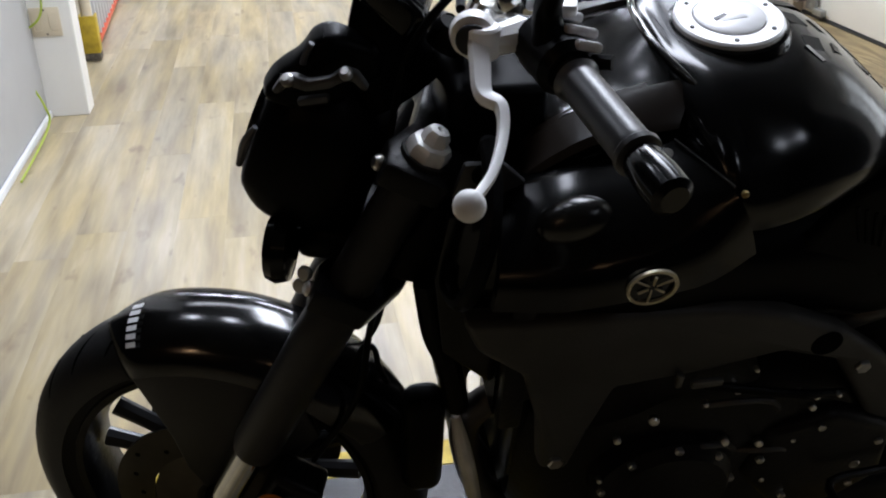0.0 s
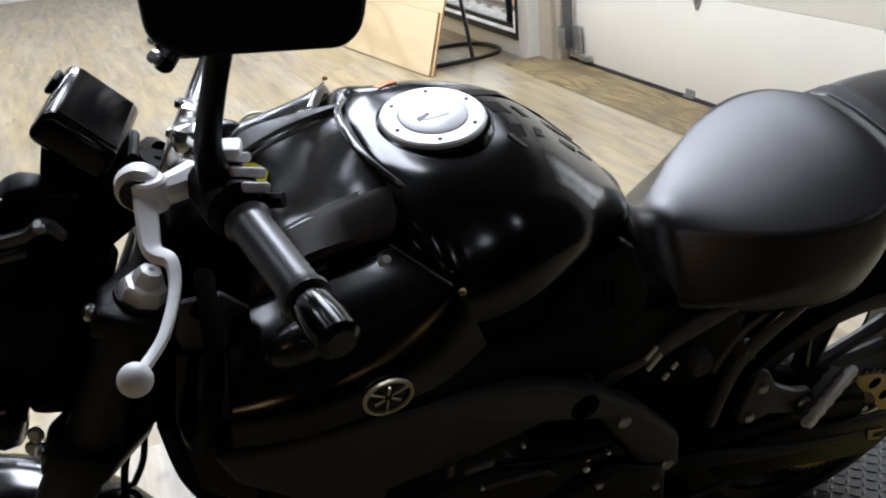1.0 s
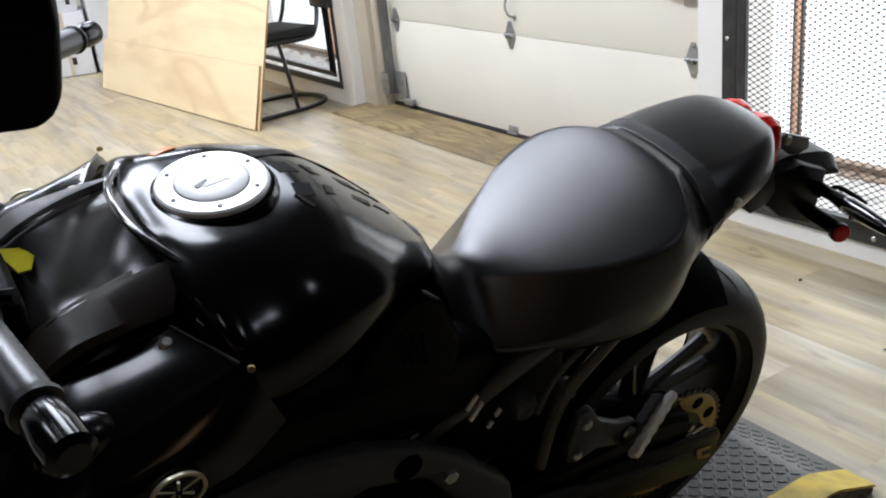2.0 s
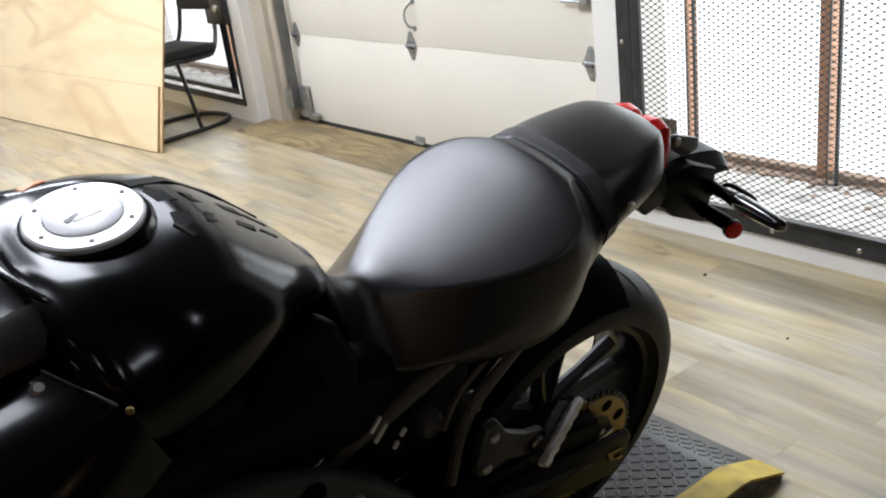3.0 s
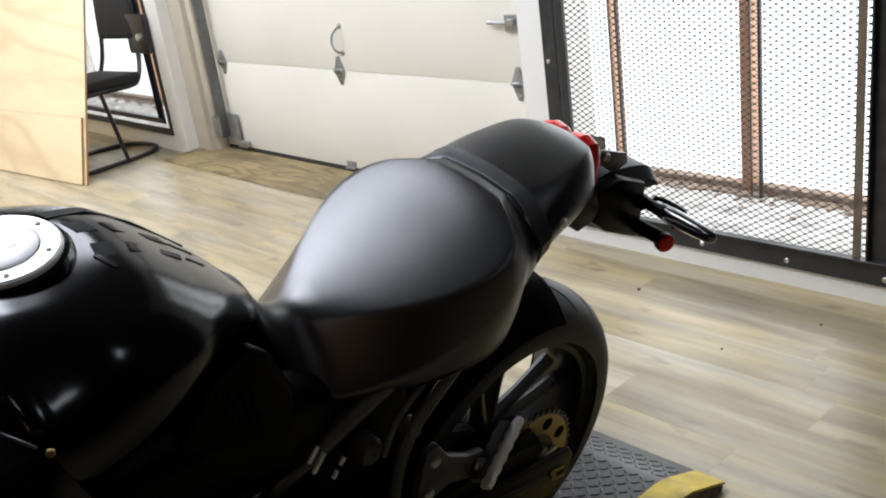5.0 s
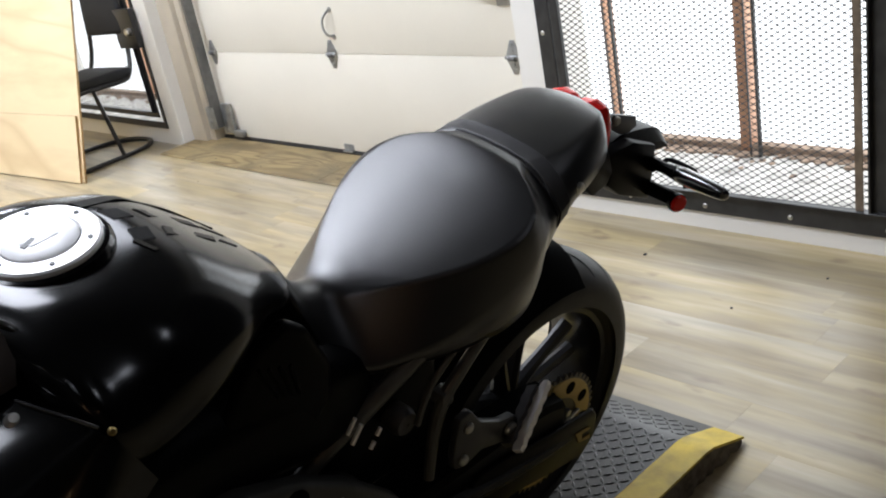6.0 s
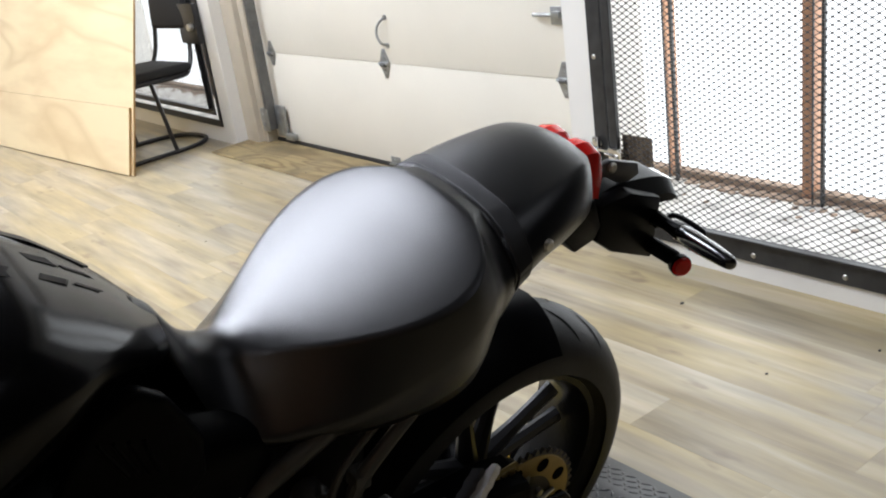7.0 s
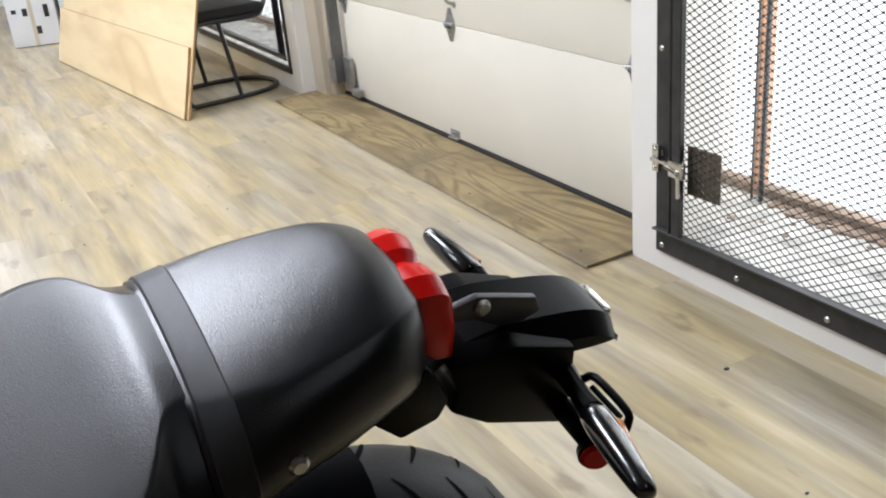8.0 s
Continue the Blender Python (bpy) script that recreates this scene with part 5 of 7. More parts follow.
# -- seat --
def seat_section(top, crease, drop, half, mid, low, fall=0.5, lift=0.0):
    """A crowned top panel out to its crease, falling shoulders and an upright skirt."""
    right = []
    for f in (0.2, 0.4, 0.6, 0.8, 0.93, 1.0):
        right.append((crease * f, top + lift - drop * f**2.2))
    for f in (0.05, 0.12, 0.25, 0.4, 0.55, 0.7, 0.82, 0.92, 1.0):
        right.append((crease + (half + lift - crease) * f, mid + (top + lift - drop - mid) * (1 - (fall * f + (1 - fall) * f ** 3))))
    right += [(half + lift, mid + (low - mid) * 0.3), ((half + lift) * 0.985, mid + (low - mid) * 0.7), ((half + lift) * 0.95, low)]
    return [(-v, w) for v, w in reversed(right)] + [(0.0, top + lift)] + right


def seat_body(keys, steps):
    bm = bmesh.new()
    skin(bm, [[(u, v, w) for v, w in seat_section(*rest)] for u, *rest in catmull(keys, steps)])
    return bm


# Each key: u, top, crease half width, crown drop, half width, shoulder foot, bottom.
SEAT = [(0.488, 0.884, 0.008, 0.002, 0.018, 0.862, 0.84, 0.5), (0.470, 0.866, 0.016, 0.008, 0.046, 0.825, 0.77, 0.7), (0.44, 0.816, 0.030, 0.016, 0.080, 0.740, 0.715, 0.9), (0.40, 0.796, 0.034, 0.016, 0.102, 0.715, 0.70, 0.95), (0.36, 0.802, 0.056, 0.011, 0.122, 0.718, 0.70, 0.95),
        (0.31, 0.8135, 0.096, 0.011, 0.145, 0.730, 0.70, 0.95), (0.25, 0.8305, 0.135, 0.014, 0.162, 0.752, 0.70, 0.9), (0.20, 0.8465, 0.154, 0.016, 0.170, 0.774, 0.705, 0.85), (0.16, 0.8605, 0.154, 0.016, 0.168, 0.792, 0.714, 0.75), (0.13, 0.872, 0.136, 0.014, 0.157, 0.806, 0.728, 0.66),
        (0.112, 0.8785, 0.108, 0.010, 0.147, 0.815, 0.742, 0.60), (0.098, 0.8825, 0.078, 0.006, 0.140, 0.818, 0.758, 0.58), (0.085, 0.8825, 0.066, 0.005, 0.137, 0.820, 0.768, 0.56), (0.060, 0.880, 0.058, 0.004, 0.130, 0.820, 0.79, 0.56)]
PILLION = [(0.078, 0.8815, 0.070, 0.006, 0.136, 0.822, 0.79, 0.46), (0.02, 0.891, 0.084, 0.010, 0.125, 0.838, 0.81, 0.42), (-0.03, 0.899, 0.084, 0.012, 0.114, 0.846, 0.815, 0.42), (-0.075, 0.904, 0.076, 0.012, 0.100, 0.848, 0.82, 0.42), (-0.102, 0.901, 0.064, 0.010, 0.085, 0.844, 0.815, 0.44),
           (-0.120, 0.892, 0.050, 0.007, 0.068, 0.834, 0.81, 0.5), (-0.132, 0.870, 0.033, 0.004, 0.048, 0.824, 0.805, 0.5), (-0.139, 0.828, 0.012, 0.001, 0.026, 0.814, 0.80, 0.5)]


def pillion_at(u):
    k = (0.078 - u) / 0.058
    return [a + (b - a) * k for a, b in zip(PILLION[0][1:], PILLION[1][1:])]


bpart("rider_seat", seat_body(SEAT, 72), M_SEAT, "black vinyl rider seat", angle=1.4)
bpart("pillion_seat", seat_body(PILLION, 48), M_SEAT, "black vinyl pillion seat", angle=1.4)
bm = bmesh.new()
rings = []
for u, lift in ((0.0738, -0.003), (0.0732, 0.0002), (0.0718, 0.0014), (0.0695, 0.0010), (0.0505, 0.0010), (0.0482, 0.0014), (0.0468, 0.0002), (0.0462, -0.003)):
    rings.append([(u, v, w) for v, w in seat_section(*pillion_at(u), lift + 0.001)])
skin(bm, rings, closed=False, caps=False)
bpart("seat_strap", bm, M_STRAP, "black strap across the seat", angle=0.5)
both(lambda s: bpart("seat_screw", disc(bmesh.new(), (0.016, s * 0.1225, 0.836), (0, s, 0.1), 0.0085, 0.006, 14, 0.5), M_BOLT, "bright seat screw"))


# -- tail --
def tail():
    bm = loft(bmesh.new(), [(0.20, 0.79, 0.735, 0.765, 0.128), (0.10, 0.82, 0.765, 0.795, 0.124), (0.0, 0.84, 0.800, 0.822, 0.110), (-0.09, 0.845, 0.80, 0.822, 0.085), (-0.15, 0.82, 0.79, 0.805, 0.05)], 20, 28, 3, 3)
    bpart("tail_cowl", bm, M_PLASTIC, "black tail cowl")
    # Tail lamp: stepped red lens under the pillion's end.
    bm = bmesh.new()
    rows = catmull([(-0.095, 0.890, 0.835, 0.048), (-0.128, 0.894, 0.82, 0.056), (-0.148, 0.888, 0.813, 0.055), (-0.158, 0.868, 0.806, 0.049), (-0.160, 0.836, 0.80, 0.036), (-0.156, 0.812, 0.796, 0.022)], 14)
    skin(bm, [[(u, -h, b), (u, -h * 1.02, (a + b) / 2), (u, -h * 0.88, a - 0.008), (u, -h * 0.55, a), (u + 0.002, -h * 0.2, a - 0.002), (u + 0.006, 0, a - 0.008), (u + 0.002, h * 0.2, a - 0.002), (u, h * 0.55, a), (u, h * 0.88, a - 0.008), (u, h * 1.02, (a + b) / 2), (u, h, b)] for u, a, b, h in rows])
    bpart("tail_lamp", bm, M_RED, "red tail lamp lens", angle=0.35)
    # Stay beside the lamp.
    bm = bmesh.new()
    prism(bm, [(-0.156, 0.832), (-0.166, 0.846), (-0.190, 0.850), (-0.212, 0.842), (-0.255, 0.826), (-0.262, 0.806), (-0.240, 0.800), (-0.214, 0.806), (-0.19, 0.822)], 0.026, 0.034, 1, 0.002)
    bpart("lamp_stay", bm, M_STAY, "scuffed grey lamp stay")
    # Plate carrier: upper hood, deep box, plate lamp.
    bm = bmesh.new()
    rows = catmull([(-0.165, 0.797, 0.765, 0.058), (-0.21, 0.803, 0.765, 0.056), (-0.27, 0.794, 0.757, 0.051), (-0.325, 0.780, 0.746, 0.048), (-0.352, 0.764, 0.741, 0.045), (-0.364, 0.750, 0.738, 0.040)], 12)
    skin(bm, [[(u, -h, b), (u, -h, a - 0.02), (u, -h * 0.6, a), (u, h * 0.6, a), (u, h, a - 0.02), (u, h, b)] for u, a, b, h in rows])
    bpart("plate_hood", bm, M_PLASTIC, "black plate carrier hood", angle=0.4)
    bm = bmesh.new()
    prism(bm, [(-0.151, 0.80), (-0.161, 0.768), (-0.157, 0.740), (-0.198, 0.706), (-0.25, 0.681), (-0.298, 0.658), (-0.298, 0.70), (-0.292, 0.77), (-0.22, 0.80)], -0.06, 0.06, 1, 0.005)
    bpart("plate_carrier", bm, M_PLASTIC, "black moulded plate carrier")
    bm = bmesh.new()
    prism(bm, [(-0.02, 0.825), (-0.062, 0.792), (-0.097, 0.752), (-0.134, 0.760), (-0.144, 0.780), (-0.128, 0.817), (-0.12, 0.83)], -0.075, 0.075, 1, 0.004)
    bpart("under_tray", bm, M_PLASTIC, "black under-seat tray")
    bpart("hood_bolt", disc(bmesh.new(), (-0.194, 0.0345, 0.838), (0, 1, 0.15), 0.008, 0.006, 12, 0.4), M_BOLT, "bright hood bolt")
    bpart("plate_lamp", box(bmesh.new(), (-0.366, -0.024, 0.741), (-0.346, 0.024, 0.762), 0.006), M_CHROME, "clear plate lamp")
    # Loop handle and stalks.
    for s in (1, -1):
        stalk = Vector((-0.285, s * 0.052, 0.738))
        tip = stalk.lerp(Vector((-0.252, s * 0.223, 0.757)), 1.0 if s > 0 else 0.74)
        ind = bpart("indicator", tube(bmesh.new(), [stalk, stalk.lerp(tip, 0.22), stalk.lerp(tip, 0.38)], [0.012, 0.010, 0.013], 8, 10), M_PLASTIC, "slim black rear indicator")
        part("indicator_body", tube(bmesh.new(), [stalk.lerp(tip, 0.38), stalk.lerp(tip, 0.44), stalk.lerp(tip, 0.70), stalk.lerp(tip, 0.95), tip], [0.011, 0.0175, 0.0172, 0.0125, 0.004], 20, 16, 0.8), M_IND, ind)
        part("indicator_lens", tube(bmesh.new(), [stalk.lerp(tip, 0.5) + Vector((-0.014, 0, -0.006)), stalk.lerp(tip, 0.9) + Vector((-0.008, 0, -0.004))], [0.010, 0.006], 0, 10), M_AMBER, ind)
        ref = bpart("reflector", disc(bmesh.new(), (-0.283, s * 0.124, 0.686), (0.42, s * 0.88, 0.12), 0.0150, 0.007, 24, 0.4), M_RED, "round red reflector")
        part("reflector_back", disc(bmesh.new(), (-0.286, s * 0.117, 0.685), (0.42, s * 0.88, 0.12), 0.0168, 0.010, 20), M_PLASTIC, ref)
        bpart("reflector_arm", box(bmesh.new(), (-0.296, min(s * 0.04, s * 0.112), 0.675), (-0.280, max(s * 0.04, s * 0.112), 0.70), 0.005), M_PLASTIC)
    bm = tube(bmesh.new(), [(-0.285, 0.062, 0.722), (-0.298, 0.072, 0.735), (-0.300, 0.086, 0.748), (-0.302, 0.130, 0.746), (-0.300, 0.138, 0.738), (-0.296, 0.138, 0.724), (-0.290, 0.125, 0.716)], 0.0042, 24, 8)
    tube(bm, [(-0.300, 0.083, 0.733), (-0.302, 0.126, 0.732)], 0.003, 0, 8)
    bpart("plate_stay", bm, M_PLASTIC, "thin black plate stay")


tail()


# -- frame, engine and foot rests --
def frame_side(s):
    bm = bmesh.new()
    prism(bm, [(1.03, 0.752), (0.96, 0.742), (0.81, 0.738), (0.72, 0.731), (0.638, 0.708), (0.555, 0.668), (0.48, 0.61), (0.40, 0.52), (0.385, 0.45), (0.43, 0.43), (0.47, 0.50), (0.545, 0.612), (0.63, 0.642), (0.72, 0.622), (0.835, 0.608), (0.856, 0.53), (0.876, 0.445), (0.915, 0.455), (0.925, 0.55), (0.954, 0.65), (1.01, 0.70)], s * 0.135, s * 0.168, 1, 0.010, 3)
    fr = bpart("frame_spar", bm, M_SPAR, "dark grey cast frame spar")
    for u, w in ((0.895, 0.470), (0.51, 0.60), (0.415, 0.47)):
        part("frame_bolt", disc(bmesh.new(), (u, s * 0.168, w), (0, s, 0), 0.011, 0.006, 6, 0.3), M_BOLT, fr)
    # Recess shade painted as a black disc on the spar.
    part("frame_pocket", disc(bmesh.new(), (0.575, s * 0.1665, 0.652), (0, s, 0), 0.020, 0.003, 20), M_HOLESHADE, fr, "black disc painted as the shade of a recess")
    # Seat rails.
    bm = bmesh.new()
    tube(bm, [(0.53, s * 0.092, 0.578), (0.489, s * 0.10, 0.612), (0.40, s * 0.112, 0.667), (0.298, s * 0.125, 0.730), (0.22, s * 0.122, 0.775)], [0.011, 0.0125, 0.013, 0.0125, 0.011], 20, 12)
    bpart("seat_rail", bm, M_RAIL, "dark grey seat rail tube")
    bm = bmesh.new()
    tube(bm, [(0.335, s * 0.15, 0.50), (0.328, s * 0.15, 0.58), (0.314, s * 0.152, 0.636), (0.28, s * 0.152, 0.672), (0.21, s * 0.148, 0.722), (0.13, s * 0.14, 0.765)], [0.008, 0.009, 0.010, 0.009, 0.008, 0.007], 24, 10)
    tube(bm, [(0.345, s * 0.135, 0.60), (0.325, s * 0.137, 0.655), (0.275, s * 0.137, 0.70), (0.21, s * 0.132, 0.745)], 0.005, 18, 8)
    box(bm, (0.300, min(s * 0.135, s * 0.16), 0.628), (0.322, max(s * 0.135, s * 0.16), 0.652), 0.004, 2)
    bpart("sub_rail", bm, M_RAIL, "slim black lower rail")
    # Foot rest hanger and serrated peg.
    bm = bmesh.new()
    prism(bm, [(0.312, 0.618), (0.290, 0.622), (0.268, 0.588), (0.226, 0.560), (0.196, 0.552), (0.184, 0.535), (0.190, 0.516), (0.214, 0.510), (0.262, 0.528), (0.298, 0.520), (0.318, 0.528), (0.322, 0.556)], s * 0.170, s * 0.184, 1, 0.004)
    h = bpart("peg_hanger", bm, M_HANGER, "dark grey foot rest hanger")
    for u, w, r in ((0.297, 0.597, 0.0085), (0.304, 0.540, 0.0085), (0.204, 0.532, 0.0115)):
        part("hanger_bolt", disc(bmesh.new(), (u, s * 0.184, w), (0, s, 0), r, 0.006, 14, 0.4), M_BOLT, h)
    part("peg_boss", disc(bmesh.new(), (0.204, s * 0.176, 0.532), (0, s, 0), 0.019, 0.0085, 20, 0.3), M_ENGINE, h)
    # Folding peg: a bright alloy bar with two rows of teeth, lying back along the machine.
    bm = bmesh.new()
    base, top = Vector((0.214, s * 0.212, 0.512)), Vector((0.122, s * 0.184, 0.572))
    d = top - base
    across = Vector((-0.30, s * 0.80, 0.52)).normalized()
    n = 12
    edge_a, edge_b = [], []
    for k in range(n + 1):
        f = k / n
        swell = 0.0078 * (1 if f < 0.85 else 1 - (f - 0.85) * 3.2)
        edge_a.append(base + d * f + across * (swell * 0.6 + (0.0022 if k % 2 else 0)))
        edge_b.append(base + d * f - across * (swell + (0.0026 if k % 2 else 0)))
    lift = d.cross(across).normalized() * 0.005
    skin(bm, [[a + lift, b + lift, b - lift, a - lift] for a, b in zip(edge_a, edge_b)])
    bpart("foot_peg", bm, M_ALLOY, "serrated bare alloy foot peg", angle=0.4)
    bm = bmesh.new()
    skin(bm, [[p + lift * 0.6, p - across * 0.016 + lift * 0.6, p - across * 0.016 - lift * 2.4, p - lift * 2.4] for p in (b - across * 0.001 for b in edge_b[1:-1])])
    bpart("peg_rubber", bm, M_GRIP, "dark ribbed side of the foot peg", angle=0.4)


both(frame_side)


def engine():
    e = bpart("engine", loft(bmesh.new(), [(0.40, 0.50, 0.24, 0.36, 0.11), (0.46, 0.56, 0.20, 0.36, 0.16), (0.60, 0.60, 0.17, 0.36, 0.175), (0.75, 0.60, 0.17, 0.36, 0.17), (0.88, 0.54, 0.20, 0.34, 0.14), (0.93, 0.48, 0.26, 0.34, 0.10)], 20, 28, 4, 4), M_ENGINE, "black engine case")
    part("cylinder_block", prism(bmesh.new(), [(0.62, 0.56), (0.70, 0.74), (0.90, 0.70), (0.90, 0.48)], -0.15, 0.15, 1, 0.015), M_ENGINE, e)
    part("head_cover", box(bmesh.new(), (0.70, -0.13, 0.70), (0.86, 0.13, 0.78), 0.02, 3), M_ENGINE, e)
    part("alternator_cover", lathe(bmesh.new(), [(0.10, 0.15), (0.098, 0.185), (0.085, 0.20), (0.05, 0.206), (0.003, 0.208)], 1, 40, Matrix.Translation((0.74, 0, 0.40))), M_ENGINE, e, "round black alternator cover")
    part("sprocket_cover", prism(bmesh.new(), [(0.40, 0.36), (0.42, 0.47), (0.52, 0.52), (0.61, 0.49), (0.63, 0.40), (0.56, 0.31), (0.46, 0.30)], 0.14, 0.185, 1, 0.015, 3), M_ENGINE, e, "black front sprocket cover")
    for k in range(9):
        a = 2 * math.pi * k / 9 + 0.2
        part("case_bolt", disc(bmesh.new(), (0.74 + 0.092 * math.cos(a), 0.188, 0.40 + 0.092 * math.sin(a)), (0, 1, 0), 0.0065, 0.007, 6, 0.3), M_BOLT, e)
    for u, w in ((0.45, 0.35), (0.44, 0.45), (0.54, 0.50), (0.61, 0.44), (0.55, 0.34), (0.66, 0.56), (0.86, 0.60), (0.80, 0.66), (0.88, 0.52)):
        part("case_bolt", disc(bmesh.new(), (u, 0.183 if u < 0.64 else 0.152, w), (0, 1, 0), 0.0065, 0.007, 6, 0.3), M_BOLT, e)
    # Small bright fasteners and clips, added to stand for glints on the case.
    for u, w, r in ((0.823, 0.521, 5), (0.781, 0.554, 7), (0.671, 0.488, 6), (0.62, 0.475, 6), (0.723, 0.447, 5), (0.716, 0.465, 4), (0.833, 0.434, 4), (0.803, 0.405, 4), (0.774, 0.419, 5), (0.591, 0.384, 4), (0.571, 0.473, 3), (0.567, 0.565, 4), (0.565, 0.542, 5), (0.594, 0.578, 3), (0.535, 0.563, 3), (0.455, 0.395, 9), (0.667, 0.635, 3), (0.718, 0.577, 3)):
        part("case_bolt", disc(bmesh.new(), (u, 0.178, w), (0.2, 1, 0.3), r * 0.001, 0.010, 10, 0.4), M_BOLT, e)
    part("case_clip", box(bmesh.new(), (0.756, 0.170, 0.611), (0.765, 0.180, 0.634), 0.003, 2), M_RAIL, e, "grey steel clip")
    part("case_clip", box(bmesh.new(), (0.700, 0.168, 0.602), (0.742, 0.178, 0.615), 0.004, 2), M_RAIL, e, "grey steel clip")
    for u0, w0, r in ((0.66, 0.555, 0.055), (0.69, 0.47, 0.045), (0.60, 0.445, 0.04)):
        bpart("hose", tube(bmesh.new(), [(u0 - r, 0.172, w0 - 0.02), (u0 - 0.5 * r, 0.182, w0 + 0.25 * r), (u0 + 0.3 * r, 0.184, w0 + 0.4 * r), (u0 + r, 0.172, w0 + 0.1 * r)], 0.0048, 16, 8), M_HANGER, "black rubber hose")
    for k in range(3):
        v = -0.09 + 0.09 * k
        bpart("exhaust_pipe", tube(bmesh.new(), [(0.88, v, 0.56), (0.985, v, 0.50), (0.993, v * 0.95, 0.40), (0.93, v * 0.6, 0.22), (0.75, v * 0.4, 0.135), (0.5, 0.0, 0.13)], 0.021, 30, 12), M_PIPEDARK, "dark stained exhaust header pipe")
    # Reflection on the header, built as a pale strip of its own.
    bpart("header_glint", tube(bmesh.new(), [(1.018, 0.112, 0.518), (1.008, 0.114, 0.461), (0.995, 0.114, 0.392), (0.979, 0.112, 0.304)], [0.006, 0.011, 0.012, 0.010], 12, 10), M_PIPEGLINT, "pale strip painted as a reflection on the header")
    bpart("silencer", loft(bmesh.new(), [(0.56, 0.20, 0.08, 0.14, 0.08), (0.45, 0.22, 0.07, 0.14, 0.12), (0.30, 0.22, 0.08, 0.15, 0.12), (0.22, 0.19, 0.10, 0.15, 0.09)], 12, 24, 3, 3), M_ENGINE, "black underslung silencer")
    bpart("oil_cooler", box(bmesh.new(), (1.03, 0.072, 0.36), (1.085, 0.125, 0.555), 0.02, 4), M_PLASTIC, "rounded black cover before the radiator")
    bm = box(bmesh.new(), (0.945, -0.16, 0.54), (0.975, 0.16, 0.78), 0.006)
    rad = bpart("radiator", bm, M_ENGINE, "black radiator")
    for k in range(24):
        part("fin", box(bmesh.new(), (0.974, -0.14, 0.55 + 0.0093 * k), (0.979, 0.14, 0.553 + 0.0093 * k)), M_PLASTIC, rad)
    for k, pts in enumerate(([(1.060, 0.10, 0.757), (1.05, 0.112, 0.685), (1.033, 0.115, 0.631), (1.016, 0.108, 0.535)], [(0.72, 0.17, 0.60), (0.60, 0.185, 0.58), (0.52, 0.17, 0.55)], [(0.70, 0.13, 0.66), (0.62, 0.135, 0.68), (0.50, 0.11, 0.64)], [(0.90, 0.11, 0.74), (0.80, 0.13, 0.72), (0.68, 0.12, 0.70)])):
        bpart("hose", tube(bmesh.new(), pts, 0.016 if k == 0 else 0.006, 20, 10), M_PLASTIC, "black rubber hose")
    part("back_plate", box(bmesh.new(), (0.915, -0.125, 0.34), (0.935, 0.10, 0.62), 0.006), M_ENGINE, e)
    for s in (1, -1):
        bm = prism(bmesh.new(), [(1.045, 0.88), (1.058, 0.79), (1.045, 0.67), (0.985, 0.605), (0.93, 0.66), (0.95, 0.86)], s * 0.122, s * 0.134, 1, 0.004, 2)
        bpart("radiator_shroud", bm, M_GLOSS, "glossy black radiator shroud")
    for s in (1, -1):
        hp = bpart("cowl_panel", prism(bmesh.new(), [(1.031, 0.939), (0.992, 0.938), (0.964, 0.908), (0.972, 0.872), (0.974, 0.831), (1.03, 0.845), (1.042, 0.901)], s * 0.118, s * 0.128, 1, 0.004, 2), M_HANGER, "dark grey panel beside the steering head")
        # The hole's shade is a black disc on the panel.
        part("panel_hole", disc(bmesh.new(), (1.012, s * 0.127, 0.927), (0, s, 0), 0.012, 0.004, 20), M_HOLESHADE, hp, "black disc painted as the shade of a hole")
    bpart("cable_guard", prism(bmesh.new(), [(1.104, 0.753), (1.085, 0.804), (1.051, 0.857), (1.020, 0.850), (1.015, 0.755), (1.065, 0.736)], 0.055, 0.088, 1, 0.008, 3), M_PLASTIC, "black moulded guard behind the fork")
    bpart("head_cowl", box(bmesh.new(), (0.93, -0.06, 0.84), (1.035, 0.06, 0.975), 0.015, 3), M_PLASTIC, "black cowl round the steering head")
    # Linkage under the seat: bright rods and clips.
    for pts, r, m_, lab in (([(0.463, 0.13, 0.660), (0.450, 0.13, 0.680)], 0.0030, M_SILVER, "bright linkage rod"), ([(0.456, 0.13, 0.638), (0.440, 0.13, 0.662)], 0.0034, M_SILVER, "bright linkage rod"), ([(0.425, 0.13, 0.608), (0.419, 0.13, 0.617)], 0.0032, M_SILVER, "bright linkage clip"), ([(0.414, 0.13, 0.625), (0.408, 0.13, 0.634)], 0.0032, M_SILVER, "bright linkage clip")):
        bpart("linkage_rod", tube(bmesh.new(), pts, r, 0, 10), m_, lab)
    bpart("shock_absorber", tube(bmesh.new(), [(0.46, 0.03, 0.62), (0.30, 0.02, 0.58)], 0.03, 0, 16), M_MATTE, "dark shock absorber body")
    bpart("battery_box", box(bmesh.new(), (0.25, -0.09, 0.46), (0.48, 0.085, 0.74), 0.02, 3), M_PLASTIC, "black box under the seat")
    bpart("reservoir", lathe(bmesh.new(), [(0.020, 0.09), (0.022, 0.112), (0.017, 0.121), (0.002, 0.123)], 1, 20, Matrix.Translation((0.35, 0, 0.593))), M_STAY, "small grey reservoir")
    bpart("fork_reflector", disc(bmesh.new(), (1.262, 0.136, 0.405), (0.2, 1, 0.1), 0.020, 0.008, 24, 0.4), M_AMBER, "amber side reflector by the fork")
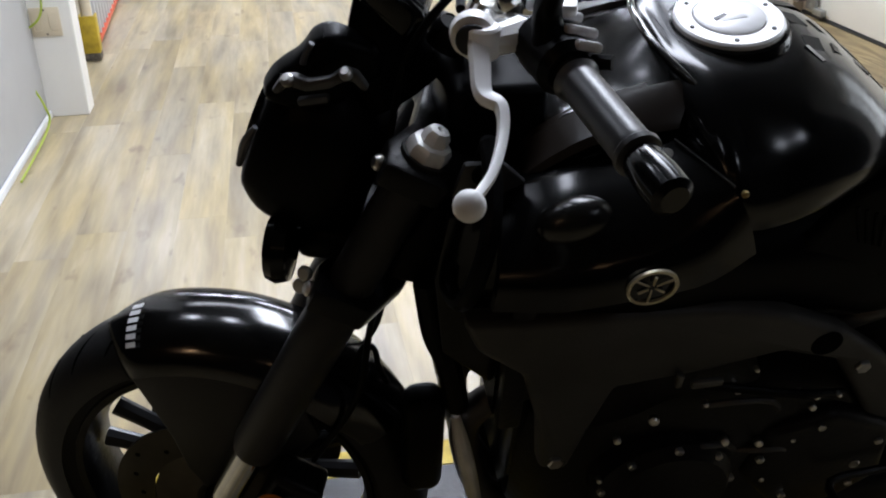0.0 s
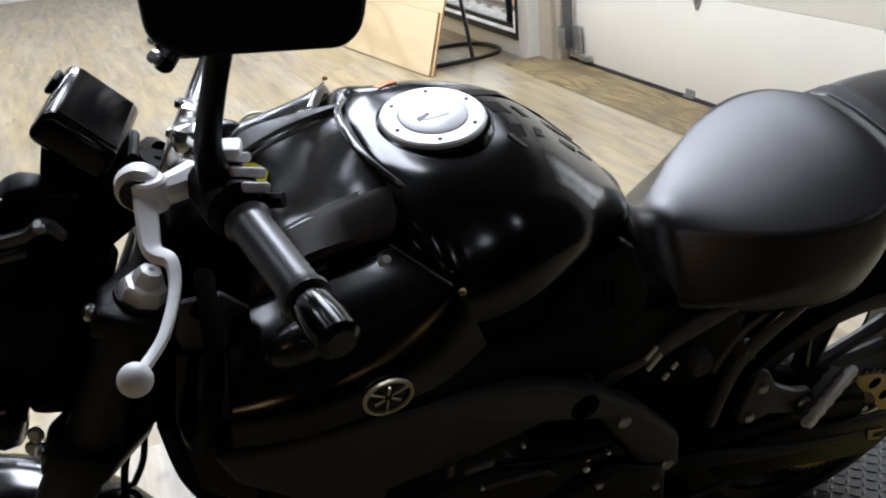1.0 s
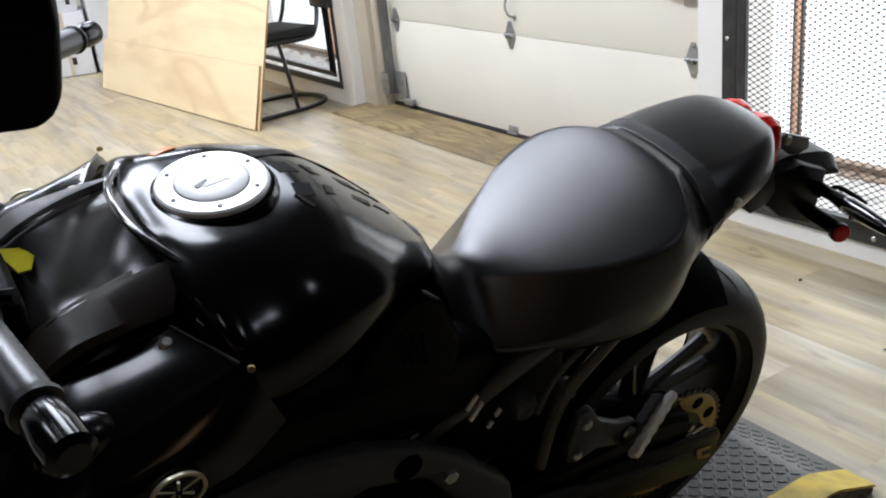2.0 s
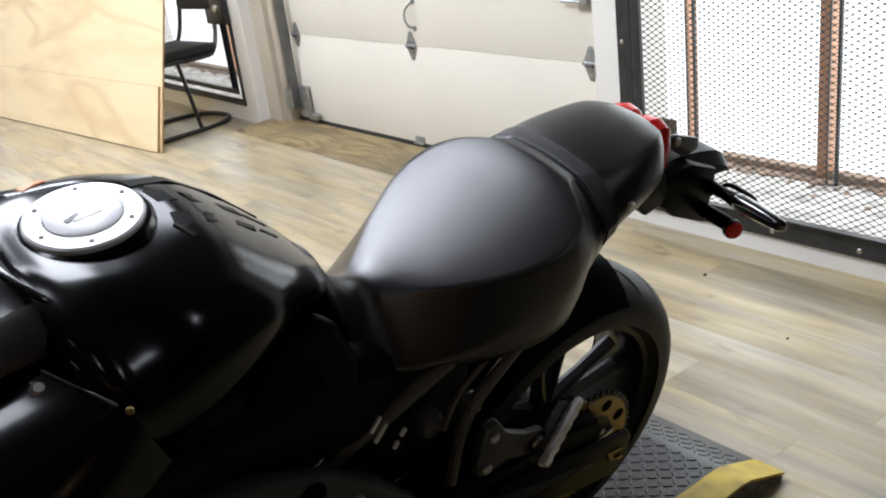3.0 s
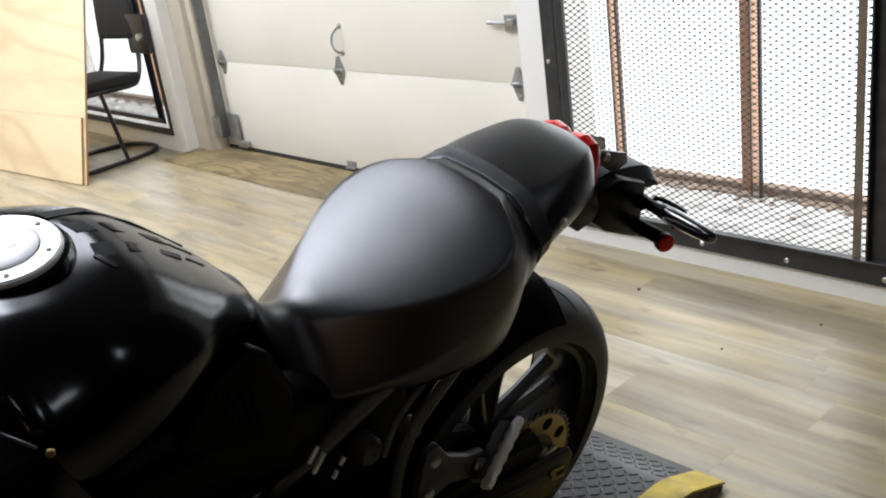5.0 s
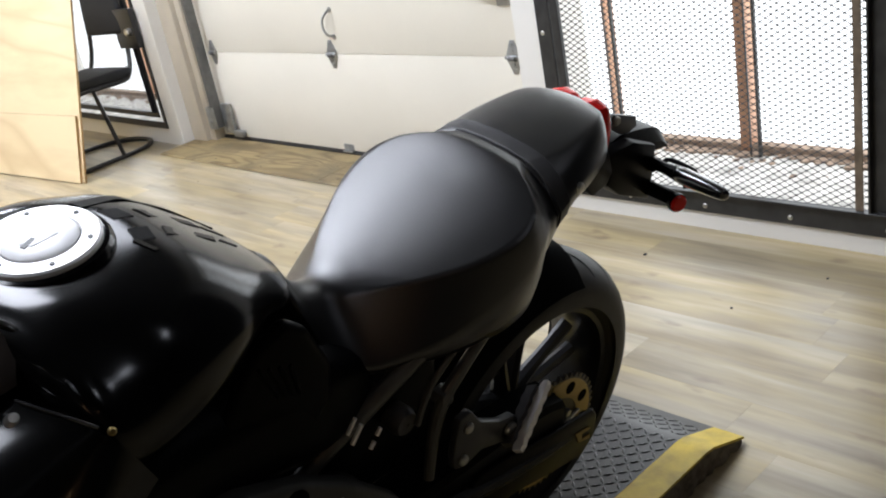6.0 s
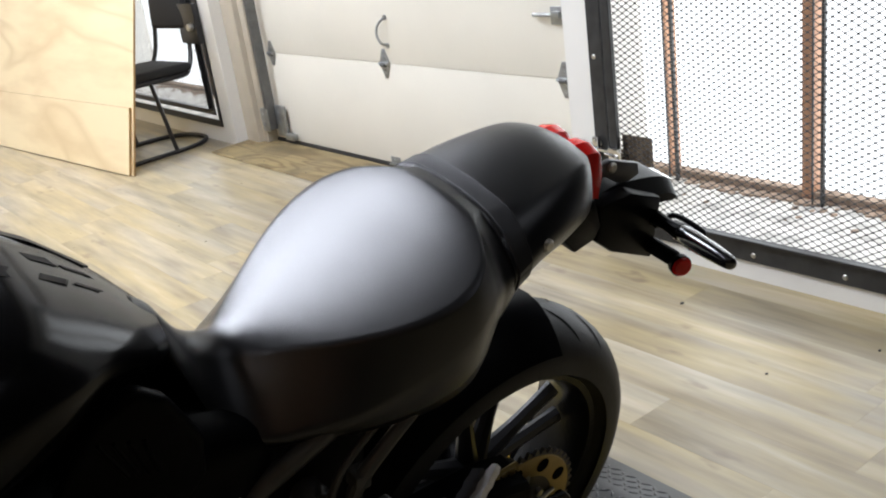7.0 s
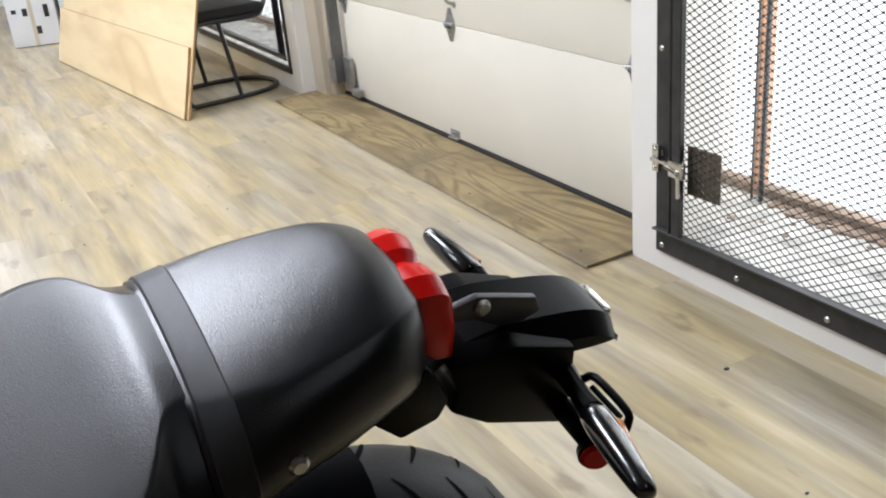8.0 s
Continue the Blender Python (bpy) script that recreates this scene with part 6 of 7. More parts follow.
    bpart("brake_hose", tube(bmesh.new(), [(1.145, 0.05, 0.531), (1.138, 0.05, 0.571), (1.129, 0.05, 0.596), (1.12, 0.05, 0.599), (1.113, 0.05, 0.587), (1.109, 0.05, 0.558), (1.098, 0.05, 0.523)], 0.0042, 24, 8), M_PLASTIC, "looped black brake hose")
    # Rear hugger over the tyre and gear lever.
    bm = bmesh.new()
    rows = []
    for k in range(15):
        a = radians(25 + 95 * k / 14)
        for_ = []
        for j in range(9):
            f = -1 + 2 * j / 8
            r = 0.338 - 0.05 * f * f
            for_.append((r * math.cos(a), 0.095 * f, 0.316 + r * math.sin(a)))
        rows.append(for_)
    skin(bm, rows[1:13], closed=False)
    bpart("hugger", bm, M_PLASTIC, "black plastic hugger over the rear tyre")
    bpart("side_stand", tube(bmesh.new(), [(0.60, 0.14, 0.18), (0.58, 0.24, 0.04), (0.575, 0.28, -0.055)], [0.013, 0.011, 0.010], 8, 10), M_ENGINE, "black side stand")
    bpart("gear_lever", tube(bmesh.new(), [(0.30, 0.19, 0.40), (0.42, 0.20, 0.40), (0.50, 0.205, 0.39), (0.50, 0.25, 0.39)], 0.006, 12, 8), M_ENGINE, "black gear lever")


engine()


# -- steering: forks, fender, headlamp, bars --
def along_fork(s, v=0.0, f=0.0):
    return AXLE_F + UP * s + FORE * f + Vector((0, v, 0))


def fork(s):
    v = s * 0.103
    bpart("fork_leg", tube(bmesh.new(), [along_fork(0.170, v), along_fork(0.185, v), along_fork(0.40, v), along_fork(0.44, v), along_fork(0.46, v), along_fork(0.68, v)], [0.028, 0.0315, 0.0315, 0.031, 0.027, 0.0265], 0, 22), M_MATTE, "dark grey upside-down fork leg", steer=True)
    inner = tube(bmesh.new(), [along_fork(-0.01, v), along_fork(0.18, v)], 0.0205, 0, 20)
    bpart("fork_stanchion", inner, M_CHROME, "polished fork stanchion", steer=True)
    bm = lathe(bmesh.new(), [(0.0235, 0.68), (0.0235, 0.690), (0.0205, 0.695), (0.0145, 0.696), (0.0145, 0.705), (0.0105, 0.711), (0.004, 0.712), (0.001, 0.708)], 2, 8, Matrix.Translation(AXLE_F + Vector((0, v, 0))) @ Matrix.Rotation(-RAKE, 4, "Y"))
    bpart("fork_cap", bm, M_ALLOY, "bright fork cap", steer=True)
    bm = bmesh.new()
    tube(bm, [along_fork(-0.03, v), along_fork(0.05, v)], [0.026, 0.028], 0, 16)
    disc(bm, along_fork(0, v * 1.0) + Vector((0, s * 0.022, 0)), (0, s, 0), 0.018, 0.014, 16)
    bpart("fork_foot", bm, M_ENGINE, "black fork foot", steer=True)
    bm = box(bmesh.new(), (-0.035, -0.028, -0.06), (0.035, 0.028, 0.06), 0.012, 3, Matrix.Translation(along_fork(0.10, v * 0.97, -0.075)) @ Matrix.Rotation(-RAKE, 4, "Y"))
    cal = bpart("brake_caliper", bm, M_ENGINE, "black radial brake caliper", steer=True)
    bm = bmesh.new()
    for k in (-0.03, 0.03):
        disc(bm, along_fork(0.10 + k, v * 0.97 + s * 0.028, -0.075), (0, s, 0), 0.011, 0.005, 14)
    bmesh.ops.transform(bm, matrix=STEER, verts=bm.verts)
    part("caliper_bolt", bm, M_BOLT, cal)
    # Brake hose.
    bpart("brake_hose", tube(bmesh.new(), [along_fork(0.17, v * 0.8, -0.08), along_fork(0.30, v * 0.7, -0.085), along_fork(0.42, v * 0.6, -0.05), along_fork(0.52, v * 0.3, -0.04)], 0.0045, 20, 8), M_PLASTIC, "black brake hose", steer=True)


both(fork)


def clamps():
    for s0, thick, name in ((0.66, 0.030, "upper_yoke"), (0.475, 0.034, "lower_yoke")):
        bm = bmesh.new()
        m = Matrix.Translation(AXLE_F + UP * s0) @ Matrix.Rotation(-RAKE, 4, "Y")
        outline = [(0.035, 0.145), (0.042, 0.10), (0.02, 0.04), (0.02, -0.04), (0.042, -0.10), (0.035, -0.145), (-0.03, -0.14), (-0.06, -0.05), (-0.065, 0.05), (-0.03, 0.14)]
        prism(bm, outline, -thick / 2, thick / 2, 2, 0.006)
        bmesh.ops.transform(bm, matrix=m, verts=bm.verts)
        y = bpart(name, bm, M_ENGINE, "black alloy fork yoke", steer=True)
        for v in (0.125, -0.125):
            bm = disc(bmesh.new(), m @ Vector((0.038, v, 0)), m.to_3x3() @ Vector((1, 0.4 * (1 if v > 0 else -1), 0)), 0.009, 0.008, 12, 0.4)
            bmesh.ops.transform(bm, matrix=STEER, verts=bm.verts)
            part("yoke_bolt", bm, M_BOLT, y)
    bm = lathe(bmesh.new(), [(0.017, 0.675), (0.017, 0.69), (0.012, 0.695), (0.001, 0.695)], 2, 6, Matrix.Translation(AXLE_F - FORE * 0.034) @ Matrix.Rotation(-RAKE, 4, "Y"))
    bpart("stem_nut", bm, M_CHROME, "bright steering stem nut", steer=True)
    bpart("steering_head", tube(bmesh.new(), [along_fork(0.46, 0, -0.034), along_fork(0.67, 0, -0.034)], 0.034, 0, 20), M_ENGINE, "black steering head", steer=True)


clamps()


def fender_point(f, b):
    """The fender's skin: f runs from the rounded tip to the rear, b across it in radians."""
    a = radians(60 + 88 * f)
    k = min(1.0, f / 0.2)
    half = 0.078 * (0.1 + 0.9 * (1 - (1 - k) ** 3) ** 0.5) * (1 if f < 0.8 else 1 - (f - 0.8) * 1.2)
    r = 0.287 + 0.019 * math.cos(b) - 0.045 * (1 - math.cos(b)) - 0.010 * (1 - k) ** 2
    return Vector((AXLE_F.x + r * math.cos(a), half * math.sin(b), AXLE_F.z + r * math.sin(a)))


def fender():
    bm = bmesh.new()
    skin(bm, [[fender_point((k / 40) ** 1.3, radians(86) * (j / 10 - 1)) for j in range(21)] for k in range(41)], closed=False)
    bmesh.ops.solidify(bm, geom=bm.faces[:], thickness=0.004)
    fd = bpart("front_fender", bm, M_FENDER, "glossy black front fender", steer=True, angle=0.8)
    for s in (1, -1):
        bm = bmesh.new()
        prism(bm, [(1.403, 0.490), (1.416, 0.522), (1.37, 0.548), (1.30, 0.556), (1.20, 0.53), (1.17, 0.45), (1.21, 0.40), (1.28, 0.35), (1.335, 0.32), (1.36, 0.36), (1.375, 0.42)], s * 0.062, s * 0.073, 1, 0.004, 3)
        bpart("fender_side", bm, M_MATTE, "dark matte fender side", steer=True)
    # Lettering strip at the front, drawn as plain bars.
    for k in range(6):
        b = radians(4 + 8.6 * k)
        bm = bmesh.new()
        quad = [fender_point(0.130 + df, b + radians(db)) for df, db in ((-0.017, -2.8), (0.017, -2.8), (0.017, 2.8), (-0.017, 2.8))]
        out = (quad[1] - quad[0]).cross(quad[3] - quad[0]).normalized()
        if out.z < 0:
            out = -out
        skin(bm, [[q + out * 0.0045 for q in quad], [q + out * 0.0052 for q in quad]])
        bmesh.ops.transform(bm, matrix=STEER, verts=bm.verts)
        part("marking", bm, M_SILVER, fd, "plain silver bar")


fender()


def headlamp():
    c = Vector((1.160, 0, 0.862))
    rot = Matrix.Rotation(radians(-20), 4, "Y")
    bm = bmesh.new()
    rows = catmull([(-0.065, 0.055, 0.05), (-0.04, 0.078, 0.074), (0.0, 0.085, 0.090), (0.040, 0.080, 0.089), (0.068, 0.064, 0.072), (0.075, 0.048, 0.056)], 16)
    rings = []
    for x, hy, hz in rows:
        rings.append([c + rot @ Vector((x - 0.10 * (abs(z) ** 2), y, z)) for y, z in ((hy * math.copysign(abs(math.cos(a)) ** 0.6, math.cos(a)), hz * math.copysign(abs(math.sin(a)) ** 0.7, math.sin(a)) - 0.02 * math.cos(a) ** 2) for a in (2 * math.pi * k / 32 for k in range(32)))])
    skin(bm, rings)
    hl = bpart("headlamp", bm, M_PLASTIC, "satin black headlamp shell", steer=True)
    bm = bmesh.new()
    ring = [c + rot @ Vector((0.0745, 0.046 * math.copysign(abs(math.cos(a)) ** 0.7, math.cos(a)), 0.055 * math.copysign(abs(math.sin(a)) ** 0.7, math.sin(a)) - 0.01)) for a in (2 * math.pi * k / 28 for k in range(28))]
    ring2 = [p + rot @ Vector((0.008, 0, 0)) for p in ring]
    skin(bm, [ring, ring2])
    bmesh.ops.transform(bm, matrix=STEER, verts=bm.verts)
    part("lamp_lens", bm, M_GLOSS, hl, "dark headlamp lens")
    bm = bmesh.new()
    prism(bm, [(1.194, 0.962), (1.182, 0.980), (1.168, 0.982), (1.156, 0.977), (1.132, 0.983), (1.120, 0.994), (1.106, 0.990), (1.094, 0.974), (1.099, 0.968), (1.112, 0.980), (1.124, 0.976), (1.134, 0.969), (1.158, 0.964), (1.176, 0.969), (1.187, 0.958)], 0.080, 0.092, 1, 0.004)
    br = bpart("lamp_bracket", bm, M_LAMPSTAY, "dark grey lamp bracket", steer=True)
    for u, w in ((1.175, 0.974), (1.116, 0.986)):
        bm = disc(bmesh.new(), Vector((u, 0.090, w)), (0.2, 0.5, 0.85), 0.0070, 0.008, 12, 0.4)
        bmesh.ops.transform(bm, matrix=STEER, verts=bm.verts)
        part("bracket_bolt", bm, M_BOLT, br)
    bpart("lamp_rib", prism(bmesh.new(), [(1.169, 0.954), (1.137, 0.961), (1.135, 0.953), (1.167, 0.946)], 0.078, 0.0895, 1, 0.003), M_LAMPSTAY, "grey rib on the lamp shell", steer=True)
    # Visor that closes the gap between the lamp and the instrument panel.
    visor = bpart("lamp_visor", prism(bmesh.new(), [(1.222, 0.948), (1.208, 0.972), (1.192, 0.984), (1.174, 0.995), (1.164, 1.014), (1.145, 1.020), (1.10, 1.0), (1.09, 0.97), (1.16, 0.92)], -0.03, 0.012, 1, 0.012, 3), M_PLASTIC, "black visor above the headlamp")
    part("visor_edge", tube(bmesh.new(), [(1.176, 0.010, 0.990), (1.174, 0.010, 0.998), (1.166, 0.010, 1.013)], 0.0035, 6, 8), M_STAY, visor, "pale worn visor edge")
    part("lens_rim", tube(bmesh.new(), [(1.228, 0.05, 0.946), (1.240, 0.045, 0.925), (1.250, 0.04, 0.893)], [0.003, 0.005, 0.003], 10, 8), M_STAY, visor, "scuffed lens rim")
    # Small cowl under the lamp, cables and front indicators.
    bpart("lamp_cowl", box(bmesh.new(), (1.10, -0.06, 0.73), (1.19, 0.06, 0.775), 0.015, 3), M_PLASTIC, "black cowl under the headlamp", steer=True)
    bm = lathe(bmesh.new(), [(0.012, -0.02), (0.036, -0.014), (0.040, 0.0), (0.036, 0.01), (0.012, 0.014), (0.002, 0.016)], 0, 28, Matrix.Translation((1.20, 0.085, 0.765)))
    bpart("horn", bm, M_GLOSS, "round black horn", steer=True)
    for u, v, w in ((1.165, 0.108, 0.752), (1.172, 0.106, 0.732)):
        bpart("bracket_bolt", disc(bmesh.new(), (u, v, w), (0.3, 1, 0.3), 0.009, 0.006, 12, 0.4), M_BOLT, "bright bracket bolt", steer=True)


headlamp()


def instrument():
    m = Matrix.Translation((1.082, -0.014, 1.047)) @ pose(0, 0, 0, 0, -42, 0)
    bm = box(bmesh.new(), (-0.041, -0.064, -0.022), (0.041, 0.064, 0.016), 0.010, 3, m)
    dash = bpart("instrument_panel", bm, M_GLOSS, "boxy black digital instrument panel", steer=True)
    bm = box(bmesh.new(), (-0.031, -0.054, 0.0155), (0.031, 0.054, 0.0180), 0.001, 1, m)
    bmesh.ops.transform(bm, matrix=STEER, verts=bm.verts)
    part("screen", bm, M_GLOSS, dash, "dark glass screen, switched off")
    bm = box(bmesh.new(), (0.041, -0.045, -0.012), (0.048, -0.018, 0.008), 0.003, 2, m)
    bmesh.ops.transform(bm, matrix=STEER, verts=bm.verts)
    part("panel_button", bm, M_PLASTIC, dash)
    bpart("panel_stay", tube(bmesh.new(), [(1.07, 0, 0.93), (1.09, 0, 0.98), (1.085, -0.01, 1.04)], [0.05, 0.05, 0.045], 10, 12, 0.5), M_PLASTIC, "black stay under the instrument panel", steer=True)


instrument()


def handlebar():
    def bar(s):
        return [(0.985, 0, 1.035), (0.985, s * 0.06, 1.035), (0.975, s * 0.12, 1.055), (0.955, s * 0.19, 1.090), (0.925, s * 0.245, 1.096), (0.868, s * 0.365, 1.084), (0.842, s * 0.425, 1.078)]

    bpart("handlebar", tube(bmesh.new(), [(0.855, 0.395, 1.081)] + bar(1)[-2::-1] + bar(-1)[1:-1] + [(0.855, -0.395, 1.081)], [0.011, 0.011, 0.011, 0.011, 0.012, 0.014, 0.014, 0.014, 0.012, 0.011, 0.011, 0.011, 0.011], 60, 14), M_BAR, "dark bright-finished tapered handlebar", steer=True)
    for s in (1, -1):
        p = [Vector(q) for q in bar(s)]
        a, b = p[4].lerp(p[5], 0.34), p[5].lerp(p[6], 0.16)
        d = (b - a).normalized()
        rows, rad = [], []
        n = 26
        for k in range(n + 1):
            f = k / n
            rows.append(a.lerp(b, f))
            rad.append(0.0148 + (0.0006 if k % 2 else 0) + (0.0035 if k == 0 else 0) + (0.0022 if k in (n - 1, n) else 0))
        bpart("grip", tube(bmesh.new(), rows, rad, 0, 20), M_GRIP, "worn ribbed rubber grip", steer=True)
        bm = tube(bmesh.new(), [b + d * 0.001, b + d * 0.006, b + d * 0.030, b + d * 0.044, b + d * 0.048], [0.012, 0.0145, 0.0155, 0.0150, 0.010], 0, 20)
        bpart("bar_end", bm, M_GLOSS, "black bar-end weight", steer=True)
        # Switch cluster: housing, buttons.
        c = p[4].lerp(p[5], 0.24)
        sw = bpart("switch_housing", tube(bmesh.new(), [c - d * 0.058, c - d * 0.050, c - d * 0.005, c + d * 0.002], [0.017, 0.024, 0.024, 0.018], 0, 16), M_PLASTIC, "black switch housing", steer=True)
        up = Vector((0.25, 0, 1)).normalized()
        back = Vector((-1, 0, 0.2)).normalized()
        for along, out, high, sx, sy, sz in ((-0.044, 0.017, 0.020, 0.013, 0.009, 0.004), (-0.024, 0.019, 0.017, 0.014, 0.008, 0.004), (-0.007, 0.018, 0.014, 0.011, 0.006, 0.004), (-0.056, 0.004, 0.024, 0.009, 0.008, 0.005)):
            bm = box(bmesh.new(), (-sx, -sy, -sz), (sx, sy, sz), 0.003, 2, Matrix.Translation(c + d * along + back * out + up * high) @ pose(0, 0, 0, 22 * s, -16, 24 * s))
            bmesh.ops.transform(bm, matrix=STEER, verts=bm.verts)
            part("switch", bm, M_SWITCH, sw, "worn grey switch block")
        bm = box(bmesh.new(), (-0.008, -0.011, 0.0), (0.008, 0.011, 0.010), 0.003, 2, Matrix.Translation(c - d * 0.036 + back * 0.016 + up * 0.026))
        bmesh.ops.transform(bm, matrix=STEER, verts=bm.verts)
        part("button", bm, M_SILVER if s > 0 else M_RED, sw, "pale worn button" if s > 0 else "red stop button")
        bm = tube(bmesh.new(), [c - d * 0.01 + back * 0.02, c - d * 0.005 + back * 0.034], 0.006, 0, 8)
        bmesh.ops.transform(bm, matrix=STEER, verts=bm.verts)
        part("button", bm, M_PLASTIC, sw)
        # Lever perch, pivot and lever.
        pc = p[3].lerp(p[4], 0.55)
        perch = bpart("lever_perch", tube(bmesh.new(), [pc + d * 0.0, pc + d * 0.012, pc + d * 0.028, pc + d * 0.036], [0.014, 0.020, 0.020, 0.014], 0, 14), M_PLASTIC, "black lever perch", steer=True)
        piv = Vector((0.978, s * 0.254, 1.104))
        bm = tube(bmesh.new(), [pc + Vector((0.012, 0, 0.004)), pc.lerp(piv, 0.7), piv], [0.014, 0.012, 0.010], 6, 10)
        disc(bm, piv + Vector((0, 0, -0.012)), (0, 0, 1), 0.014, 0.024, 14)
        bmesh.ops.transform(bm, matrix=STEER, verts=bm.verts)
        part("perch_arm", bm, M_LEVER, perch, "bare metal lever bracket")
        # Flat blade with a cranked middle and a ball at its end.
        path = catmull([(0.981, 0.258, 1.106, 0.0078), (0.977, 0.278, 1.096, 0.0080), (0.972, 0.302, 1.083, 0.0070), (0.9585, 0.312, 1.079, 0.0050), (0.955, 0.334, 1.069, 0.0042), (0.958, 0.369, 1.061, 0.0038), (0.964, 0.391, 1.058, 0.0036), (0.970, 0.408, 1.058, 0.0034)], 44)
        rows = []
        for k, (u, v, w, h) in enumerate(path):
            a, b = path[max(k - 1, 0)], path[min(k + 1, 44)]
            d2 = Vector((b[0] - a[0], s * (b[1] - a[1]), b[2] - a[2])).normalized()
            up2 = Vector((-0.25, s * 0.25, 1))
            side = d2.cross(up2).normalized()
            up2 = side.cross(d2).normalized()
            c2 = Vector((u, s * v, w))
            t2 = 0.0042
            rows.append([c2 + side * x + up2 * y for x, y in ((h, -t2 * 0.4), (h, t2 * 0.4), (h * 0.8, t2), (0, t2 * 1.15), (-h * 0.8, t2), (-h, t2 * 0.4), (-h, -t2 * 0.4), (-h * 0.8, -t2), (h * 0.8, -t2))])
        bm = bmesh.new()
        skin(bm, rows)
        bmesh.ops.create_uvsphere(bm, u_segments=20, v_segments=14, radius=0.0112, matrix=Matrix.Translation((0.971, s * 0.413, 1.058)))
        bpart("lever", bm, M_LEVER, "satin silver ball-end lever", steer=True)
        bm = lathe(bmesh.new(), [(0.006, 0.0), (0.017, 0.002), (0.0185, 0.008), (0.017, 0.016), (0.006, 0.018)], 1, 24, Matrix.Translation((0.985, s * 0.240, 1.106)))
        adj = bpart("cable_adjuster", bm, M_SILVER, "knurled bright cable adjuster", steer=True)
        bm = disc(bmesh.new(), Vector((0.985, s * 0.260, 1.106)), (0, s, 0.0), 0.0125, 0.004, 20, 0.3)
        bmesh.ops.transform(bm, matrix=STEER, verts=bm.verts)
        part("adjuster_cap", bm, M_MATTE, adj, "dark grey adjuster cap")
        if s > 0:
            bpart("control_cable", tube(bmesh.new(), [pc + Vector((0.062, -s * 0.035, 0.006)), pc + Vector((0.072, -s * 0.09, 0.0)), Vector((1.06, s * 0.06, 1.00)), Vector((1.08, s * 0.05, 0.90))], 0.0042, 20, 8), M_PLASTIC, "black control cable", steer=True)
        # Mirror.
        sb = Vector((0.927, s * 0.258, 1.108))
        st = Vector((0.900, s * 0.340, 1.258))
        bm = tube(bmesh.new(), [sb, sb + Vector((0.004, 0, 0.03)), sb.lerp(st, 0.6) + Vector((0.006, -s * 0.004, 0)), st], [0.014, 0.0105, 0.0085, 0.0085], 14, 12)
        mir = bpart("mirror", bm, M_PLASTIC, "black mirror on a slim stem", steer=True)
        # Shell folded round, so that its broad side lies along the machine.
        mm = Matrix.Translation(Vector((0.876, s * 0.357, 1.303))) @ pose(0, 0, 0, 0, 4, s * 6)
        outline = [(0.050, -0.053), (-0.040, -0.060), (-0.052, -0.050), (-0.061, -0.01), (-0.065, 0.045), (-0.05, 0.068), (0.05, 0.068), (0.066, 0.045), (0.068, -0.04)]
        bm = prism(bmesh.new(), outline, -s * 0.013, s * 0.013, 1, 0.009, 3)
        bmesh.ops.transform(bm, matrix=STEER @ mm, verts=bm.verts)
        part("mirror_shell", bm, M_PLASTIC, mir, "black mirror shell")
        bm = prism(bmesh.new(), [(y * 0.9, z * 0.88) for y, z in outline], -s * 0.0155, -s * 0.0125, 1)
        bmesh.ops.transform(bm, matrix=STEER @ mm, verts=bm.verts)
        part("mirror_glass", bm, M_MIRROR, mir, "mirror glass")
    for v in (-0.035, 0.035):
        bm = box(bmesh.new(), (-0.018, -0.014, -0.03), (0.018, 0.014, 0.03), 0.006, 2, Matrix.Translation((0.99, v, 1.02)) @ Matrix.Rotation(-RAKE, 4, "Y"))
        r = bpart("bar_riser", bm, M_BOLT, "bare metal bar riser", steer=True)
        bm = bmesh.new()
        for du in (-0.011, 0.011):
            disc(bm, Vector((0.985 + du, v, 1.048)), (-0.3, 0, 1), 0.006, 0.008, 10, 0.3)
        bmesh.ops.transform(bm, matrix=STEER, verts=bm.verts)
        part("riser_bolt", bm, M_CHROME, r)
    bm = bmesh.new()
    lathe(bm, [(0.024, 0), (0.026, 0.004), (0.026, 0.03), (0.023, 0.034), (0.001, 0.034)], 2, 24, Matrix.Translation((0.995, -0.20, 1.105)))
    bpart("brake_reservoir", bm, M_MATTE, "round dark brake fluid reservoir", steer=True)
    # Brake master cylinder on the far side, with its bright clamp and banjo bolts.
    mc = bpart("master_cylinder", tube(bmesh.new(), [(0.984, -0.135, 1.046), (0.973, -0.160, 1.050), (0.960, -0.195, 1.056)], [0.011, 0.014, 0.012], 8, 12), M_PLASTIC, "black brake master cylinder")
    for u, v, w, r in ((0.990, -0.138, 1.052, 0.008), (0.985, -0.162, 1.060, 0.007), (0.972, -0.180, 1.066, 0.009), (0.966, -0.140, 1.060, 0.006)):
        part("banjo_bolt", disc(bmesh.new(), (u, v, w), (0.4, 0.5, 0.8), r, 0.012, 10, 0.4), M_BOLT, mc)
    part("cylinder_clamp", box(bmesh.new(), (-0.010, -0.012, -0.010), (0.010, 0.012, 0.010), 0.003, 2, Matrix.Translation((0.954, -0.156, 1.056)) @ pose(0, 0, 0, 10, 20, 30)), M_SWITCH, mc, "pale worn clamp")
    part("clamp_arm", tube(bmesh.new(), [(0.968, -0.158, 1.050), (0.940, -0.152, 1.050), (0.918, -0.150, 1.048)], 0.010, 6, 10), M_PLASTIC, mc)
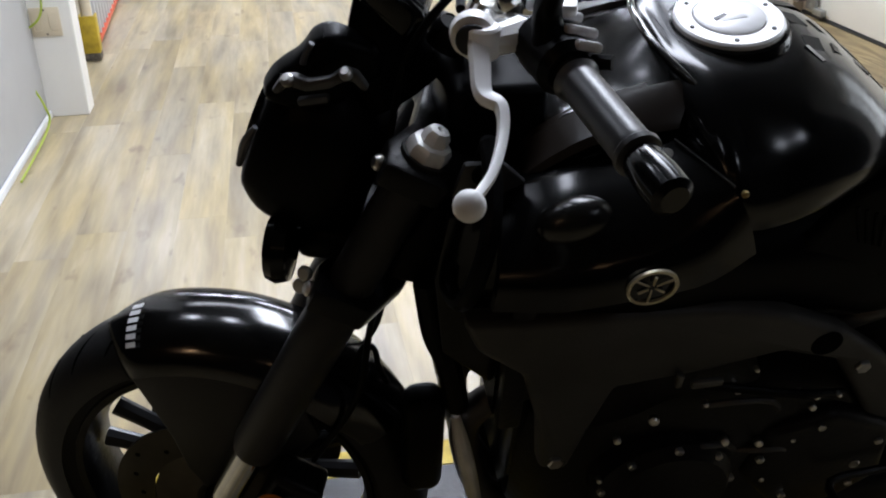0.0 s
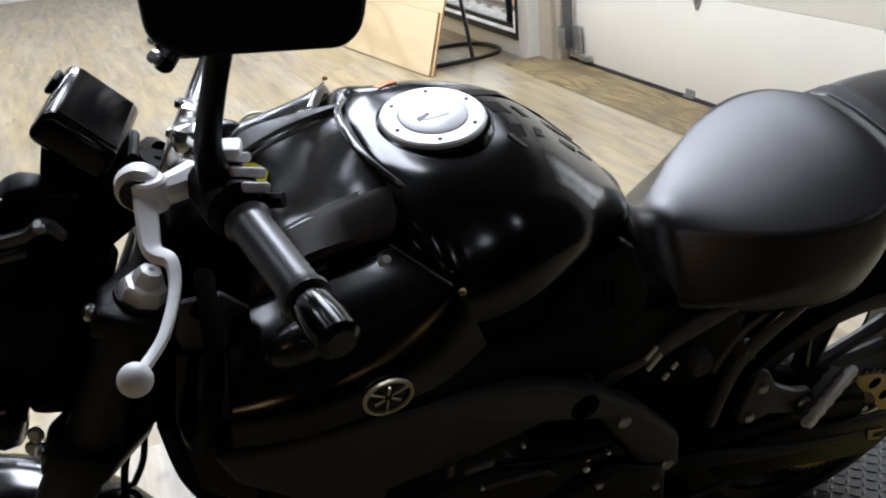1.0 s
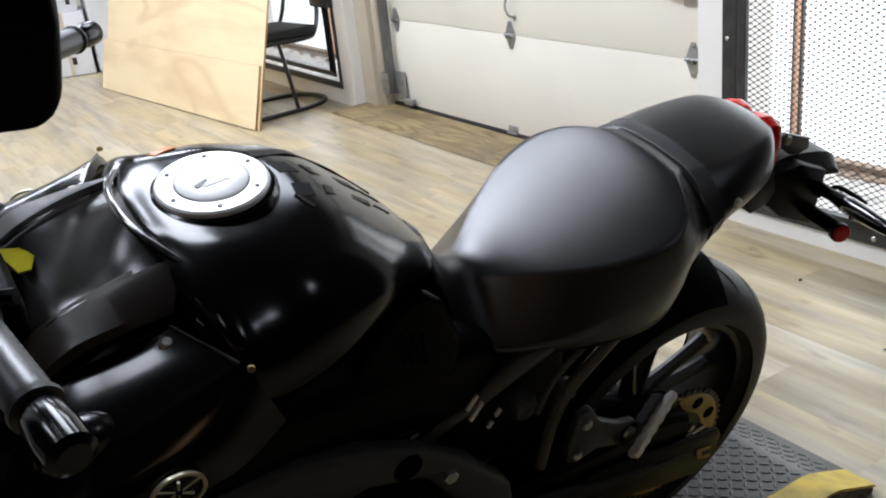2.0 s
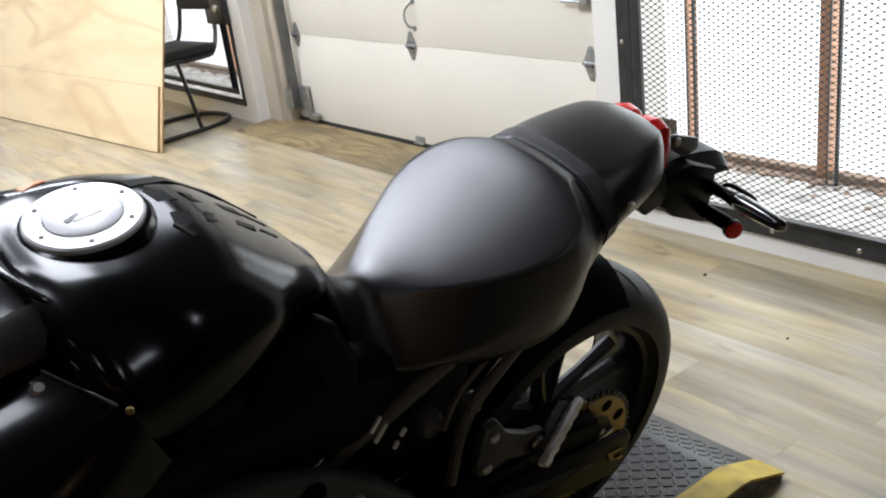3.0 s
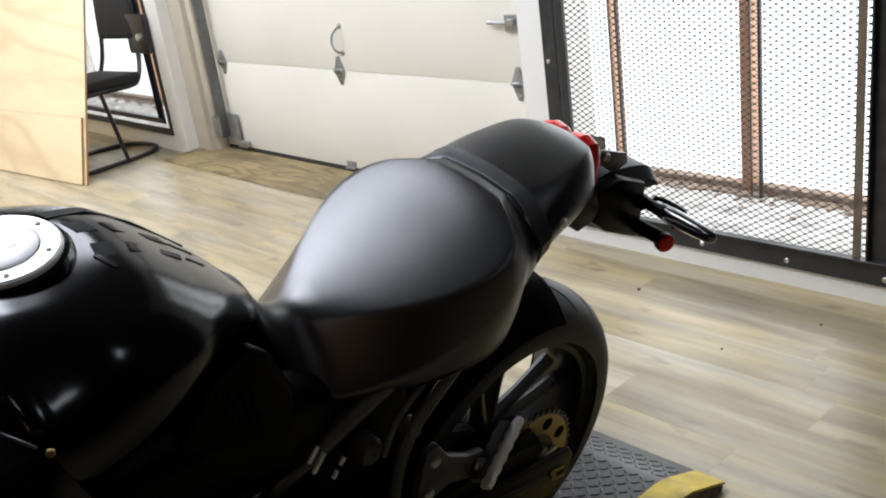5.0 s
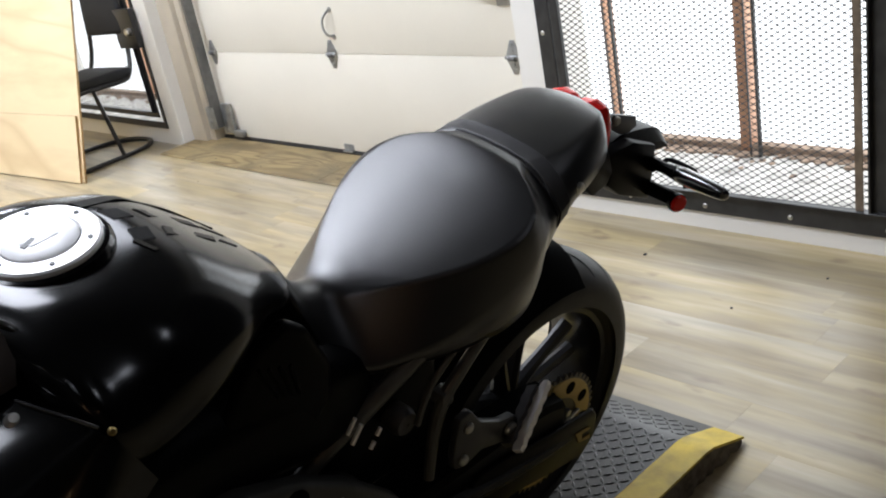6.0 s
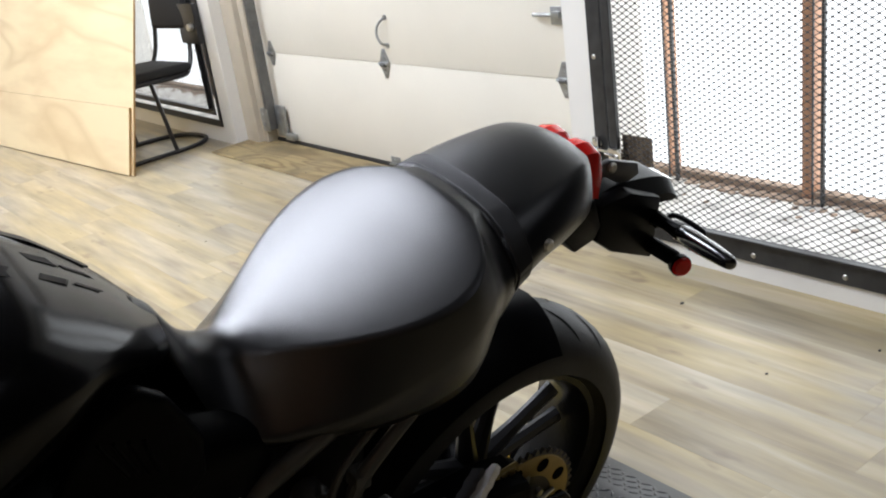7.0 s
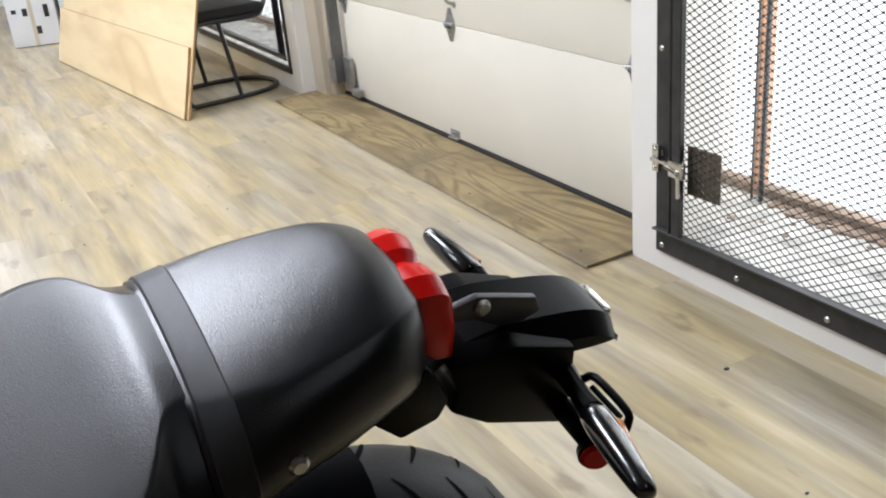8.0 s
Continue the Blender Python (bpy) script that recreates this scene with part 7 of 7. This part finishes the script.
    # Ignition lock before the tank.
    bm = lathe(bmesh.new(), [(0.022, 0.0), (0.022, 0.02), (0.018, 0.026), (0.004, 0.026)], 2, 24, Matrix.Translation((1.03, 0, 0.985)) @ Matrix.Rotation(-RAKE, 4, "Y"))
    bpart("ignition_lock", bm, M_PLASTIC, "black ignition lock", steer=True)


handlebar()
bpart("chrome_knob", lathe(bmesh.new(), [(0.006, 0.0), (0.018, 0.003), (0.020, 0.012), (0.016, 0.022), (0.002, 0.024)], 2, 24, Matrix.Translation((0.954, 0.160, 1.092))), M_CHROME, "bright round clamp cap", steer=True)

# ---- a second motorcycle at the far end of the room ----
far_bike = copy_thing(bike, Matrix.Translation((-0.66, 9.42, 0.004)) @ pose(0, 0, 0, 0, 0, 180) @ Matrix.Translation((-0.02, -1.30, -0.068)) @ BIKE)
tagged(far_bike, "black motorcycle parked far off on the plank floor", "motorcycle")


# ---- floor of vinyl planks ----
def floor():
    slab = part("floor", box(bmesh.new(), (ROOM_W - 0.15, ROOM_S - 0.15, -0.15), (3.7, ROOM_N + 0.15, -0.0045)), M_MATSIDE)
    tagged(slab, "grey and straw coloured vinyl plank floor", "floor", kind="structure")
    w, l, h, b = 0.152, 1.22, 0.0045, 0.0003
    verts = []
    for z, i in ((-h, 0.0), (-b, 0.0), (0.0, b)):
        verts += [(i, i, z), (w - i, i, z), (w - i, l - i, z), (i, l - i, z)]
    faces = [(8, 9, 10, 11)]
    for o in (0, 4):
        faces += [(o + k, o + (k + 1) % 4, o + 4 + (k + 1) % 4, o + 4 + k) for k in range(4)]
    me = bpy.data.meshes.new("plank")
    me.from_pydata(verts, [], faces)
    me.materials.append(M_PLANK)
    rnd = random.Random(11)
    rest_v, rest_f = [], []
    gap = 0.0001
    cols = int((3.12 - ROOM_W) / (w + gap))
    for c in range(cols):
        x = 3.12 - (c + 1) * (w + gap)
        y = ROOM_S - rnd.uniform(0, 1.2)
        while y < ROOM_N:
            near = -0.95 < x < 3.0 and 0.6 < y + l / 2 < 9.4
            if near:
                p = new("plank", me)
                p.location = (x, y, 0)
                p.parent = slab
            else:
                o = len(rest_v)
                rest_v += [(max(ROOM_W, a + x), min(ROOM_N, max(ROOM_S, d + y)), z) for a, d, z in verts]
                rest_f += [tuple(i + o for i in f) for f in faces]
            y += l + gap
    far = bpy.data.meshes.new("planks_beyond")
    far.from_pydata(rest_v, [], rest_f)
    far.materials.append(M_PLANK)
    ob = new("planks_beyond", far)
    ob.parent = slab
    ob["kind"] = "stuff"
    # A few crumbs of dirt.
    bm = bmesh.new()
    spots = [(2.66, 1.782, 0.006), (2.45, 1.35, 0.004), (2.72, 1.2, 0.004), (1.95, 2.35, 0.004)] + [(rnd.uniform(1.2, 2.7), rnd.uniform(1.7, 4.5), rnd.uniform(0.0012, 0.003)) for _ in range(40)]
    for x, y, r in spots:
        bmesh.ops.create_icosphere(bm, subdivisions=1, radius=r, matrix=Matrix.Translation((x, y, r * 0.3)) @ Matrix.Diagonal((1.5, 1, 0.6, 1)))
    grit = part("grit", bm, M_INK)
    tagged(grit, "dark crumbs of grit scattered on the floor", "grit", kind="stuff")


floor()
